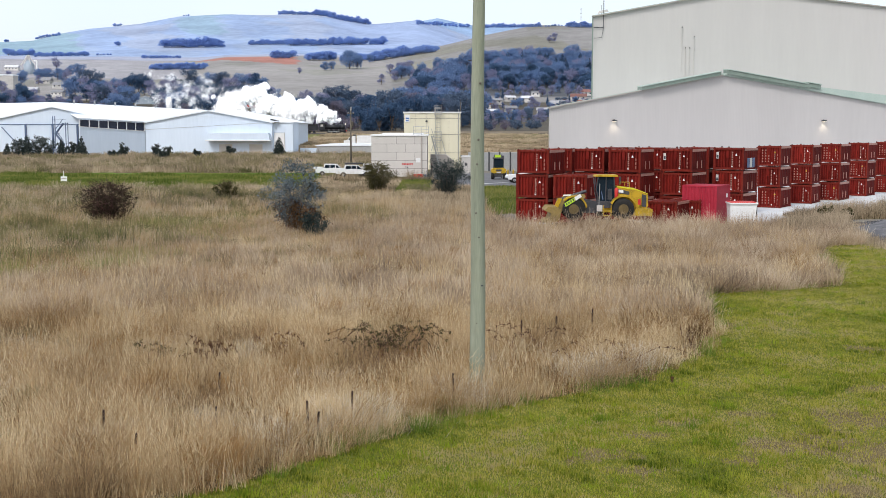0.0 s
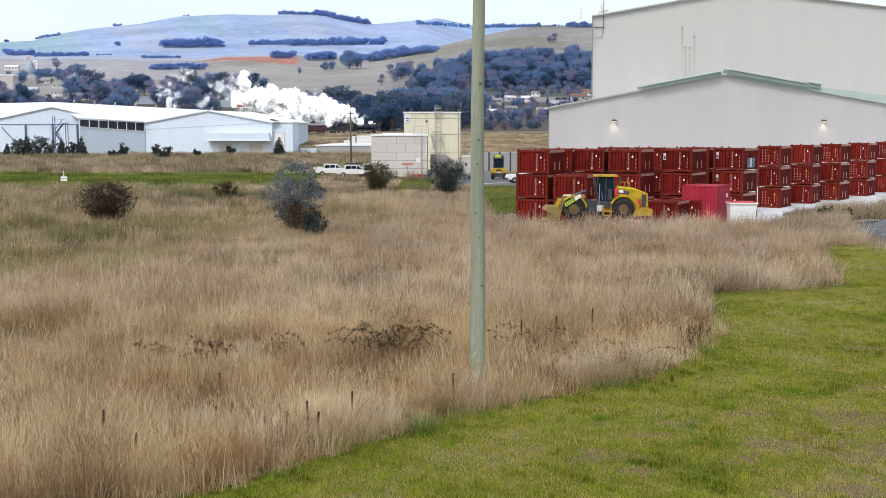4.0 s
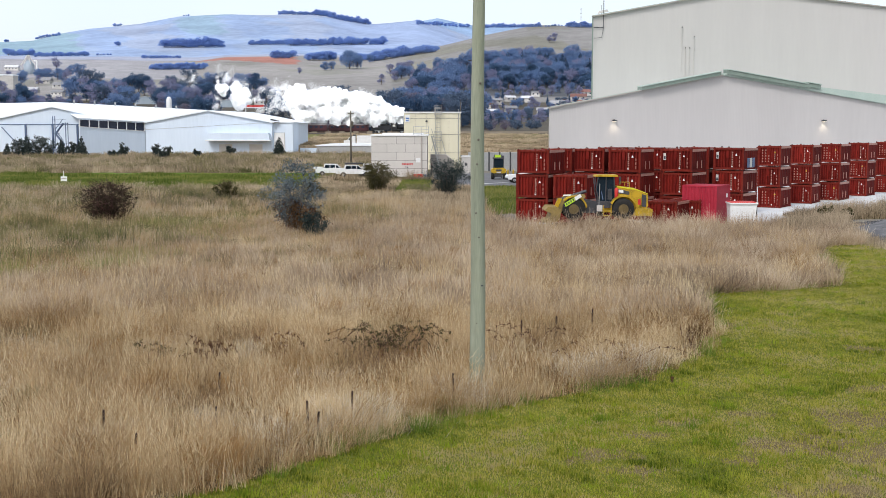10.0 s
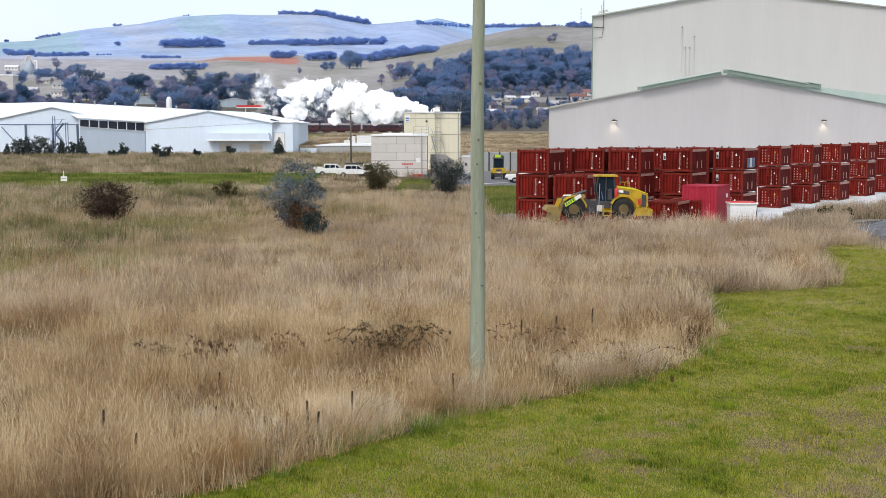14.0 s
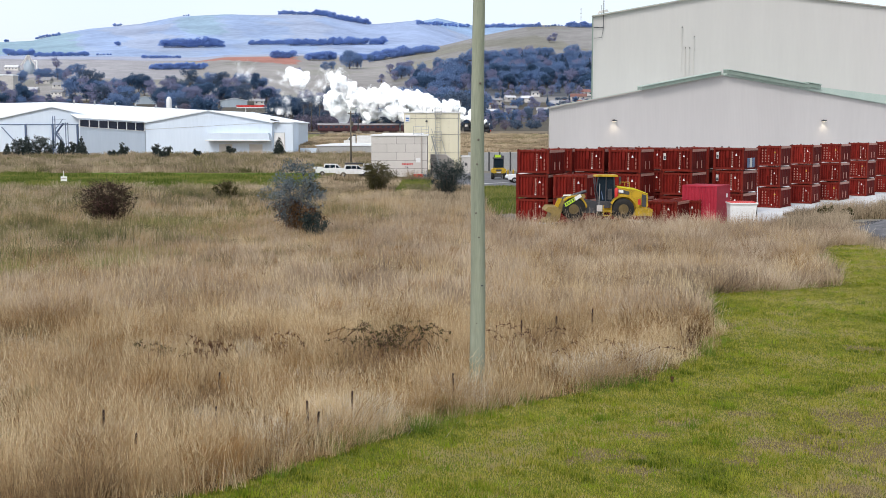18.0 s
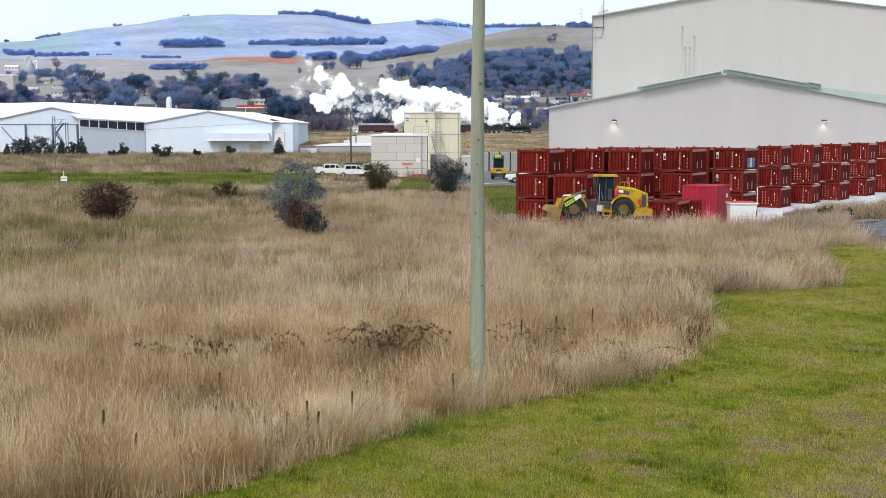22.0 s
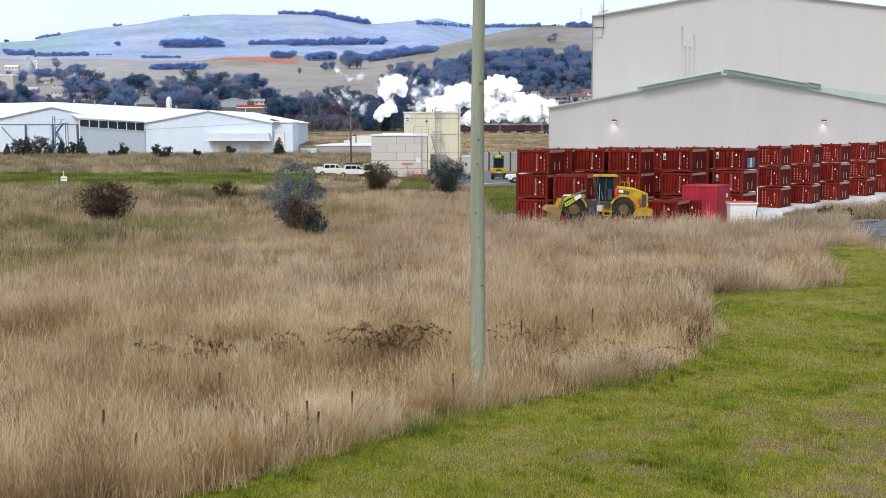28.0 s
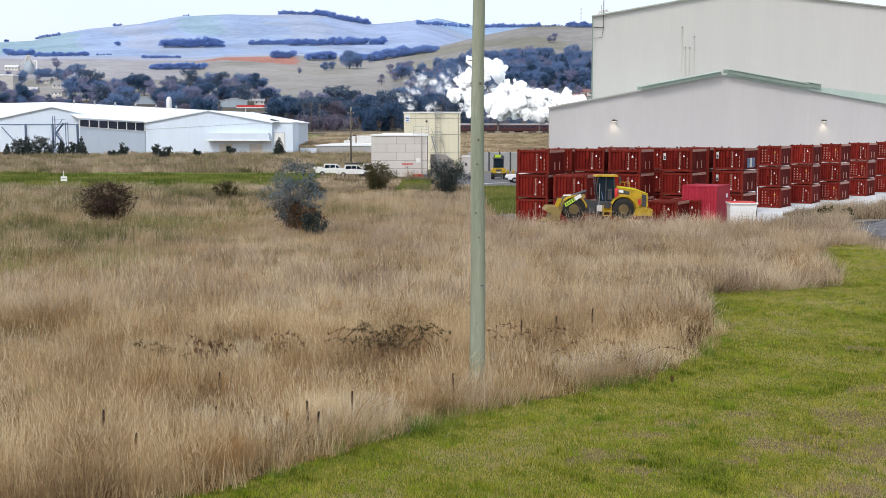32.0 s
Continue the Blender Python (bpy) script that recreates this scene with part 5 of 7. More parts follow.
def make_tree(kind, h, w, seed, leaf, bark, count, size):
    """A tree at the origin: trunk with limbs, and a crown of leaf clumps. Returns the meshes."""
    r = random.Random(seed)
    tr = Shape()
    cs, rs = [], []
    if kind == "cone":
        tr.tube((0, 0, -0.5), (0, 0, h * 0.95), h * 0.022, h * 0.004, 7)
        for i in range(34):
            t = i / 34
            z = h * (0.12 + 0.86 * t)
            rr = w * 0.5 * (1 - t) ** 0.8 + 0.25
            a = i * 2.4
            q = (rr * 0.6 * math.cos(a), rr * 0.6 * math.sin(a), z - rr * 0.15)
            tr.tube((0, 0, z), q, h * 0.006, h * 0.002, 4)
            cs.append(q)
            rs.append(rr * 0.55)
    elif kind == "spire":
        tr.tube((0, 0, -0.5), (0, 0, h * 0.9), h * 0.02, h * 0.006, 7)
        for i in range(16):
            t = i / 15
            rr = w * 0.5 * (0.5 + 0.5 * math.sin(math.pi * min(1, t + 0.25))) * (1 if t < 0.7 else (1 - t) / 0.35 + 0.15)
            cs.append((r.uniform(-0.2, 0.2) * rr, r.uniform(-0.2, 0.2) * rr, h * (0.1 + 0.86 * t)))
            rs.append(max(rr, 0.2))
    else:
        base = h * (0.12 if kind == "round" else 0.2)
        tr.tube((0, 0, -0.5), (r.uniform(-0.2, 0.2), 0, base), h * 0.03, h * 0.022, 8)
        n = 13 if kind == "round" else 11
        for i in range(n):
            a = i * 2.4 + r.uniform(-0.4, 0.4)
            reach = w * 0.5 * r.uniform(0.25, 0.78)
            z = h * r.uniform(0.22, 0.84)
            q = (reach * math.cos(a), reach * math.sin(a), z)
            mid = (q[0] * 0.45, q[1] * 0.45, base + (z - base) * 0.6)
            tr.tube((0, 0, base * 0.9), mid, h * 0.016, h * 0.01, 5)
            tr.tube(mid, q, h * 0.01, h * 0.004, 5)
            cs.append(q)
            rs.append(w * r.uniform(0.17, 0.27))
            for _ in range(2):
                d = Vector((r.uniform(-1, 1), r.uniform(-1, 1), r.uniform(-0.4, 0.9))) * w * 0.2
                cs.append((q[0] + d.x, q[1] + d.y, min(q[2] + d.z, h * 0.93)))
                rs.append(w * r.uniform(0.08, 0.16))
        cs.append((0, 0, h * 0.82))
        rs.append(w * 0.22)
    tri, tint, up = leaf_cloud(cs, rs, count, size, seed, 0.85)
    tm = tr.mesh("trunk", True)
    tm.materials.append(bark)
    return tm, soup("crown", tri, tint, up, leaf)


def plant_tree(name, meshes, m, label, group, category="tree"):
    t = thing(name, m, label, category, group)
    part("trunk", meshes[0], None, t)
    part("crown", meshes[1], None, t)
    return t


def bearing(b, r, lift=0.0):
    """A place on the land by its bearing (784 is straight ahead) and distance."""
    a = math.atan((b - 784) / 2170)
    x, y = r * math.sin(a), r * math.cos(a)
    return x, y, float(land(np.array([x]), np.array([y]))[0]) + lift


def uphill(b, level):
    """The distance at which the rising land on a bearing first comes up to a level of sight."""
    d = np.linspace(565, 4800, 900)
    a = math.atan((b - 784) / 2170)
    z = land(d * math.sin(a), d * math.cos(a))
    up = np.nonzero(z >= EYE + (219 - level) * RISE * d)[0]
    return float(d[up[0]]) if len(up) else 3790.0


PINES = [make_tree("cone", 15, 8, 10 + i, L_HAZEPINE, M_BRANCH, 2300, 0.5) for i in range(3)]
GUMS = [make_tree("round" if i % 2 else "tall", 14, 12, 20 + i, L_HAZEGUM, M_BRANCH, 2600, 0.48) for i in range(4)]
DARKS = [make_tree("round", 13, 12, 30 + i, L_HAZEPINE, M_BRANCH, 2800, 0.48) for i in range(3)]
BARES = [make_tree("tall", 14, 9, 40 + i, L_HAZEBARE, M_BRANCH, 2200, 0.36) for i in range(3)]
SPIRES = [make_tree("spire", 14, 3.2, 50 + i, L_HAZEPINE, M_BRANCH, 1400, 0.4) for i in range(2)]
# Slope and hill trees, their foliage coloured with distance haze.
FARS = [make_tree("round" if i % 2 else "tall", 14, 13, 80 + i, L_HAZESLOPE, M_BRANCH, 3000, 0.48) for i in range(4)]
FARBARES = [make_tree("tall", 14, 10, 90 + i, L_HAZESLOPEBARE, M_BRANCH, 2600, 0.36) for i in range(2)]
HILLS = [make_tree("round", 13, 16, 60 + i, L_HAZEHILL, M_BRANCH, 1600, 0.95) for i in range(3)]
CONIFERS = [make_tree("cone", 15, 9, 16 + i, L_SHRUB, M_BRANCH, 2000, 0.6) for i in range(2)]
LOW = [make_tree("round", 6, 8, 70 + i, L_HAZEBARE, M_REDBARK, 900, 0.4) for i in range(2)] + [make_tree("round", 6, 7, 75, L_HAZEGUM, M_BRANCH, 900, 0.4)]


def woods():
    r = random.Random(12)

    def put(kind, b, d, size, name, label, group):
        if (384 < b < 482 and 620 < d < 1085) or (232 < b < 278 and 620 < d < 1160):
            return
        x, y, z = bearing(b, d)
        m = pose(x, y, z - 0.1, 0, 0, r.uniform(0, 360)) @ Matrix.Scale(size * r.uniform(0.88, 1.12), 4)
        plant_tree(name, r.choice(kind), m, label, group)

    def belt(b0, b1, d0, d1, n, kinds, s0, s1):
        for i in range(n):
            b = b0 + (b1 - b0) * (i + r.random()) / n
            kind, name, label, group = r.choice(kinds)
            put(kind, b, r.uniform(d0, d1), r.uniform(s0, s1), name, label, group)

    gum = (GUMS, "gum_tree", "dull gum tree in the valley, tinted haze blue", "gum trees in the valley")
    dark = (DARKS, "broad_tree", "dark green broad-crowned evergreen tree", "dark evergreens in the valley")
    pine = (PINES, "pine_tree", "dark green conical pine tree", "pines in the valley")
    bare = (BARES, "bare_tree", "leafless purple-grey winter tree", "bare trees in the valley")
    spire = (SPIRES, "cypress_tree", "slender dark cypress tree", "cypresses in the valley")
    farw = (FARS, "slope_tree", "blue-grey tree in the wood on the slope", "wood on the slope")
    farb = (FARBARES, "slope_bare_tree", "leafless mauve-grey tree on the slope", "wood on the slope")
    low = (LOW, "shrub", "low purplish-brown shrub beside the railway", "shrubs by the railway")
    # behind the railway
    belt(340, 660, 640, 760, 34, [gum, dark, dark, bare], 0.85, 1.35)
    belt(640, 840, 640, 740, 26, [dark, pine, gum, bare], 0.95, 1.45)
    belt(650, 700, 590, 620, 5, [dark, pine], 0.9, 1.2)
    belt(820, 1060, 700, 900, 12, [gum, bare, spire], 0.35, 0.6)
    belt(510, 620, 585, 620, 9, [low], 0.9, 1.3)
    belt(690, 760, 585, 610, 5, [low], 0.9, 1.2)
    belt(850, 960, 590, 640, 7, [low], 0.6, 1.1)
    # the town's trees
    belt(-20, 330, 680, 850, 30, [gum, dark, bare, bare], 0.5, 0.95)
    belt(-20, 340, 700, 980, 34, [gum, dark, farb, bare], 0.55, 0.9)
    belt(150, 360, 900, 1150, 38, [farw, dark, farb, gum], 1.0, 1.4)
    belt(-20, 160, 900, 1100, 16, [farw, farb, farb], 0.45, 0.75)
    belt(-20, 160, 1350, 1500, 12, [farw, farb], 0.7, 1.0)
    belt(120, 470, 1150, 1300, 36, [farw, dark, farb, gum], 1.1, 1.5)
    belt(330, 660, 850, 1120, 36, [dark, gum, farb], 0.9, 1.3)
    belt(-20, 60, 1000, 1250, 16, [farb, farb, dark], 0.75, 1.1)
    belt(60, 135, 1000, 1100, 14, [farb, farb, gum], 0.55, 0.75)
    belt(60, 130, 1420, 1560, 8, [farw, farb], 0.7, 1.0)
    belt(860, 1070, 800, 1120, 34, [gum, farw, farb], 0.35, 0.55)
    belt(380, 490, 1095, 1150, 12, [farw, farb, dark], 0.8, 1.2)
    # the wooded slope
    belt(700, 860, 950, 1120, 24, [farw, farb, farw, farb], 1.0, 1.4)
    belt(850, 1070, 1130, 1200, 18, [farw, farb, farb, spire], 0.7, 1.0)
    belt(830, 1070, 720, 1120, 76, [farw, farb, farb, spire, gum], 0.35, 0.7)
    belt(720, 1080, 1200, 1320, 90, [farw, dark, dark, farb], 0.8, 1.5)
    belt(790, 1080, 1330, 1480, 110, [farw, farw, farb, farb, pine], 0.7, 1.6)
    belt(830, 1080, 1470, 1540, 60, [farw, farw, farb], 0.8, 1.5)
    belt(690, 800, 1330, 1600, 22, [farb, farb, farw], 0.9, 1.3)
    # single trees on the slopes: bearing, level, size
    for b, level, px, k in ((530, 132, 14, farb), (575, 126, 18, farw), (587, 125, 16, farw), (619, 123, 33, farw), (632, 122, 28, farw), (655, 112, 13, farw), (980, 77, 18, farb), (972, 77, 14, farb), (675, 150, 22, farb), (716, 135, 26, farb), (100, 128, 20, farb), (140, 143, 26, farw)):
        d = uphill(b, level)
        put(k[0], b, d, px * d / 2170 / 14, *k[1:])

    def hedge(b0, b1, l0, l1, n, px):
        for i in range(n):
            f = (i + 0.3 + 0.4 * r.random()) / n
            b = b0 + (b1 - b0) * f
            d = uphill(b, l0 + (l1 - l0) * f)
            put(HILLS, b, d, px * d / 2170 / 13 * r.uniform(0.75, 1.12), "hill_tree", "far tree in a hillside shelter belt, tinted haze blue", "shelter belts on the far hills")

    hedge(495, 562, 26, 27, 13, 8)
    hedge(562, 655, 29, 46, 20, 11)
    hedge(290, 396, 88, 86, 18, 15)
    hedge(440, 508, 82, 80, 12, 9)
    hedge(513, 545, 83, 81, 7, 13)
    hedge(550, 592, 82, 80, 9, 12)
    hedge(594, 650, 81, 79, 11, 13)
    hedge(655, 682, 80, 79, 5, 12)
    hedge(14, 60, 106, 105, 9, 11)
    hedge(62, 158, 107, 104, 18, 8)
    hedge(66, 110, 77, 70, 8, 6)
    hedge(206, 214, 86, 86, 2, 9)
    hedge(170, 200, 103, 102, 5, 3)
    hedge(252, 322, 107, 106, 12, 6)
    hedge(268, 362, 127, 125, 20, 12)
    hedge(483, 520, 105, 104, 7, 13)
    hedge(543, 592, 108, 107, 10, 14)
    hedge(602, 660, 108, 107, 10, 12)
    hedge(660, 716, 109, 100, 12, 16)
    hedge(718, 773, 100, 92, 11, 13)
    hedge(737, 832, 44, 50, 14, 7)
    hedge(850, 955, 50, 49, 20, 7)
    hedge(955, 1003, 49, 48, 8, 4)
    hedge(1003, 1050, 50, 51, 8, 10)
    hedge(203, 218, 47, 46, 3, 5)
    hedge(326, 339, 29, 29, 3, 3)
    hedge(11, 17, 79, 79, 2, 4)


woods()


def bush(name, x, y, h, w, leaf, bark, n, size, seed, label, stems=14, low=0.1, lean=0.0):
    """A many-stemmed shrub."""
    r = random.Random(seed)
    t = thing(name, pose(x, y, float(land(np.array([x]), np.array([y]))[0])), label, "shrub")
    cs, rs = [], []
    st = Shape()
    for i in range(stems):
        a = i * 2.4 + r.uniform(-0.4, 0.4)
        k = r.uniform(0.25, 1.0)
        p = Vector((0.1 * math.cos(a), 0.1 * math.sin(a), -0.2))
        for j in range(4):
            f = (j + 1) / 4
            q = Vector((w * 0.42 * k * f * math.cos(a) + lean * f, w * 0.42 * k * f * math.sin(a), h * (0.95 - 0.45 * k * k) * f)) + Vector((r.uniform(-1, 1), r.uniform(-1, 1), 0)) * w * 0.03
            st.tube(p, q, 0.05 * (1.1 - f) * h / 3 + 0.01, 0.04 * (1.05 - f) * h / 3 + 0.008, 5)
            if f > low:
                cs.append(tuple(q))
                rs.append(w * r.uniform(0.07, 0.15) * (0.7 + 0.5 * f))
                for _ in range(2):
                    e = q + Vector((r.uniform(-1, 1), r.uniform(-1, 1), r.uniform(-0.3, 0.8))) * w * 0.13
                    st.tube(q, e, 0.014, 0.006, 4)
                    cs.append(tuple(e))
                    rs.append(w * r.uniform(0.04, 0.1))
            p = q
    part("branchwork", st, bark, t, "", True)
    tri, tint, up = leaf_cloud(cs, rs, n, size, seed, 0.9, 0.2)
    tri[..., 2] = np.maximum(tri[..., 2], 0.02)
    part("foliage", soup("foliage", tri, tint, up, leaf), None, t)
    return t, r


bush("dark_bush", -24.4, 87.8, 3.6, 4.8, L_DARKRED, M_REDBARK, 12000, 0.06, 3, "dense dark red-brown twiggy bush in dry grass", 40, 0.4)
bush("small_dark_bush", -21.1, 118, 2.3, 2.7, L_OLIVE, M_BRANCH, 6000, 0.065, 5, "small olive-brown bush in dry grass", 12)
bush("small_dark_bush", -12.6, 118, 2.2, 2.6, L_OLIVE, M_BRANCH, 5000, 0.065, 15, "small olive-brown bush behind the silver tree", 12)
bush("olive_bush", -7.2, 132, 3.6, 4.6, L_OLIVE, M_BRANCH, 11000, 0.075, 6, "rounded olive-brown bush in dry grass", 18)
bush("olive_bush", 0.6, 132, 3.8, 5.8, L_SHRUB, M_BRANCH, 12000, 0.075, 8, "rounded grey-olive bush by the road", 18)
bush("silver_tree", -9.95, 81.5, 5.3, 4.7, L_SILVER, M_BRANCH, 8500, 0.07, 4, "silver-blue leaved young gum tree with brown lower leaves", 16, 0.45)
bush("brown_undergrowth", -9.6, 80.9, 2.6, 4.0, L_BROWNLEAF, M_BRANCH, 5000, 0.075, 9, "brown-leaved undergrowth below the silver tree", 12)
bush("grey_green_shrub", -8.5, 79.2, 2.0, 2.2, L_SHRUB, M_BRANCH, 3500, 0.07, 19, "low grey-green shrub at the tree's foot", 10)
bush("olive_shrub", 30.2, 95.4, 1.1, 2.0, L_OLIVE, M_BRANCH, 1800, 0.1, 61, "low olive shrub beside the gravel track", 10)
bush("olive_shrub", 32.4, 97.2, 0.9, 1.7, L_OLIVE, M_BRANCH, 1400, 0.1, 62, "low olive shrub beside the gravel track", 9)
for k, (b, d, h, w) in enumerate(((8, 300, 2.4, 3.6), (27, 300, 2.8, 5.0), (43, 300, 3.6, 2.2), (62, 300, 3.4, 4.6), (80, 300, 3.3, 4.5), (105, 298, 3.0, 3.5), (124, 298, 2.4, 2.6), (140, 297, 3.4, 3.2), (215, 285, 3.2, 2.6), (210, 284, 1.6, 3.0), (273, 285, 2.8, 3.0), (290, 268, 2.4, 4.6), (345, 282, 1.8, 2.2), (405, 290, 2.4, 3.0), (492, 288, 3.4, 2.2), (195, 280, 1.6, 2.6))):
    x, y, z = bearing(b, d)
    if k in (0, 2, 5, 7, 14):
        plant_tree("planted_conifer", CONIFERS[k % 2], pose(x, y, z - 0.1, 0, 0, 70 * k) @ Matrix.Scale(h * 1.5 / 15, 4), "small dark conical conifer planted before the warehouse", "conifers before the warehouse")
        continue
    bush("planted_shrub", x, y, h * (1.45 if b < 150 else 1.1), w * (1.2 if b < 150 else 1), L_SHRUB, M_BRANCH, 1900, 0.17, 100 + k, "dark green shrub planted before the warehouse", 8)


# ---- dry grass, green tussock and lawn ----
def stand(name, x, y, height, width, tint, material, label, lean=0.35, segs=1, kind="grass", bend=None):
    """Grass blades rooted at x, y; bend: how far each one's tuft leans, in its two directions."""
    n = len(x)
    z = land(x, y)
    a = RNG.uniform(0, 2 * math.pi, n)
    h = height
    dx, dy = np.cos(a), np.sin(a)
    b = RNG.normal(0, lean, n)
    c = RNG.uniform(0, 2 * math.pi, n)
    lx, ly = b * np.cos(c), b * np.sin(c)
    if bend is not None:
        lx, ly = lx + bend[:, 0], ly + bend[:, 1]
    tip = np.stack([x + h * lx, y + h * ly, z + h * np.sqrt(np.maximum(0.12, 1 - 0.6 * (lx * lx + ly * ly)))], -1)
    r0 = np.stack([x - dx * width, y - dy * width, z - 0.03], -1)
    r1 = np.stack([x + dx * width, y + dy * width, z - 0.03], -1)
    one = np.ones(n)
    if segs == 1:
        tri = np.stack([r0, r1, tip], 1)
        up = np.stack([0 * one, 0 * one, one], 1)
        me = soup(name, tri, tint, up, material)
    else:
        m = 0.55 * tip + 0.45 * 0.5 * (r0 + r1)
        m[:, 2] += 0.17 * h
        w = np.stack([dx * width, dy * width, 0 * dx], -1) * 0.8
        tri = np.concatenate([np.stack([r0, r1, m + w], 1), np.stack([m - w, m + w, tip], 1)])
        up = np.concatenate([np.stack([0 * one, 0 * one, 0.55 * one], 1), np.stack([0.55 * one, 0.55 * one, one], 1)])
        me = soup(name, tri, np.concatenate([tint, tint]), up, material)
    ob = part(name, me, None)
    return tagged(ob, label, kind, kind="stuff")


def scatter(n, y0, y1, spread=0.40, power=1.0):
    """Roots spread over a wedge of field, thinning with distance."""
    u = RNG.random(n)
    y = (y0 ** (2 - power) + u * (y1 ** (2 - power) - y0 ** (2 - power))) ** (1 / (2 - power)) if power != 2 else y0 * (y1 / y0) ** u
    x = RNG.uniform(-spread, spread, n) * y
    return x, y


def tufted(n, per, y0, y1, radius, power=1.0, spread=0.40, lean=0.22, fan=0.5):
    """Blades in tufts: their roots, each tuft's tone and height, and the way it leans."""
    x, y = scatter(n // per, y0, y1, spread, power)
    k = np.repeat(np.arange(len(x)), per)
    t = RNG.random(len(x))
    high = RNG.uniform(0.42, 1.45, len(x))
    bend = RNG.normal(0, lean, (len(x), 2))
    q = RNG.normal(0, radius, (len(k), 2))
    return x[k] + q[:, 0], y[k] + q[:, 1], t[k], high[k], bend[k] + q * fan


def in_field(x, y):
    return x < lawn_edge(y) + 0.35 * wave(x, y, 1.3, 2)


def rushy(x, y):
    """Where green and olive clumps take the dry grass's place."""
    return (wave(x, y, 0.12, 12) + 0.35 * wave(x, y, 0.5, 13) > -0.1) & (x < -4 - np.clip(78 - y, 0, 20) * 1.3) & (y > 58)


def grass():
    # near field
    x, y, t, f, bend = tufted(290000, 50, 23.5, 49, 0.15, 1.0, lean=0.4, fan=2.2)
    gap = wave(x, y, 1.7, 61) + 0.7 * wave(x, y, 3.9, 62) + 0.35 * RNG.normal(size=len(x)) > 0.72
    ok = in_field(x, y) & ~(gap & (lawn_edge(y) - x > 0.6))
    x, y, t, f, bend = x[ok], y[ok], t[ok], f[ok], bend[ok]
    patch = 0.5 + 0.5 * wave(x, y, 0.45, 4)
    edge = np.clip((lawn_edge(y) - x) / 1.2, 0.4, 1)
    h = (0.62 + 0.5 * patch) * (0.5 + 0.65 * RNG.random(len(x))) * edge * f
    stand("dry_grass", x, y, h, 0.004 + 0.0055 * RNG.random(len(x)), np.clip(t * 0.62 + 0.42 * RNG.random(len(x)) - 0.04, 0, 1), M_STRAW, "tall dry straw-coloured grass", 0.3, 2, bend=bend)
    # pale stalks and rusty clumps standing out of it
    x, y, t, f, bend = tufted(26000, 3, 23.5, 62, 0.2, 1.0)
    ok = in_field(x, y)
    x, y, bend = x[ok], y[ok], bend[ok]
    stand("dry_grass_stalks", x, y, 1.0 + 0.45 * RNG.random(len(x)), 0.0045 + 0.00007 * y, 0.75 + 0.25 * RNG.random(len(x)), M_STRAW, "pale seeding grass stalks", 0.25, 2, bend=bend)
    x, y, t, f, bend = tufted(16000, 46, 25, 70, 0.14, 1.0, lean=0.5)
    ok = in_field(x + 0.5, y)
    x, y, bend = x[ok], y[ok], bend[ok]
    stand("rusty_grass", x, y, 0.7 + 0.5 * RNG.random(len(x)), 0.006 + 0.0001 * y, 0.5 * RNG.random(len(x)), M_RUSTGRASS, "rust-brown bent grass clumps", 0.2, 2, bend=bend)
    # middle field
    x, y, t, f, bend = tufted(380000, 64, 47, 96, 0.22, 1.3, lean=0.34, fan=2.2)
    ok = in_field(x, y) & ~((y > 93) & (x > 4.5)) & ~((x > 4) & (y > 88.6) & (x < 27)) & ~((y > 75) & (x > 27.2 + (y - 76) * 0.1))
    thin = rushy(x, y) & (RNG.random(len(x)) < 0.4)
    ok &= ~thin
    x, y, t, f, bend = x[ok], y[ok], t[ok], f[ok], bend[ok]
    f = np.where(rushy(x, y), f * 0.68, f)
    patch = 0.5 + 0.5 * wave(x, y, 0.3, 4)
    h = (0.7 + 0.45 * patch) * (0.5 + 0.6 * RNG.random(len(x))) * f * (1 + 0.38 * np.clip((y - 70) / 12, 0, 1) * (x > 2))
    stand("dry_grass", x, y, h, 0.015 + 0.02 * RNG.random(len(x)), np.clip(t * 0.8 + 0.34 * RNG.random(len(x)) - 0.07, 0, 1), M_STRAW_MID, "tall dry seeding grass, straw and mauve", 0.46, 1, bend=bend)
    # far scrub
    x, y, t, f, bend = tufted(340000, 60, 95, 312, 0.5, 1.2, lean=0.3)
    strip = (y > 147 + 4 * wave(x, y, 0.13, 71)) & (y < 192) & (x < -17)
    built = (x > 4.0) | ((x > -1.5) & (y > 150)) | ((x > -20) & (y > 172) & (y < 192)) | ((y > 176) & (x > -12)) | ((y > 295) & (x < -95)) | ((y > 300) & (x < -78)) | ((y > 138) & (x > -5.5) & (x < -1.5) & (y < 166))
    ok = ~strip & ~built & (y < 310)
    x, y, t, f = x[ok], y[ok], t[ok], f[ok]
    patch = 0.5 + 0.5 * wave(x, y, 0.16, 4)
    h = (0.6 + 0.6 * patch) * (0.55 + 0.6 * RNG.random(len(x))) * f * np.where((y > 122) & (y < 160), 0.6, 1.0)
    stand("scrub_grass", x, y, h, 0.022 + 0.03 * RNG.random(len(x)), np.clip(t * 0.75 + 0.35 * RNG.random(len(x)) - 0.05, 0, 1), M_STRAW_FAR, "rough brown and olive scrub grass", 0.5, 1)
    # grass in front of the concrete at the yard's corner
    x = RNG.uniform(24, 37.5, 26000)
    y = 86.5 + (x - 24) * 0.55 + RNG.normal(0, 1.4, len(x))
    ok = (y < 92.5 + (x - 24) * 0.35) & ~((x > 29.2 + (y - 87) * 0.3) & (y < 96.5))
    x, y = x[ok], y[ok]
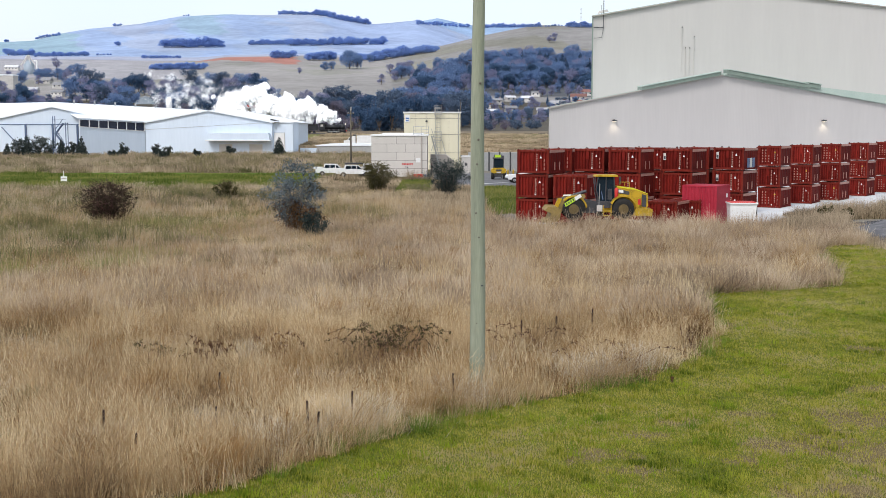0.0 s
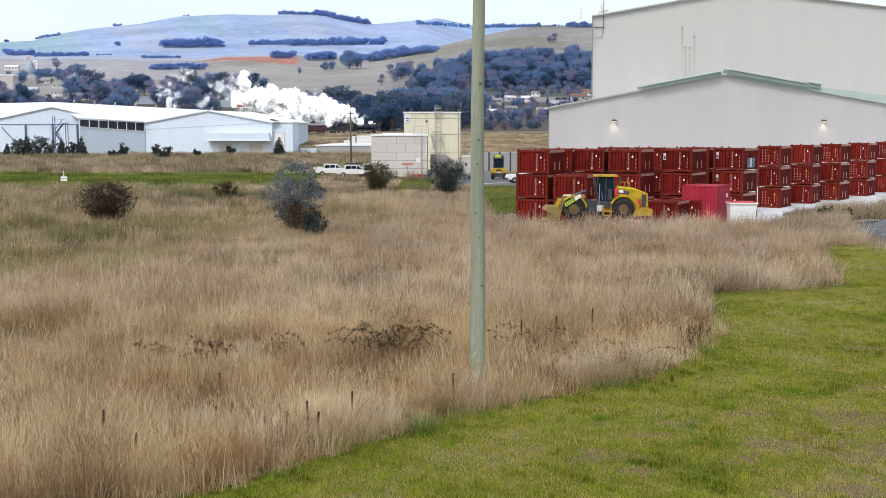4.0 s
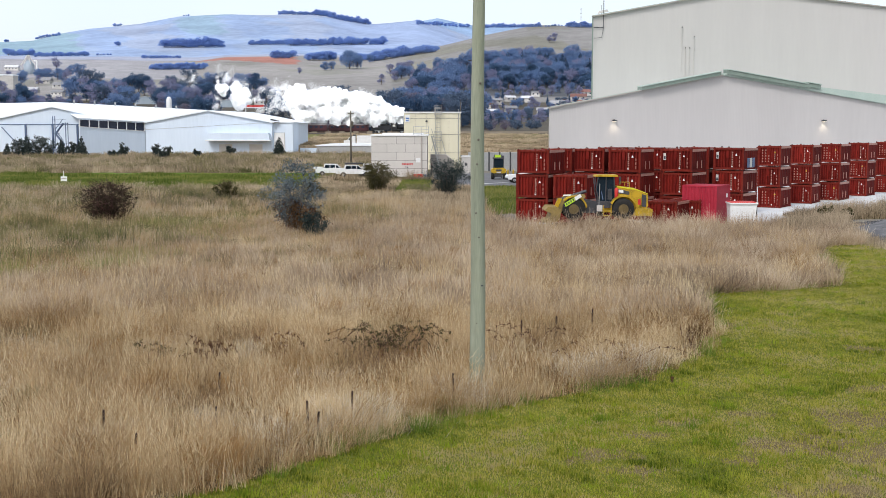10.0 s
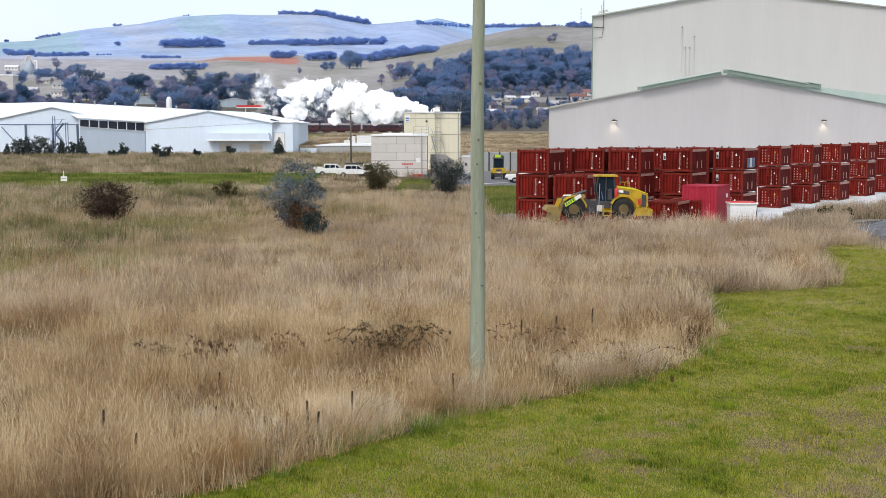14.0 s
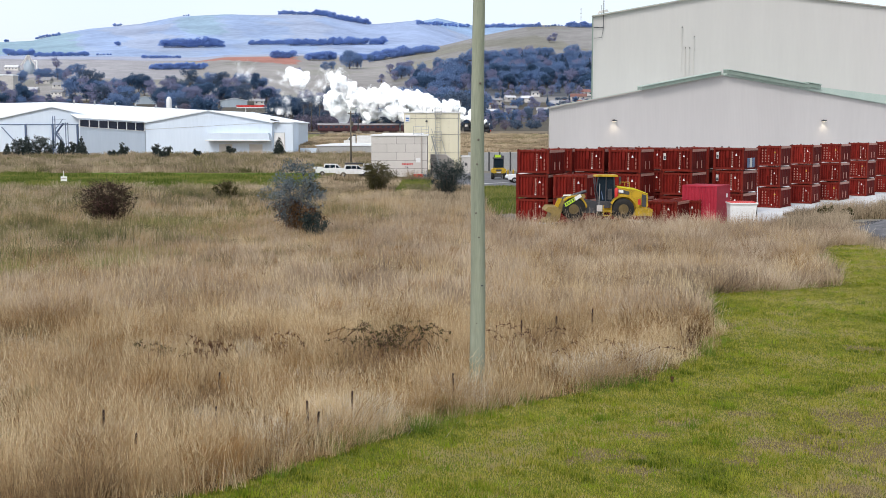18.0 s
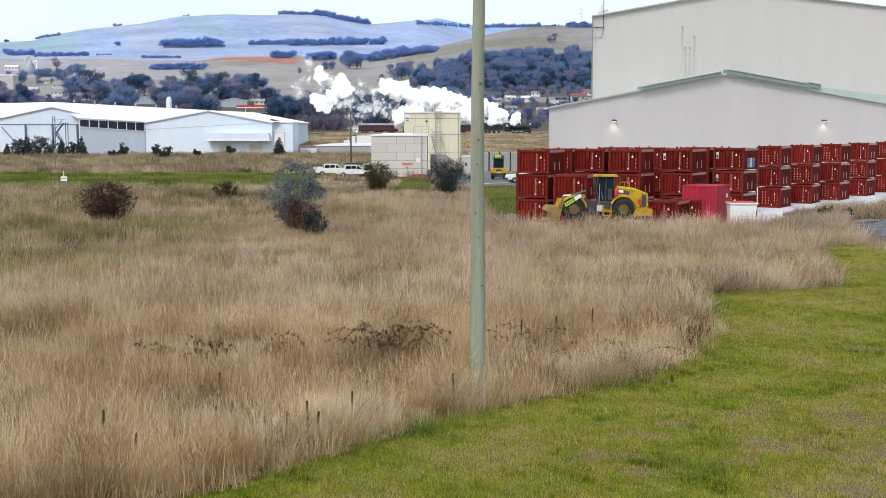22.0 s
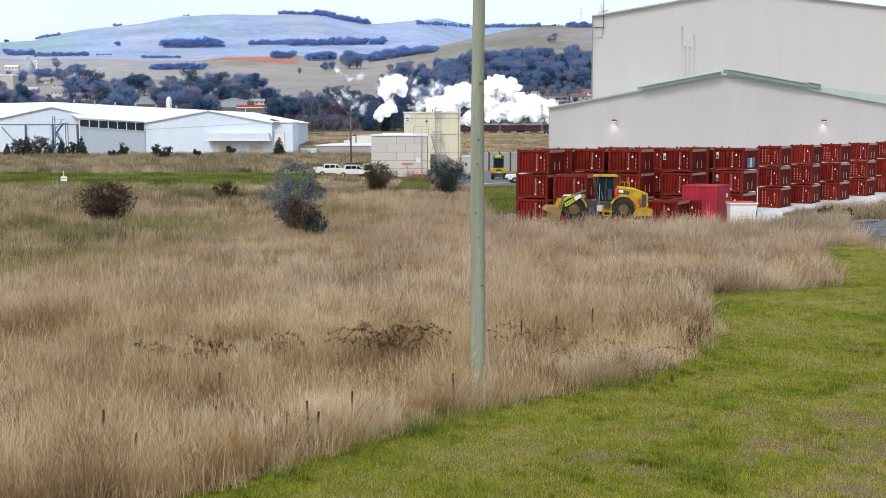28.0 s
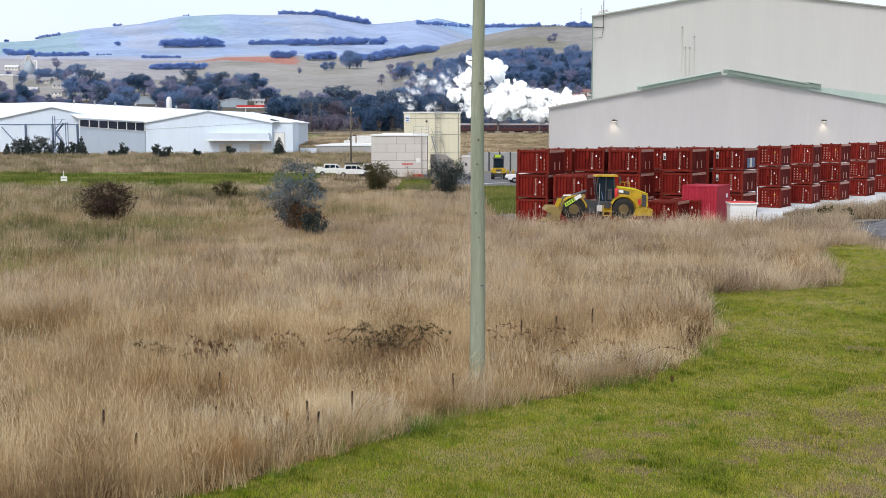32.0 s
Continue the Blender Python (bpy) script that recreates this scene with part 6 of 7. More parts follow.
    h = (0.75 + 0.8 * (0.5 + 0.5 * wave(x, y, 0.9, 6))) * (0.5 + 0.7 * RNG.random(len(x)))
    stand("dry_grass", x, y, h, 0.014 + 0.01 * RNG.random(len(x)), RNG.random(len(x)), M_STRAW_FAR, "tall dry grass beside the gravel", 0.3, 1)
    x = RNG.uniform(28.5, 48, 30000)
    y = 97.5 + (x - 31) * 0.3 + RNG.uniform(0, 5.0, len(x))
    h = (0.55 + 1.15 * np.clip(wave(x, y, 0.7, 5) + 0.2, 0, 1)) * (0.5 + 0.7 * RNG.random(len(x)))
    stand("dry_grass", x, y, h, 0.014 + 0.01 * RNG.random(len(x)), RNG.random(len(x)), M_STRAW_FAR, "dry grass along the edge of the concrete", 0.3, 1)
    # the paddock between the yard and the railway
    x, y, t, f, bend = tufted(130000, 40, 325, 466, 0.9, 1.0, 0.15)
    ok = (x > -44) & (wave(x * 0.2, y, 0.16, 51) + t > 0.15)
    x, y, t, f = x[ok], y[ok], t[ok], f[ok]
    stand("paddock_grass", x, y, (0.25 + 0.4 * RNG.random(len(x))) * f, 0.05 + 0.06 * RNG.random(len(x)), np.clip(0.7 * t + 0.4 * RNG.random(len(x)) - 0.05, 0, 1), M_STRAW_FAR, "rough brown paddock grass before the railway", 0.3, 1)
    # green strip across the field
    x = RNG.uniform(-95, -17, 95000)
    y = RNG.uniform(145, 192, len(x))
    ok = (y > 149 + 4 * wave(x, y, 0.12, 21)) & (y < 188 + 4 * wave(x, y, 0.09, 22))
    x, y = x[ok], y[ok]
    h = 0.12 + 0.5 * (wave(x, y, 0.3, 8) + 0.4 * wave(x, y, 0.9, 28) > 0.45) * RNG.random(len(x)) + 0.1 * RNG.random(len(x))
    stand("green_grass", x, y, h, 0.05 + 0.04 * RNG.random(len(x)), RNG.random(len(x)), M_GREENSTRIP, "bright short green grass strip", 0.5, 1)
    x = RNG.uniform(-5.5, 12, 40000)
    y = RNG.uniform(104, 166, len(x))
    ok = ((y < 150) & (x > 3.6)) | ((x < -1.5) & (y > 138))
    x, y = x[ok], y[ok]
    stand("green_grass", x, y, 0.15 + 0.25 * RNG.random(len(x)), 0.03 + 0.03 * RNG.random(len(x)), RNG.random(len(x)), M_GREENSTRIP, "bright green grass beside the road", 0.5, 1)
    # green tussocks among the straw and along the lawn's edge
    yy = RNG.uniform(25, 78, 46000)
    xx = lawn_edge(yy) + RNG.normal(-0.1, 0.28, len(yy))
    keep = wave(xx, yy, 2.1, 9) + 0.5 * wave(xx, yy, 5.3, 19) + RNG.normal(0, 0.2, len(xx)) > 0.75
    stand("green_tussock", xx[keep], yy[keep], 0.14 + 0.32 * RNG.random(keep.sum()), 0.006 + yy[keep] * 0.0001, RNG.random(keep.sum()), M_GREEN, "fresh green tussock along the mown edge", 0.45, 1)
    x, y, t, f, bend = tufted(140000, 90, 58, 128, 0.33, 1.0, 0.38)
    ok = (wave(x, y, 0.10, 11) + 0.4 * (t - 0.5) > 0.1) & (x < -5 - np.clip(80 - y, 0, 20) * 1.3 + 3 * wave(x, y, 0.4, 3)) & in_field(x, y)
    stand("green_tussock", x[ok], y[ok], (0.75 + 0.55 * RNG.random(ok.sum())) * f[ok], 0.016 + 0.014 * RNG.random(ok.sum()), np.clip(0.5 * t[ok] + 0.5 * RNG.random(ok.sum()), 0, 1), M_OLIVEGRASS, "olive-green tussock in the dry grass", 0.3, 1)
    # tall clumps, green, olive and pale, that break the field up
    for mat, name, label, n, box, tall, wide in (
            (M_GREENMID, "green_clump", "tall green grass clumps in the dry field", 240, (-38, -4, 60, 112), 1.2, 0.016),
            (M_OLIVEGRASS, "olive_clump", "olive and brown rush clumps in the dry field", 850, (-46, -2, 58, 125), 1.3, 0.016),
            (M_STRAW, "straw_clump", "pale straw clumps standing above the field", 800, (-44, 24, 44, 112), 1.5, 0.012),
            (M_STRAW, "straw_clump", "pale straw clumps standing above the field", 150, (-11, 8, 26, 46), 1.2, 0.007),
            (M_OLIVEGRASS, "scrub_clump", "dark scrubby clumps on the far field", 850, (-125, -13, 120, 300), 1.4, 0.04),
            (M_STRAW_FAR, "straw_tussock", "pale brown tussocks on the far field", 700, (-125, -13, 100, 300), 1.5, 0.045)):
        cx, cy = RNG.uniform(box[0], box[1], n), RNG.uniform(box[2], box[3], n)
        if name in ("green_clump", "olive_clump"):
            ok = rushy(cx, cy)
            cx, cy = cx[ok], cy[ok]
        per = 150 if box[3] < 200 else 90
        k = np.repeat(np.arange(len(cx)), per)
        size = RNG.uniform(0.25, 0.8, len(cx))[k] * (1.0 if box[3] < 200 else 1.8) * (0.45 if box[3] < 50 else 1)
        q = RNG.normal(0, 1, (len(k), 2)) * size[:, None]
        x, y = cx[k] + q[:, 0] * 1.4, cy[k] + q[:, 1]
        ok = in_field(x + 0.4, y) & ~((y > 140) & (y < 193)) & ~((x > 4) & (y > 88)) & ~((y > 290) & (x < -76))
        h = tall * RNG.uniform(0.7, 1.15, len(cx))[k] * (0.45 + 0.6 * RNG.random(len(k)))
        tone = np.clip(0.45 * RNG.random(len(cx))[k] + 0.55 * RNG.random(len(k)), 0, 1)
        stand(name, x[ok], y[ok], h[ok], wide * (0.6 + 0.7 * RNG.random(ok.sum())), tone[ok], mat, label, 0.24, 1, bend=(q / (size[:, None] + 0.01) * 0.32)[ok])
    # domed tussocks, pale on top and dark between, over the rough middle of the field
    for mat, name, label, n, box, tall, wide in (
            (M_STRAW, "domed_tussock", "pale domed tussocks in the rough field", 620, (-0.385, -0.02, 62, 132), 0.85, 0.018),
            (M_STRAW_FAR, "domed_tussock", "brown domed tussocks in the rough field", 420, (-0.385, 0.02, 66, 145), 0.95, 0.022),
            (M_OLIVEGRASS, "dark_tussock", "dark olive tussocks in the rough field", 420, (-0.385, -0.06, 62, 140), 0.75, 0.018)):
        cy = RNG.uniform(box[2], box[3], n)
        cx = RNG.uniform(box[0], box[1], n) * cy
        k = np.repeat(np.arange(n), 110)
        size = RNG.uniform(0.18, 0.5, n)[k]
        q = RNG.normal(0, 1, (len(k), 2))
        x, y = cx[k] + q[:, 0] * size * 1.25, cy[k] + q[:, 1] * size
        ok = in_field(x + 0.4, y) & (x < 3)
        h = tall * RNG.uniform(0.7, 1.3, n)[k] * (0.6 + 0.5 * RNG.random(len(k)))
        stand(name, x[ok], y[ok], h[ok], wide * (0.6 + 0.7 * RNG.random(ok.sum())), np.clip(0.35 * RNG.random(n)[k] + 0.5 * RNG.random(len(k)) + 0.15, 0, 1)[ok], mat, label, 0.2, 2, bend=(q * 0.42)[ok])
    # a few patches that stand out near the mown edge: bleached, rusty and fresh green
    for mat, name, label, spots in (
            (M_BLEACHED, "bleached_grass", "bleached pale grass patch at the mown edge", ((-2.5, 30.0, 0.45), (-2.0, 30.8, 0.35), (5.0, 36.9, 0.3), (6.2, 38.2, 0.3), (4.0, 36.2, 0.3), (-4.2, 28.2, 0.3), (0.6, 33.2, 0.4))),
            (M_RUSTGRASS, "rusty_patch", "rust-brown grass patch in the straw", ((-7.4, 32.8, 0.5), (-8.6, 29.5, 0.4), (-9.6, 31.5, 0.35), (-0.6, 36.8, 0.5), (1.2, 37.6, 0.5), (-5.2, 34.5, 0.4), (2.9, 39.5, 0.45))),
            (M_GREEN, "fresh_green_patch", "fresh green grass patch at the mown edge", ((-0.8, 30.4, 0.4), (-0.3, 30.9, 0.35), (0.6, 31.8, 0.3), (4.4, 34.9, 0.4), (5.2, 35.6, 0.3), (-6.4, 29.4, 0.35), (12.6, 55.6, 0.5), (14.5, 56.4, 0.6), (17, 57.2, 0.6), (-2.0, 29.2, 0.3)))):
        c = np.array(spots)
        k = np.repeat(np.arange(len(c)), 420)
        q = RNG.normal(0, 1, (len(k), 2)) * c[k, 2:]
        x, y = c[k, 0] + q[:, 0] * 1.3, c[k, 1] + q[:, 1]
        tall = 0.3 if mat is M_GREEN else 0.85
        stand(name, x, y, tall * (0.5 + 0.7 * RNG.random(len(k))), 0.004 + 0.004 * RNG.random(len(k)), RNG.random(len(k)), mat, label, 0.35, 2, bend=q / (c[k, 2:] + 0.01) * 0.2)
    # patches of other growth all over the near straw
    for mat, name, label, n, tall, wide in (
            (M_BLEACHED, "bleached_grass", "bleached pale grass among the straw", 70, 0.8, 0.0045),
            (M_RUSTGRASS, "rusty_patch", "rust-brown leaning grass among the straw", 85, 0.95, 0.006),
            (M_OLIVEGRASS, "olive_patch", "olive-green low growth between the straw tufts", 75, 0.6, 0.006)):
        cy = RNG.uniform(25.5, 56, n)
        cx = RNG.uniform(-0.39, 0.16, n) * cy
        k = np.repeat(np.arange(n), 420)
        size = RNG.uniform(0.12, 0.5, n)[k] * (0.6 + cy[k] / 70)
        q = RNG.normal(0, 1, (len(k), 2)) * size[:, None]
        x, y = cx[k] + q[:, 0] * 1.3, cy[k] + q[:, 1]
        ok = in_field(x + 0.4, y)
        way = RNG.normal(0, 0.4, (n, 2))[k] + q * 0.5
        stand(name, x[ok], y[ok], (tall * RNG.uniform(0.6, 1.1, n)[k] * (0.5 + 0.6 * RNG.random(len(k))))[ok], wide * (0.6 + 0.7 * RNG.random(ok.sum())), np.clip(0.4 * RNG.random(n)[k] + 0.6 * RNG.random(len(k)), 0, 1)[ok], mat, label, 0.22, 2, bend=way[ok])
    # green hearts of the damp ground
    c = np.array([(-17.4, 67.0, 0.9), (-20.9, 86.4, 1.3), (-16.3, 75.8, 0.8), (-16.8, 81.8, 1.0), (-27.9, 77.7, 1.0), (-22.2, 60.9, 0.9), (-22.9, 66.1, 0.9), (-20.1, 88.9, 1.2), (-17.0, 62.1, 0.6), (-23.0, 74.0, 0.7), (-18.3, 84.0, 1.0), (-25.5, 63.0, 0.8)])
    k = np.repeat(np.arange(len(c)), 800)
    q = RNG.normal(0, 1, (len(k), 2)) * c[k, 2:]
    stand("green_clump", c[k, 0] + q[:, 0] * 1.5, c[k, 1] + q[:, 1] * 1.2, 1.05 * (0.5 + 0.7 * RNG.random(len(k))), 0.014 + 0.012 * RNG.random(len(k)), 0.3 + 0.6 * RNG.random(len(k)), M_GREENMID, "lush green grass clumps in the dry field", 0.2, 1, bend=q / c[k, 2:] * 0.15)
    # fringe of the gravel
    t = RNG.random(9000)
    x = np.interp(t, [0, 0.35, 0.75, 1], [33, 27.6, 29.3, 31.4]) + RNG.normal(0.1, 0.45, len(t))
    y = np.interp(t, [0, 0.35, 0.75, 1], [71, 75.8, 87, 94]) + RNG.normal(0, 0.6, len(t))
    stand("verge_grass", x, y, 0.08 + 0.4 * RNG.random(len(t)) ** 2, 0.014 + 0.01 * RNG.random(len(t)), RNG.random(len(t)), M_STRAW_FAR, "ragged grass fringe along the gravel", 0.5, 1)
    # loose chips on the gravel
    x, y = RNG.uniform(27.5, 48, 60000), RNG.uniform(71.5, 100, 60000)
    ok = (x > np.interp(y, [71, 75.8, 87, 94, 98.2], [33, 27.8, 29.5, 31.6, 36])) & (y > 71 + (x - 33) * 0.33) & (y < 98 + (x - 36) * 0.32)
    x, y = x[ok], y[ok]
    stand("gravel_chips", x, y, 0.07 + 0.06 * RNG.random(len(x)), 0.04 + 0.05 * RNG.random(len(x)), RNG.random(len(x)), M_CHIPS, "loose grey gravel chips on the track", 0.7, 1, "gravel")
    # the lawn
    n = 800000
    x, y = scatter(n, 22.8, 82, 0.42, 1.5)
    bald = worn(x, y)
    ok = (x > lawn_edge(y) - 0.2) & ~((x > 27) & (y > 79)) & ~((bald > 0.4) & (RNG.random(n) < 0.6 * bald))
    x, y = x[ok], y[ok]
    rough = np.clip(wave(x, y, 2.3, 13) + 0.6 * wave(x, y, 5.1, 14), 0, 1)
    h = (0.05 + 0.09 * rough) * (0.5 + 0.9 * RNG.random(len(x)))
    stand("lawn", x, y, h, 0.0058 * y ** 0.33 * (0.6 + 0.8 * RNG.random(len(x))), np.clip(0.8 * RNG.random(len(x)) + 0.24 + 0.13 * np.clip((y - 38) / 25, 0, 1) - 0.18 * rough + 0.2 * wave(x, y, 0.8, 16) + 0.2 * wave(x, y, 3.1, 17) + 0.16 * wave(x, y, 7.7, 27) + 0.35 * worn(x, y), 0, 1), M_LAWN, "short mown green lawn with yellow and bare patches", 0.6, 1)
    x, y = scatter(150000, 22.8, 45, 0.42, 1.5)
    bald = worn(x, y)
    ok = (x > lawn_edge(y) + 0.3) & (bald + 0.3 * RNG.random(len(x)) > 0.5)
    x, y = x[ok], y[ok]
    stand("worn_grass", x, y, 0.03 + 0.06 * RNG.random(len(x)), 0.007 + 0.009 * RNG.random(len(x)), RNG.random(len(x)), M_WORN, "dead grey-brown grass in the worn lawn", 0.9, 1)
    x, y, t, f, bend = tufted(130000, 45, 22.8, 75, 0.13, 1.5, 0.42)
    ok = (x > lawn_edge(y) + 0.1) & ~((x > 27) & (y > 79)) & (worn(x, y) < 0.5) & (wave(x, y, 0.6, 41) + t > 0.35)
    stand("lawn_tuft", x[ok], y[ok], (0.09 + 0.12 * RNG.random(ok.sum())) * f[ok], 0.006 + 0.006 * RNG.random(ok.sum()), np.clip(0.7 * t[ok] + 0.3 * RNG.random(ok.sum()), 0, 1), M_LAWNTUFT, "lush green tufts in the mown lawn", 0.4, 1, bend=bend[ok])


M_WORN = blade_material("worn_blades", [(0.1, (0.13, 0.095, 0.045)), (0.45, (0.27, 0.21, 0.11)), (0.9, (0.44, 0.365, 0.24))], (0.36, 0.30, 0.17), 0.3, 0.9)
M_LAWNTUFT = blade_material("lawn_tuft_blades", [(0.1, (0.06, 0.12, 0.010)), (0.4, (0.13, 0.21, 0.014)), (0.7, (0.235, 0.31, 0.02)), (0.95, (0.37, 0.36, 0.05))], (0.34, 0.38, 0.05), 0.25, 0.5)
M_CHIPS = blade_material("gravel_chips", [(0.1, (0.03, 0.03, 0.034)), (0.5, (0.11, 0.11, 0.122)), (0.9, (0.30, 0.30, 0.32))], (0.16, 0.16, 0.175), 0.3, 0.6, 0)
M_GREENSTRIP = blade_material("green_strip_blades", [(0.2, (0.055, 0.09, 0.015)), (0.5, (0.135, 0.175, 0.032)), (0.8, (0.27, 0.25, 0.08))], (0.22, 0.23, 0.065), 0.3, 0.1)
M_BLEACHED = blade_material("bleached_blades", [(0.1, (0.22, 0.17, 0.12)), (0.4, (0.55, 0.46, 0.35)), (0.9, (0.86, 0.80, 0.68))], (0.78, 0.70, 0.58), 0.3, 0.3)
M_GREENMID = blade_material("green_clump_blades", [(0.1, (0.04, 0.07, 0.014)), (0.45, (0.13, 0.19, 0.035)), (0.7, (0.25, 0.27, 0.07)), (0.95, (0.38, 0.32, 0.15))], (0.28, 0.26, 0.12), 0.3, 0.2)
M_RUSTGRASS = blade_material("rusty_grass_blades", [(0.1, (0.07, 0.035, 0.012)), (0.45, (0.26, 0.135, 0.045)), (0.8, (0.42, 0.25, 0.10))], (0.42, 0.26, 0.12), 0.3, 0.3)
M_OLIVEGRASS = blade_material("olive_tussock_blades", [(0.1, (0.028, 0.034, 0.014)), (0.45, (0.105, 0.115, 0.042)), (0.7, (0.205, 0.185, 0.075)), (0.95, (0.36, 0.29, 0.14))], (0.3, 0.26, 0.14), 0.3, 0.2)
grass()


# ---- the town ----
M_STEELGREY = cladding("blue_grey_wall_sheet", (0.30, 0.36, 0.42), (0.38, 0.44, 0.50), 0.5)


def house(b, d, w, depth, h, turn, roof, two=False):
    x, y, z = bearing(b, d)
    t = thing("house", pose(x, y, z, 0, 0, turn), "small pale house with a pitched roof among trees", "house", "houses of the town")
    part("wall", Shape().box(-w / 2, 0, -1, w / 2, depth, h), M_HOUSE, t)
    g = w * 0.2
    part("roof", Shape().extrude([(-0.6, h - 0.1), (depth + 0.6, h - 0.1), (depth / 2, h + g)], -w / 2 - 0.5, w / 2 + 0.5, pose(0, 0, 0, 0, 0, 90)), roof, t)
    n = max(2, int(w // 4))
    for i in range(n):
        c = -w / 2 + w * (i + 0.5) / n
        q = part("window", Shape().box(c - 0.7, -0.05, h - 1.9, c + 0.7, -0.005, h - 0.6), M_WINDOW, t)
        part("window_frame", Shape().box(c - 0.8, -0.08, h - 2.02, c + 0.8, -0.05, h - 1.9), M_WHITE, q)
    part("chimney", Shape().box(w * 0.2, depth * 0.6, h, w * 0.2 + 0.8, depth * 0.6 + 0.8, h + g + 0.7), M_REDROOF, t)


def signal_red():
    m, n, l, b = shader("signal_lens")
    b.inputs["Base Color"].default_value = (0.6, 0.02, 0.04, 1)
    b.inputs["Emission Color"].default_value = (1.0, 0.04, 0.07, 1)
    b.inputs["Emission Strength"].default_value = 1.2
    return m


M_SIGNAL = signal_red()


def town():
    r = random.Random(33)
    for b, level, px in ((458, 187, 22), (905, 180, 22), (932, 182, 26), (880, 186, 20), (990, 192, 40), (1024, 178, 34), (1035, 190, 26), (960, 204, 24), (905, 200, 26), (870, 206, 18), (1010, 206, 24), (948, 172, 16), (20, 130, 34), (12, 152, 28), (74, 152, 36), (104, 160, 32), (98, 174, 30), (52, 168, 28), (132, 154, 22), (40, 182, 30), (160, 176, 20), (1045, 170, 30), (860, 192, 18), (150, 160, 26)):
        d = uphill(b, level)
        w = min(max(px * d / 2170 * 0.8, 8), 17)
        house(b, d, w, w * 0.6, r.uniform(3, 4.2) * (1 if w < 18 else 1.4), r.uniform(-25, 25), r.choice([M_TILE, M_TILE, M_TILE, M_REDROOF, M_TILE]))
    # red and white service station roof
    x, y, z = bearing(457, 800)
    t = thing("fuel_station", pose(x, y, z) @ Matrix.Scale(1.3, 4), "fuel station canopy with a red and white fascia", "canopy")
    part("canopy", Shape().box(-11, 0, 6.9, 9, 9, 7.4), M_WHITE, t)
    part("fascia", Shape().box(-11.1, -0.1, 7.4, 9.1, 9.1, 8.3), M_RED, t, "red fascia band")
    for px in (-7, 5):
        part("column", Shape().box(px, 1, -1, px + 0.5, 1.5, 6.9), M_WHITE, t)
    part("kiosk", Shape().box(-2, 4, -1, 8.5, 8, 6.0), M_HOUSE, t)
    part("kiosk_window", Shape().box(-1, 3.92, 2.5, 7.5, 3.995, 4.5), M_WINDOW, t)
    # steel sheds among the trees
    for b, level, px, high in ((413, 191, 46, 8.0), (256, 186, 34, 7.0)):
        d = uphill(b, level)
        x, y, z = bearing(b, d)
        w = px * d / 2170
        gable_shed("steel_shed", pose(x - w / 2, y, z, 0, 0, 12), w, 16, high * 0.72, high, M_STEELGREY, M_HAZEROOF, "blue-grey steel shed with a pale roof among trees", 0.5, 0.25)
    # feed mill
    x, y, z = bearing(52, uphill(52, 136))
    t = thing("feed_mill", pose(x, y, z) @ Matrix.Scale(0.8, 4), "pale grey feed mill with a conical top and chutes", "silo")
    part("bin", Shape().lathe([(8, -4), (8, 14), (1.5, 22), (0.3, 23)], 24), M_STEELGREY, t, "", True)
    part("tower", Shape().box(-2.5, -1.8, 21, 1.8, 1.8, 29), M_PANEL, t)
    for a in (-1, 1):
        part("chute", Shape().tube((a * 1.5, -2, 28), (a * 11, -4, 13), 0.7), M_PANEL, t)
        part("chute", Shape().tube((a * 1, -3, 28), (a * 5, -8, 15), 0.6), M_PANEL, t)
    part("duct", Shape().tube((14, -6, 8), (14, -6, 20), 1.2).tube((14, -6, 20), (9, -4, 20), 1.2), M_WHITE, t)
    x, y, z = bearing(12, 1250)
    t = thing("mill_building", pose(x, y, z), "white mill building above the trees", "building")
    part("wall", Shape().box(-12, 0, -2, 6, 14, 16), M_HOUSE, t)
    part("roof", Shape().box(-12.4, -0.4, 16, 6.4, 14.4, 17), M_HAZEROOF, t)
    x, y, z = bearing(298, 640)
    t = thing("white_silo", pose(x, y, z), "slim white silo behind the warehouses", "silo")
    part("shaft", Shape().lathe([(1.4, -1), (1.4, 15), (0.8, 16.3), (0.2, 16.6)], 16), M_WHITE, t, "", True)
    # street power poles
    for b, d, h in ((550, 585, 14), (537, 610, 13), (565, 620, 13), (727, 600, 11), (770, 640, 12), (815, 640, 14), (505, 600, 9), (668, 605, 12), (845, 660, 13), (905, 640, 10)):
        x, y, z = bearing(b, d)
        power_pole(pose(x, y, z, 0, 0, r.uniform(-30, 30)), h, 0.2, "tall timber street power pole by the railway", 2)
    # railway signal at danger
    x, y, z = bearing(519, 462)
    t = thing("railway_signal", pose(x, y, z), "railway signal post showing a red light", "signal")
    part("post", Shape().tube((0, 0, -0.5), (0, 0, 4.2), 0.09), M_GALV, t)
    part("head", Shape().box(-0.4, -0.2, 3.2, 0.4, 0.15, 5.0), M_DARKSTEEL, t)
    part("lens", Shape().tube((0, -0.35, 4.4), (0, -0.2, 4.4), 0.34, n=12), M_SIGNAL, t, "glowing red lens")
    # masts on the hill
    for b, d, h in ((1027, 1960, 30), (1063, 1960, 36)):
        x, y, z = bearing(b, d)
        t = thing("radio_mast", pose(x, y, z), "thin steel radio mast on the hill", "mast")
        part("mast", Shape().tube((0, 0, -1), (0, 0, h), 0.5, 0.3, 6), M_GALV, t)
        for q in (0.55, 0.75, 0.97):
            part("antenna", Shape().box(-1.1, -0.2, h * q, 1.1, 0.2, h * q + 1.2), M_GALV, t)
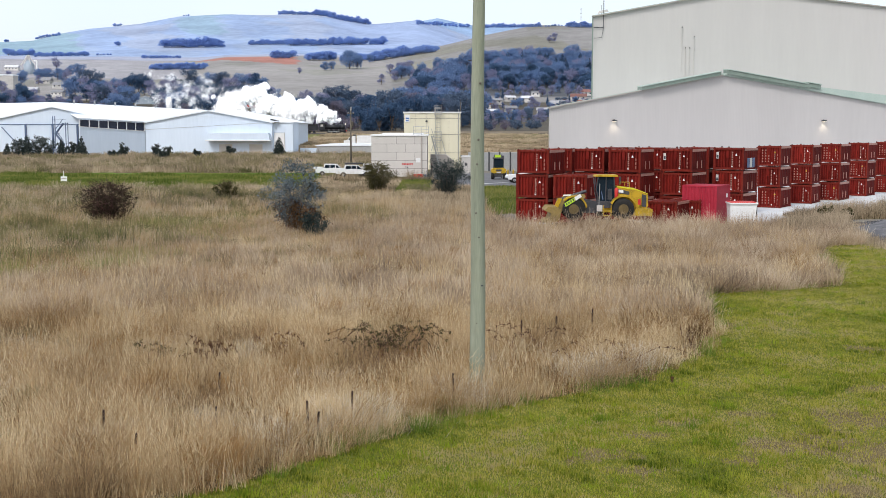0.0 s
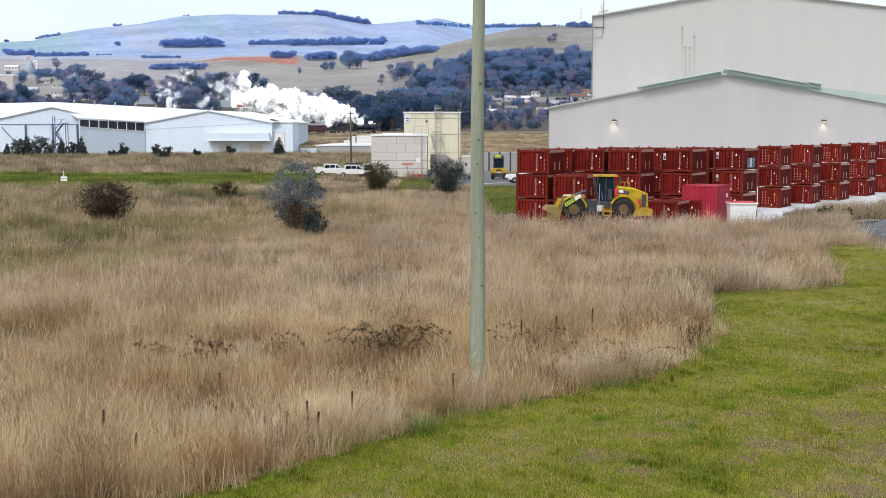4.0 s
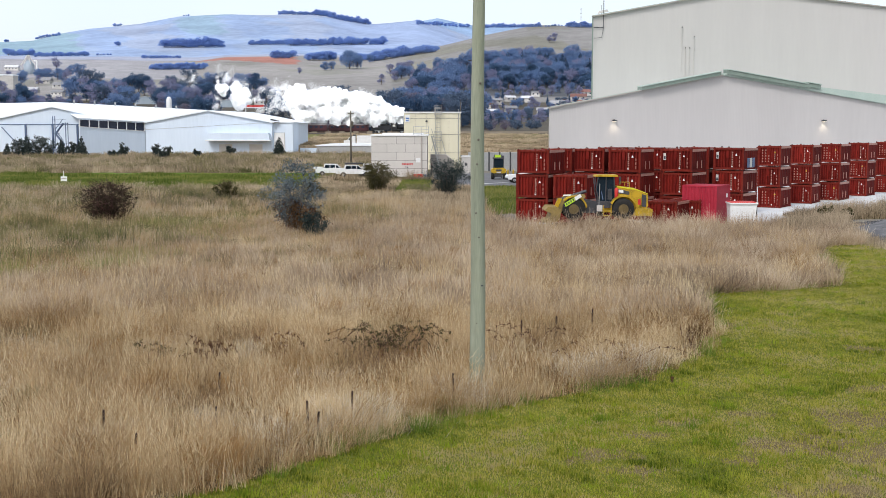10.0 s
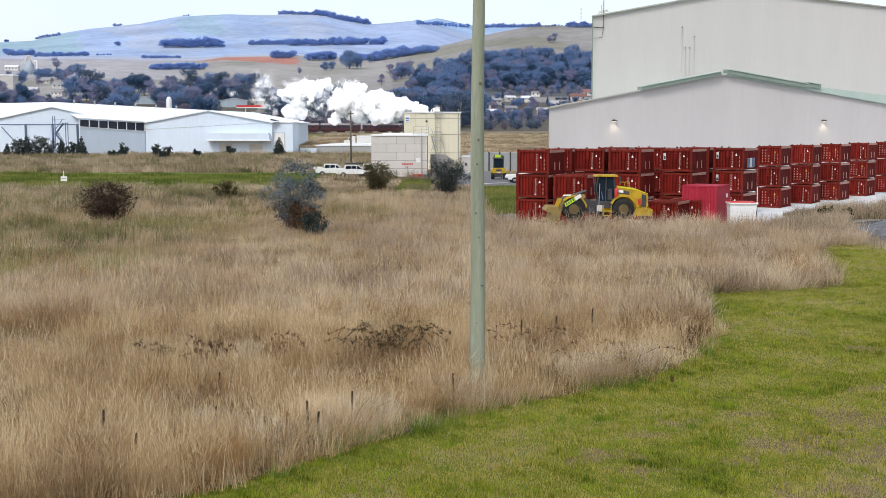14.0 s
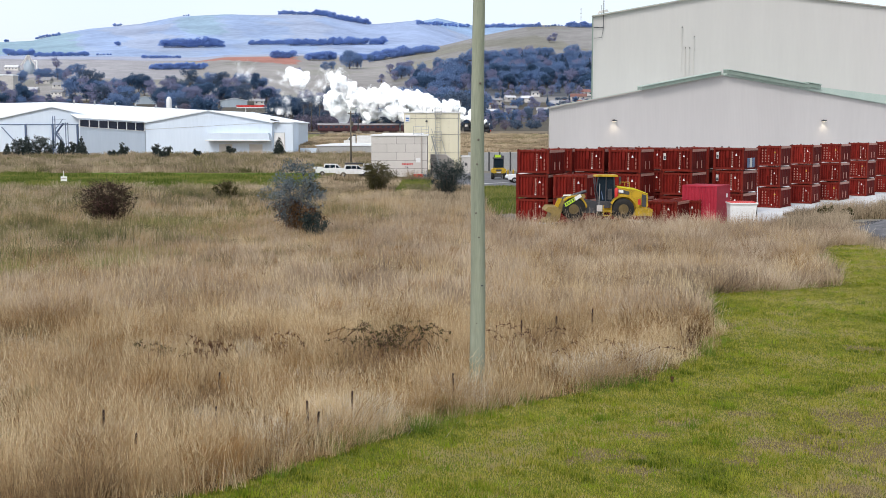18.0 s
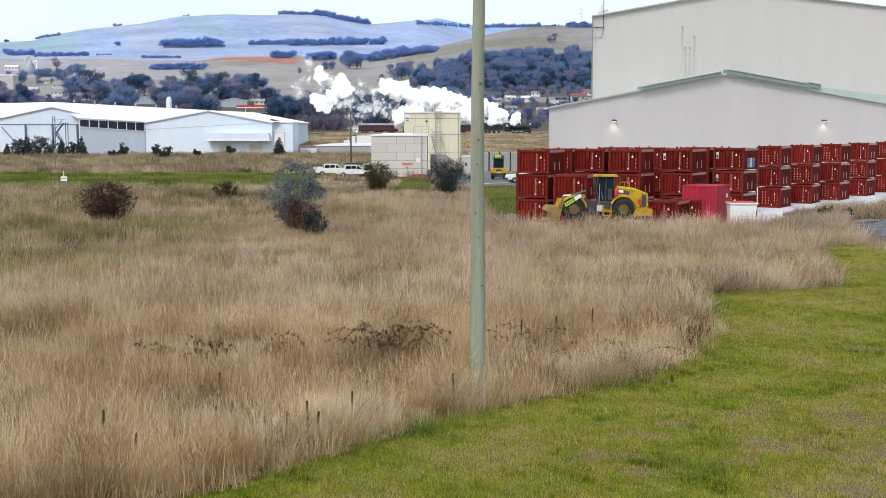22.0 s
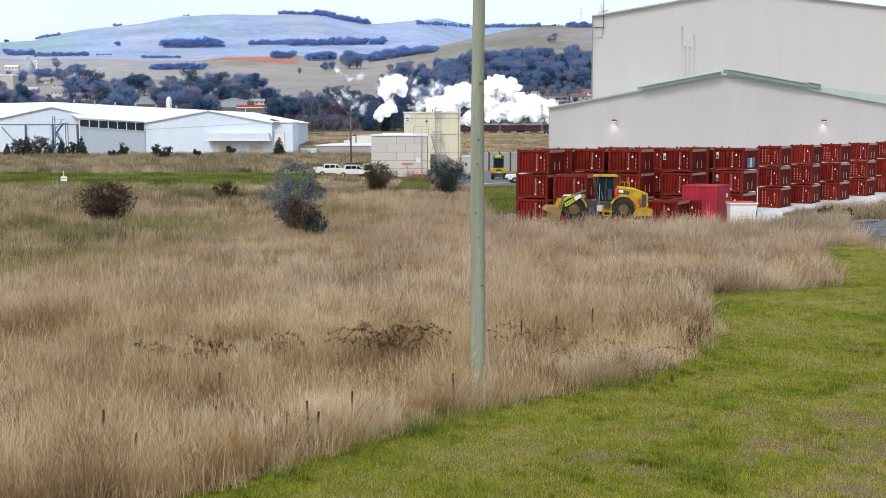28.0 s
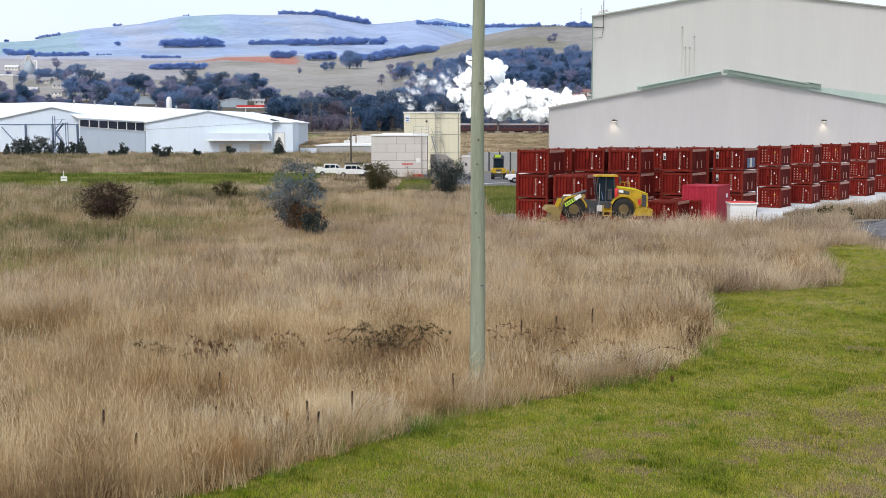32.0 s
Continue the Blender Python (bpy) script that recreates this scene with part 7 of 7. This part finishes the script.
    # fence rails in the field
    t = thing("field_fence", pose(0, 330, 0), "pale timber rail fence in the field", "fence")
    for i in range(4):
        x = -38.6 + i * 1.6
        part("post", Shape().box(x - 0.08, 0, -0.3, x + 0.08, 0.15, 1.3), M_PANEL, t)
        if i:
            for z in (0.5, 1.1):
                part("rail", Shape().box(x - 1.52, 0.02, z, x - 0.08, 0.1, z + 0.12), M_PANEL, t)


town()


# ---- small things in the grass ----
def picket(x, y, h, lean):
    t = thing("star_picket", pose(x, y, 0, lean, lean * 0.5, 20), "rusty steel star picket in the grass", "picket", "old fence pickets")
    s = Shape()
    for a in range(3):
        q = a * 2 * math.pi / 3
        s.box(-0.005, 0, -0.3, 0.005, 0.028, h, Matrix.Rotation(q, 4, "Z"))
    part("stake", s, M_SOOT, t)


for x, y, h, lean in ((-8.1, 28.4, 0.98, 1), (-3.28, 28.9, 1.08, -1), (-3.05, 29.0, 0.8, 2), (-6.1, 32.5, 1.05, 2), (-5.6, 29.5, 0.8, -2), (-7.0, 27.0, 0.8, 3), (2.7, 41.5, 1.0, 1), (4.0, 42.5, 1.0, 0), (5.45, 44.0, 1.02, 1), (-2.35, 30.6, 0.95, 2), (0.3, 33.0, 0.9, -2)):
    picket(x, y, h, lean)


def bramble(x, y, w, h, n, seed, leaf, label):
    """Arching canes with small leaves."""
    r = random.Random(seed)
    t = thing("bramble", pose(x, y, 0), label, "bramble", "brambles in the grass")
    s = Shape()
    cs, rs = [], []
    for i in range(n):
        a = r.uniform(0, 2 * math.pi)
        reach, top = w * r.uniform(0.25, 0.6), h * r.uniform(0.7, 1.15)
        x0 = r.uniform(-0.3, 0.3) * w
        y0 = r.uniform(-0.15, 0.15) * w
        p = Vector((x0, y0, 0))
        droop = r.uniform(0.55, 0.85)
        for j in range(1, 9):
            f = j / 8
            q = Vector((x0 + reach * f * math.cos(a), y0 + 0.5 * reach * f * math.sin(a), top * math.sin(math.pi * min(0.9, f * droop)) ** 0.7)) + Vector((r.gauss(0, 0.05), r.gauss(0, 0.05), r.gauss(0, 0.04)))
            s.tube(p, q, 0.006, 0.005, 4)
            if j > 2:
                cs.append(tuple(q))
                rs.append(0.10)
            p = q
    part("cane", s, M_REDBARK, t, "dark arching cane")
    tri, tint, up = leaf_cloud(cs, rs, n * 55, 0.035, seed, 0.9, 0.1)
    part("foliage", soup("foliage", tri, tint, up, leaf), None, t)


bramble(-1.75, 37.2, 2.8, 1.4, 44, 1, L_OLIVE, "dark tangled bramble with sparse leaves")
bramble(-7.2, 36.8, 1.6, 1.1, 16, 2, L_BROWNLEAF, "small brown bramble in the grass")
bramble(-8.8, 37.2, 1.3, 0.95, 12, 3, L_OLIVE, "small dark bramble in the grass")
bramble(2.4, 38.6, 4.0, 1.15, 7, 4, L_BROWNLEAF, "long thin bramble canes across the grass")
bramble(5.0, 37.6, 3.2, 0.95, 6, 5, L_BROWNLEAF, "long thin bramble canes at the grass edge")
bramble(-4.9, 38.5, 3.0, 1.0, 5, 6, L_BROWNLEAF, "sparse arching bramble canes")


def dock(x, y, h, n, seed):
    r = random.Random(seed)
    t = thing("dock_weed", pose(x, y, 0), "dead brown dock weed on the lawn edge", "weed", "dead weeds")
    s = Shape()
    cs, rs = [], []
    for i in range(n):
        a = r.uniform(0, 6.28)
        e = (0.18 * h * math.cos(a), 0.18 * h * math.sin(a), h * r.uniform(0.7, 1))
        s.tube((0, 0, -0.03), e, 0.008, 0.005, 4)
        for f in (0.5, 0.65, 0.8, 0.95):
            cs.append((e[0] * f, e[1] * f, e[2] * f))
            rs.append(0.035 * h + 0.01)
    part("stalk", s, M_REDBARK, t)
    tri, tint, up = leaf_cloud(cs, rs, n * 90, 0.02, seed, 1.2, 0.1)
    part("seed_head", soup("seed_head", tri, tint, up, L_BROWNLEAF), None, t)


for i, (x, y, h) in enumerate(((8.3, 41.2, 0.95), (8.5, 41.0, 0.8), (6.9, 36.0, 0.22))):
    dock(x, y, h, 5, 40 + i)


def stones():
    """Loose stones on the gravel track."""
    r = random.Random(8)
    for i in range(60):
        x, y = r.uniform(28.5, 37), r.uniform(78, 96)
        if x < 29 + (y - 87) * 0.3:
            continue
        k = r.uniform(0.06, 0.2)
        q = [(k * r.uniform(0.7, 1.2) * math.cos(a) * c, k * r.uniform(0.7, 1.2) * math.sin(a) * c, z * k) for z, c in ((-0.3, 0.8), (0.3, 1.0), (0.7, 0.5)) for a in (0, 1.26, 2.5, 3.8, 5.0)]
        f = [(j, (j + 1) % 5, 5 + (j + 1) % 5, 5 + j) for j in range(5)] + [(5 + j, 5 + (j + 1) % 5, 10 + (j + 1) % 5, 10 + j) for j in range(5)] + [(10, 11, 12, 13, 14), (4, 3, 2, 1, 0)]
        o = part("stone", Shape().add(q, f), M_GRAVEL)
        o.location = (x, y, 0.06)
        tagged(o, "loose grey stone lying on the gravel", "stone", "stones on the gravel")


stones()


# ---- the steam train ----
RAIL_Y, RAIL_Z = 470.0, 4.0
AHEAD = [(0, 613), (3, 651), (6, 694), (9, 726), (13, 783), (17, 849), (20, 905), (23, 957), (28, 1044), (32, 1114)]


def nose(t):
    """Where the engine's nose is along the line, in metres, at t seconds."""
    b = np.interp(t, [p[0] for p in AHEAD], [p[1] for p in AHEAD], left=613 + 13.0 * min(t, 0))
    return float((b - 784) * 0.2176)


def coach_body(t, x0, L, name):
    """A carriage between x0 and x0 + L."""
    b = part(name, Shape().box(x0 + 0.3, -1.4, 1.1, x0 + L - 0.3, 1.4, 3.15), M_COACH, t)
    part("roof", Shape().extrude([(-1.5, 3.15), (1.5, 3.15), (1.2, 3.6), (0.5, 3.85), (-0.5, 3.85), (-1.2, 3.6)], x0 + 0.2, x0 + L - 0.2, pose(0, 0, 0, 0, 0, -90)), M_COACHROOF, b, "pale curved roof")
    part("underframe", Shape().box(x0 + 0.3, -1.3, 0.85, x0 + L - 0.3, 1.3, 1.1).box(x0 + L * 0.4, -1.0, 0.4, x0 + L * 0.6, 1.0, 0.85), M_SOOT, b)
    k = int(L // 2.1)
    for i in range(k):
        x = x0 + 1.0 + i * (L - 2.0) / k
        part("window", Shape().box(x, -1.43, 2.05, x + 1.1, -1.4, 2.85), M_WINDOW, b)
    for x in (x0 + 2.6, x0 + L - 2.6):
        part("bogie", Shape().box(x - 1.5, -1.15, 0.3, x + 1.5, 1.15, 0.75), M_SOOT, b)


def train():
    """The engine's nose is at x = 0; the train trails towards -x."""
    t = thing("steam_train", pose(nose(0), RAIL_Y, RAIL_Z), "black steam locomotive with tender and maroon carriages", "train")
    z = pose(0, 0, 0, 0, 90, 0)

    def drum(name, x0, x1, r, h, mat, label=""):
        part(name, Shape().lathe([(r * 0.2, 0), (r, 0.02), (r, x1 - x0 - 0.02), (r * 0.2, x1 - x0)], 20, Matrix.Translation((x0, 0, h)) @ z), mat, t, label, True)

    drum("boiler", -8.2, -2.1, 0.88, 2.55, M_LOCO)
    drum("smokebox", -2.2, -0.6, 0.95, 2.55, M_LOCO)
    part("chimney", Shape().lathe([(0.42, 3.35), (0.3, 3.6), (0.3, 4.05), (0.4, 4.12)], 12, pose(-1.4, 0, 0)), M_LOCO, t)
    part("steam_dome", Shape().lathe([(0.45, 3.3), (0.42, 3.75), (0.25, 3.98), (0.05, 4.02)], 12, pose(-4.6, 0, 0)), M_LOCO, t)
    part("sand_dome", Shape().lathe([(0.4, 3.3), (0.38, 3.65), (0.2, 3.85), (0.05, 3.88)], 12, pose(-3.1, 0, 0)), M_LOCO, t)
    part("smokebox_door", Shape().lathe([(0.05, 0.2), (0.5, 0.15), (0.75, 0.0)], 16, Matrix.Translation((-0.6, 0, 2.55)) @ z), M_DARKSTEEL, t)
    part("cab", Shape().box(-10.3, -1.35, 1.3, -8.2, 1.35, 3.7), M_LOCO, t)
    part("cab_roof", Shape().extrude([(-1.5, 3.7), (1.5, 3.7), (1.0, 4.0), (-1.0, 4.0)], -10.7, -8.0, pose(0, 0, 0, 0, 0, -90)), M_LOCO, t)
    part("cab_window", Shape().box(-9.8, -1.38, 2.6, -8.8, -1.35, 3.4), M_PANEL, t)
    part("running_board", Shape().box(-8.4, -1.35, 1.55, -0.3, 1.35, 1.65), M_DARKSTEEL, t)
    part("main_frame", Shape().box(-10.2, -0.6, 0.7, 0.1, 0.6, 1.5), M_LOCO, t)
    for y in (-1.1, 1.1):
        part("cylinder", Shape().tube((-1.9, y, 0.95), (-0.7, y, 0.95), 0.38, n=14), M_LOCO, t)
        part("coupling_rod", Shape().box(-7.0, y - 0.06, 0.72, -2.6, y + 0.06, 0.9), M_GALV, t)
    part("buffer_beam", Shape().box(-0.1, -1.3, 0.75, 0.15, 1.3, 1.25), M_RED, t, "red buffer beam")
    for y in (-0.85, 0.85):
        part("buffer", Shape().tube((0.15, y, 1.0), (0.6, y, 1.0), 0.2, n=10), M_DARKSTEEL, t)
    part("headlamp", Shape().tube((-0.5, 0, 3.6), (-0.25, 0, 3.6), 0.18, n=10), M_LAMP, t, "lit headlamp")
    wheels = []
    for i in range(3):
        for y in (-0.75, 0.75):
            w = part("driving_wheel", Shape().lathe([(0.06, -0.08), (0.62, -0.05), (0.78, -0.09), (0.82, 0.05), (0.78, 0.07), (0.06, 0.06)], 20, pose(0, 0, 0, 90, 0, 0)), M_LOCO, t)
            w.location = (-2.9 - 1.85 * i, y, 0.82)
            part("wheel_weight", Shape().box(-0.35, -0.13, 0.35, 0.35, -0.08, 0.62), M_GALV, w)
            wheels.append(w)
    for y in (-0.75, 0.75):
        part("pony_wheel", Shape().lathe([(0.05, -0.07), (0.45, -0.07), (0.48, 0.07), (0.05, 0.07)], 16, pose(-0.6, y, 0.48, 90, 0, 0)), M_LOCO, t)
    tender = part("tender", Shape().box(-18.0, -1.35, 1.15, -10.9, 1.35, 3.0), M_LOCO, t, "black tender")
    part("coal", Shape().extrude([(-1.1, 3.0), (1.1, 3.0), (0.6, 3.5), (-0.6, 3.45)], -14.6, -11.2, pose(0, 0, 0, 0, 0, -90)), M_RUBBER, tender)
    part("tank_lid", Shape().box(-17.5, -0.6, 3.0, -15.2, 0.6, 3.2), M_LOCO, tender)
    for x in (-12.4, -14.2, -16.0, -17.2):
        for y in (-0.75, 0.75):
            part("tender_wheel", Shape().lathe([(0.05, -0.07), (0.46, -0.07), (0.49, 0.07), (0.05, 0.07)], 16, pose(x, y, 0.49, 90, 0, 0)), M_LOCO, tender)
    for i in range(3):
        coach_body(t, -18.6 - 16.0 * (i + 1), 15.8, "carriage")
    return t, wheels


TRAIN, WHEELS = train()


def track():
    s = Shape().extrude([(-2.6, -0.9), (2.6, -0.9), (1.5, -0.25), (-1.5, -0.25)], -420, 420, pose(0, RAIL_Y, RAIL_Z, 0, 0, -90))
    tagged(part("railway_ballast", s, M_GRAVEL), "grey ballast bed of the railway", "railway", kind="structure")
    for y in (-0.72, 0.72):
        tagged(part("rail", Shape().box(-420, RAIL_Y + y - 0.04, RAIL_Z - 0.25, 420, RAIL_Y + y + 0.04, RAIL_Z), M_DARKSTEEL), "steel running rail", "rail", kind="structure")


track()


# ---- steam ----
def steam_material(name, clear):
    """Steam scatters light many times inside, so it glows evenly and brightest from above."""
    m, n, l, b = shader(name)
    b.inputs["Base Color"].default_value = (0.97, 0.98, 0.99, 1)
    b.inputs["Roughness"].default_value = 1.0
    b.inputs["Specular IOR Level"].default_value = 0.0
    geo = n.new("ShaderNodeNewGeometry")
    bent = n.new("ShaderNodeVectorMath")
    bent.operation = "MULTIPLY_ADD"
    bent.inputs[1].default_value = (0.42, 0.42, 0.42)
    bent.inputs[2].default_value = (-0.1, -0.2, 0.8)
    l.new(geo.outputs["Normal"], bent.inputs[0])
    unit = n.new("ShaderNodeVectorMath")
    unit.operation = "NORMALIZE"
    l.new(bent.outputs[0], unit.inputs[0])
    l.new(unit.outputs[0], b.inputs["Normal"])
    under = n.new("ShaderNodeVectorMath")
    under.operation = "SCALE"
    under.inputs["Scale"].default_value = -1.0
    l.new(unit.outputs[0], under.inputs[0])
    deep = n.new("ShaderNodeBsdfTranslucent")
    deep.inputs["Color"].default_value = (0.97, 0.98, 0.99, 1)
    l.new(under.outputs[0], deep.inputs["Normal"])
    both = n.new("ShaderNodeAddShader")
    l.new(b.outputs[0], both.inputs[0])
    l.new(deep.outputs[0], both.inputs[1])
    last = both.outputs[0]
    gap = n.new("ShaderNodeBsdfTransparent")
    thin = n.new("ShaderNodeMixShader")
    thin.inputs[0].default_value = clear
    l.new(last, thin.inputs[1])
    l.new(gap.outputs[0], thin.inputs[2])
    l.new(thin.outputs[0], n["Material Output"].inputs["Surface"])
    return m


M_STEAM = steam_material("dense_steam", 0.55)
M_WISP = steam_material("thin_steam", 0.55)


def puff_mesh(spread, lumps, flecks, size, seed):
    """A billow: ragged rounded lumps in the middle and droplet flecks that thin out round them; no lumps for a wisp."""
    g = np.random.default_rng(seed)
    seg, ring = 20, 11
    cen = g.normal(0, spread * 0.42, (16, 3)) * np.array([1.25, 1.0, 0.9])
    rad = spread * np.concatenate([g.uniform(0.5, 0.72, 6), g.uniform(0.22, 0.45, 10)])
    vs, fs, k0 = [], [], 0
    th = np.linspace(0, math.pi, ring + 1)[:, None]
    la = np.linspace(0, 2 * math.pi, seg, endpoint=False)[None]
    d = np.stack([np.sin(th) * np.cos(la), np.sin(th) * np.sin(la), np.cos(th) + 0 * la], -1)
    i, j = np.arange(ring)[:, None] * seg, np.arange(seg)[None]
    quad = np.stack([i + j, i + seg + j, i + seg + (j + 1) % seg, i + (j + 1) % seg], -1).reshape(-1, 4)
    for c, r in list(zip(cen, rad))[:lumps]:
        q = c + d * r
        bump = 0
        for w, a in ((1.6, 0.24), (3.4, 0.15), (7.5, 0.085), (15.0, 0.045)):
            f = g.normal(size=(3, 3)) * w / spread * 1.3
            bump = bump + a * np.sin(q @ f[0] + 2 * np.sin(q @ f[1] * 0.7)) * np.cos(q @ f[2] + 1.3)
        vs.append((c + d * (r * (1 + 1.3 * bump))[..., None]).reshape(-1, 3))
        fs += (quad + k0).tolist()
        k0 += len(vs[-1])
    smooth = len(fs)
    k = g.integers(0, 16, flecks)
    e = g.normal(size=(flecks, 3))
    e /= np.linalg.norm(e, axis=1)[:, None]
    away = (0.9 + 0.7 * g.random(flecks) ** 1.8) if lumps else 1.5 * g.random(flecks) ** 0.8
    p = cen[k] + e * (rad[k] * away)[:, None]
    if not lumps:
        f = g.normal(size=(3, 3)) * 1.9 / spread
        keep = np.sin(p @ f[0] + 1.5 * np.sin(p @ f[1])) + 0.6 * np.cos(p @ f[2] * 2.1) + 0.5 * g.normal(size=flecks) > 0.1
        p = p[keep]
    a = g.normal(size=p.shape)
    a /= np.linalg.norm(a, axis=1)[:, None]
    b = np.cross(a, g.normal(size=p.shape))
    b /= np.linalg.norm(b, axis=1)[:, None]
    t = size * g.uniform(0.5, 1.4, len(p))[:, None]
    vs.append(np.stack([p - a * t, p + a * t * 0.6 + b * t * 0.8, p + a * t * 0.4 - b * t * 0.9], 1).reshape(-1, 3))
    fs += (np.arange(3 * len(p)).reshape(-1, 3) + k0).tolist()
    me = bpy.data.meshes.new("puff")
    me.from_pydata(np.concatenate(vs).tolist(), [], fs)
    me.polygons.foreach_set("use_smooth", [q < smooth for q in range(len(fs))])
    me.materials.append(M_STEAM if lumps else M_WISP)
    return me


BILLOWS = [puff_mesh(r, 9, int(1100 * r), 0.06, 300 + k) for k, r in enumerate((0.9, 1.2, 1.6, 1.9, 2.3, 2.7, 3.1, 3.5))]
WISPS = [puff_mesh(r, 0, int(1250 * r * r), 0.058, 320 + k) for k, r in enumerate((1.6, 2.2, 2.8, 3.4))]
# mesh, delay after leaving the chimney
PUFFS = [(BILLOWS[0], 0.0), (BILLOWS[1], 0.2), (BILLOWS[2], 0.55), (BILLOWS[3], 0.9), (BILLOWS[4], 1.4), (BILLOWS[5], 2.0), (BILLOWS[6], 2.7), (BILLOWS[7], 3.5), (WISPS[0], 0.5), (WISPS[1], 1.4), (WISPS[2], 2.6), (WISPS[3], 4.0)]
LIFE = 18.0
# bursts of steam that climb higher: when they leave the chimney, for how long, how hard
BURSTS = [(-6.4, 1.0, 0.55), (2.0, 0.9, 0.55), (6.5, 1.2, 0.85), (11.5, 0.9, 0.35), (15.0, 1.0, 0.4), (22.2, 1.1, 1.75)]


def rise(age, lift):
    """How high a puff has climbed."""
    return 3.0 * age ** 0.5 + 0.87 * lift * age


def make_steam():
    """All puffs, with the rows of their way: they leave the chimney, drift back and up, and thin out."""
    plume = thing("steam_plume", pose(0, RAIL_Y, RAIL_Z), "thick white steam plume trailing from the locomotive", "steam", kind="stuff")
    r = random.Random(21)
    ways = []
    step = 0.82
    t0 = -LIFE + 1.5
    hide = -13.0
    while t0 < 31.6:
        tall = max(k * math.exp(-((t0 - at) / wide) ** 2) for at, wide, k in BURSTS)
        hard = 1 / (1 + math.exp(-(t0 - 18.5)))
        for k, (mesh, delay) in enumerate(PUFFS):
            ob = part("puff", mesh, None, plume)
            out = (r.gauss(0, 1), r.gauss(0, 1), r.gauss(0, 1))
            if k < 8:
                live = LIFE * (0.37 + 0.26 * r.random()) * (1.0 + 0.25 * hard) * (1.5 if tall > 0.35 else 1.0)
            else:
                live = LIFE * (0.6 + 0.5 * r.random())
            lift = 0.1 + tall * r.random() ** 0.6 + 0.25 * r.random() + 0.5 * hard * r.random()
            share = 1.0 if r.random() < 0.3 else r.uniform(0.22, 1.0)
            if tall > 0.35:
                share = r.uniform(0.2, 1.0)
            spin = r.uniform(-6, 6)
            rows = []
            ts = sorted({0.0, 32.0, *[min(32.0, max(0.0, t0 + q)) for q in (delay - 0.12, delay, delay + 0.7, 3.2, 5, 8, live * 0.8, live, live + 0.12)]})
            for t in ts:
                age = t - t0
                if age < delay:
                    wait = delay - age
                    x = nose(t) - 4.5 - 6 * delay
                    zz = hide
                    y = 0.0
                    turn = 0.0
                else:
                    go = min(age, live)
                    x = nose(t0) - 2.0 - 1.62 * age + out[0] * (0.15 + 0.2 * go)
                    y = out[1] * (0.1 + 0.16 * go)
                    zz = 4.0 + share * rise(go, lift) + out[2] * (0.05 + 0.11 * go)
                    if age > live:
                        zz = hide
                    turn = spin * age
                rows.append((t, pose(x, y, zz, turn * 0.6, turn, turn * 0.3)))
            ways.append((ob, rows))
        t0 += step
    return ways


STEAM = make_steam()


def motions():
    times = [i * 1.0 for i in range(33)]
    walk(TRAIN, [(t, pose(nose(t), RAIL_Y, RAIL_Z)) for t in times])
    for w in WHEELS:
        x, y, z = w.location
        rows, t = [], 0.0
        while t <= 32.001:
            rows.append((t, pose(x, y, z, 0, math.degrees((nose(t) - nose(0)) / 0.82), 0)))
            t += 0.2
        walk(w, rows)
    for ob, rows in STEAM:
        walk(ob, rows)


motions()
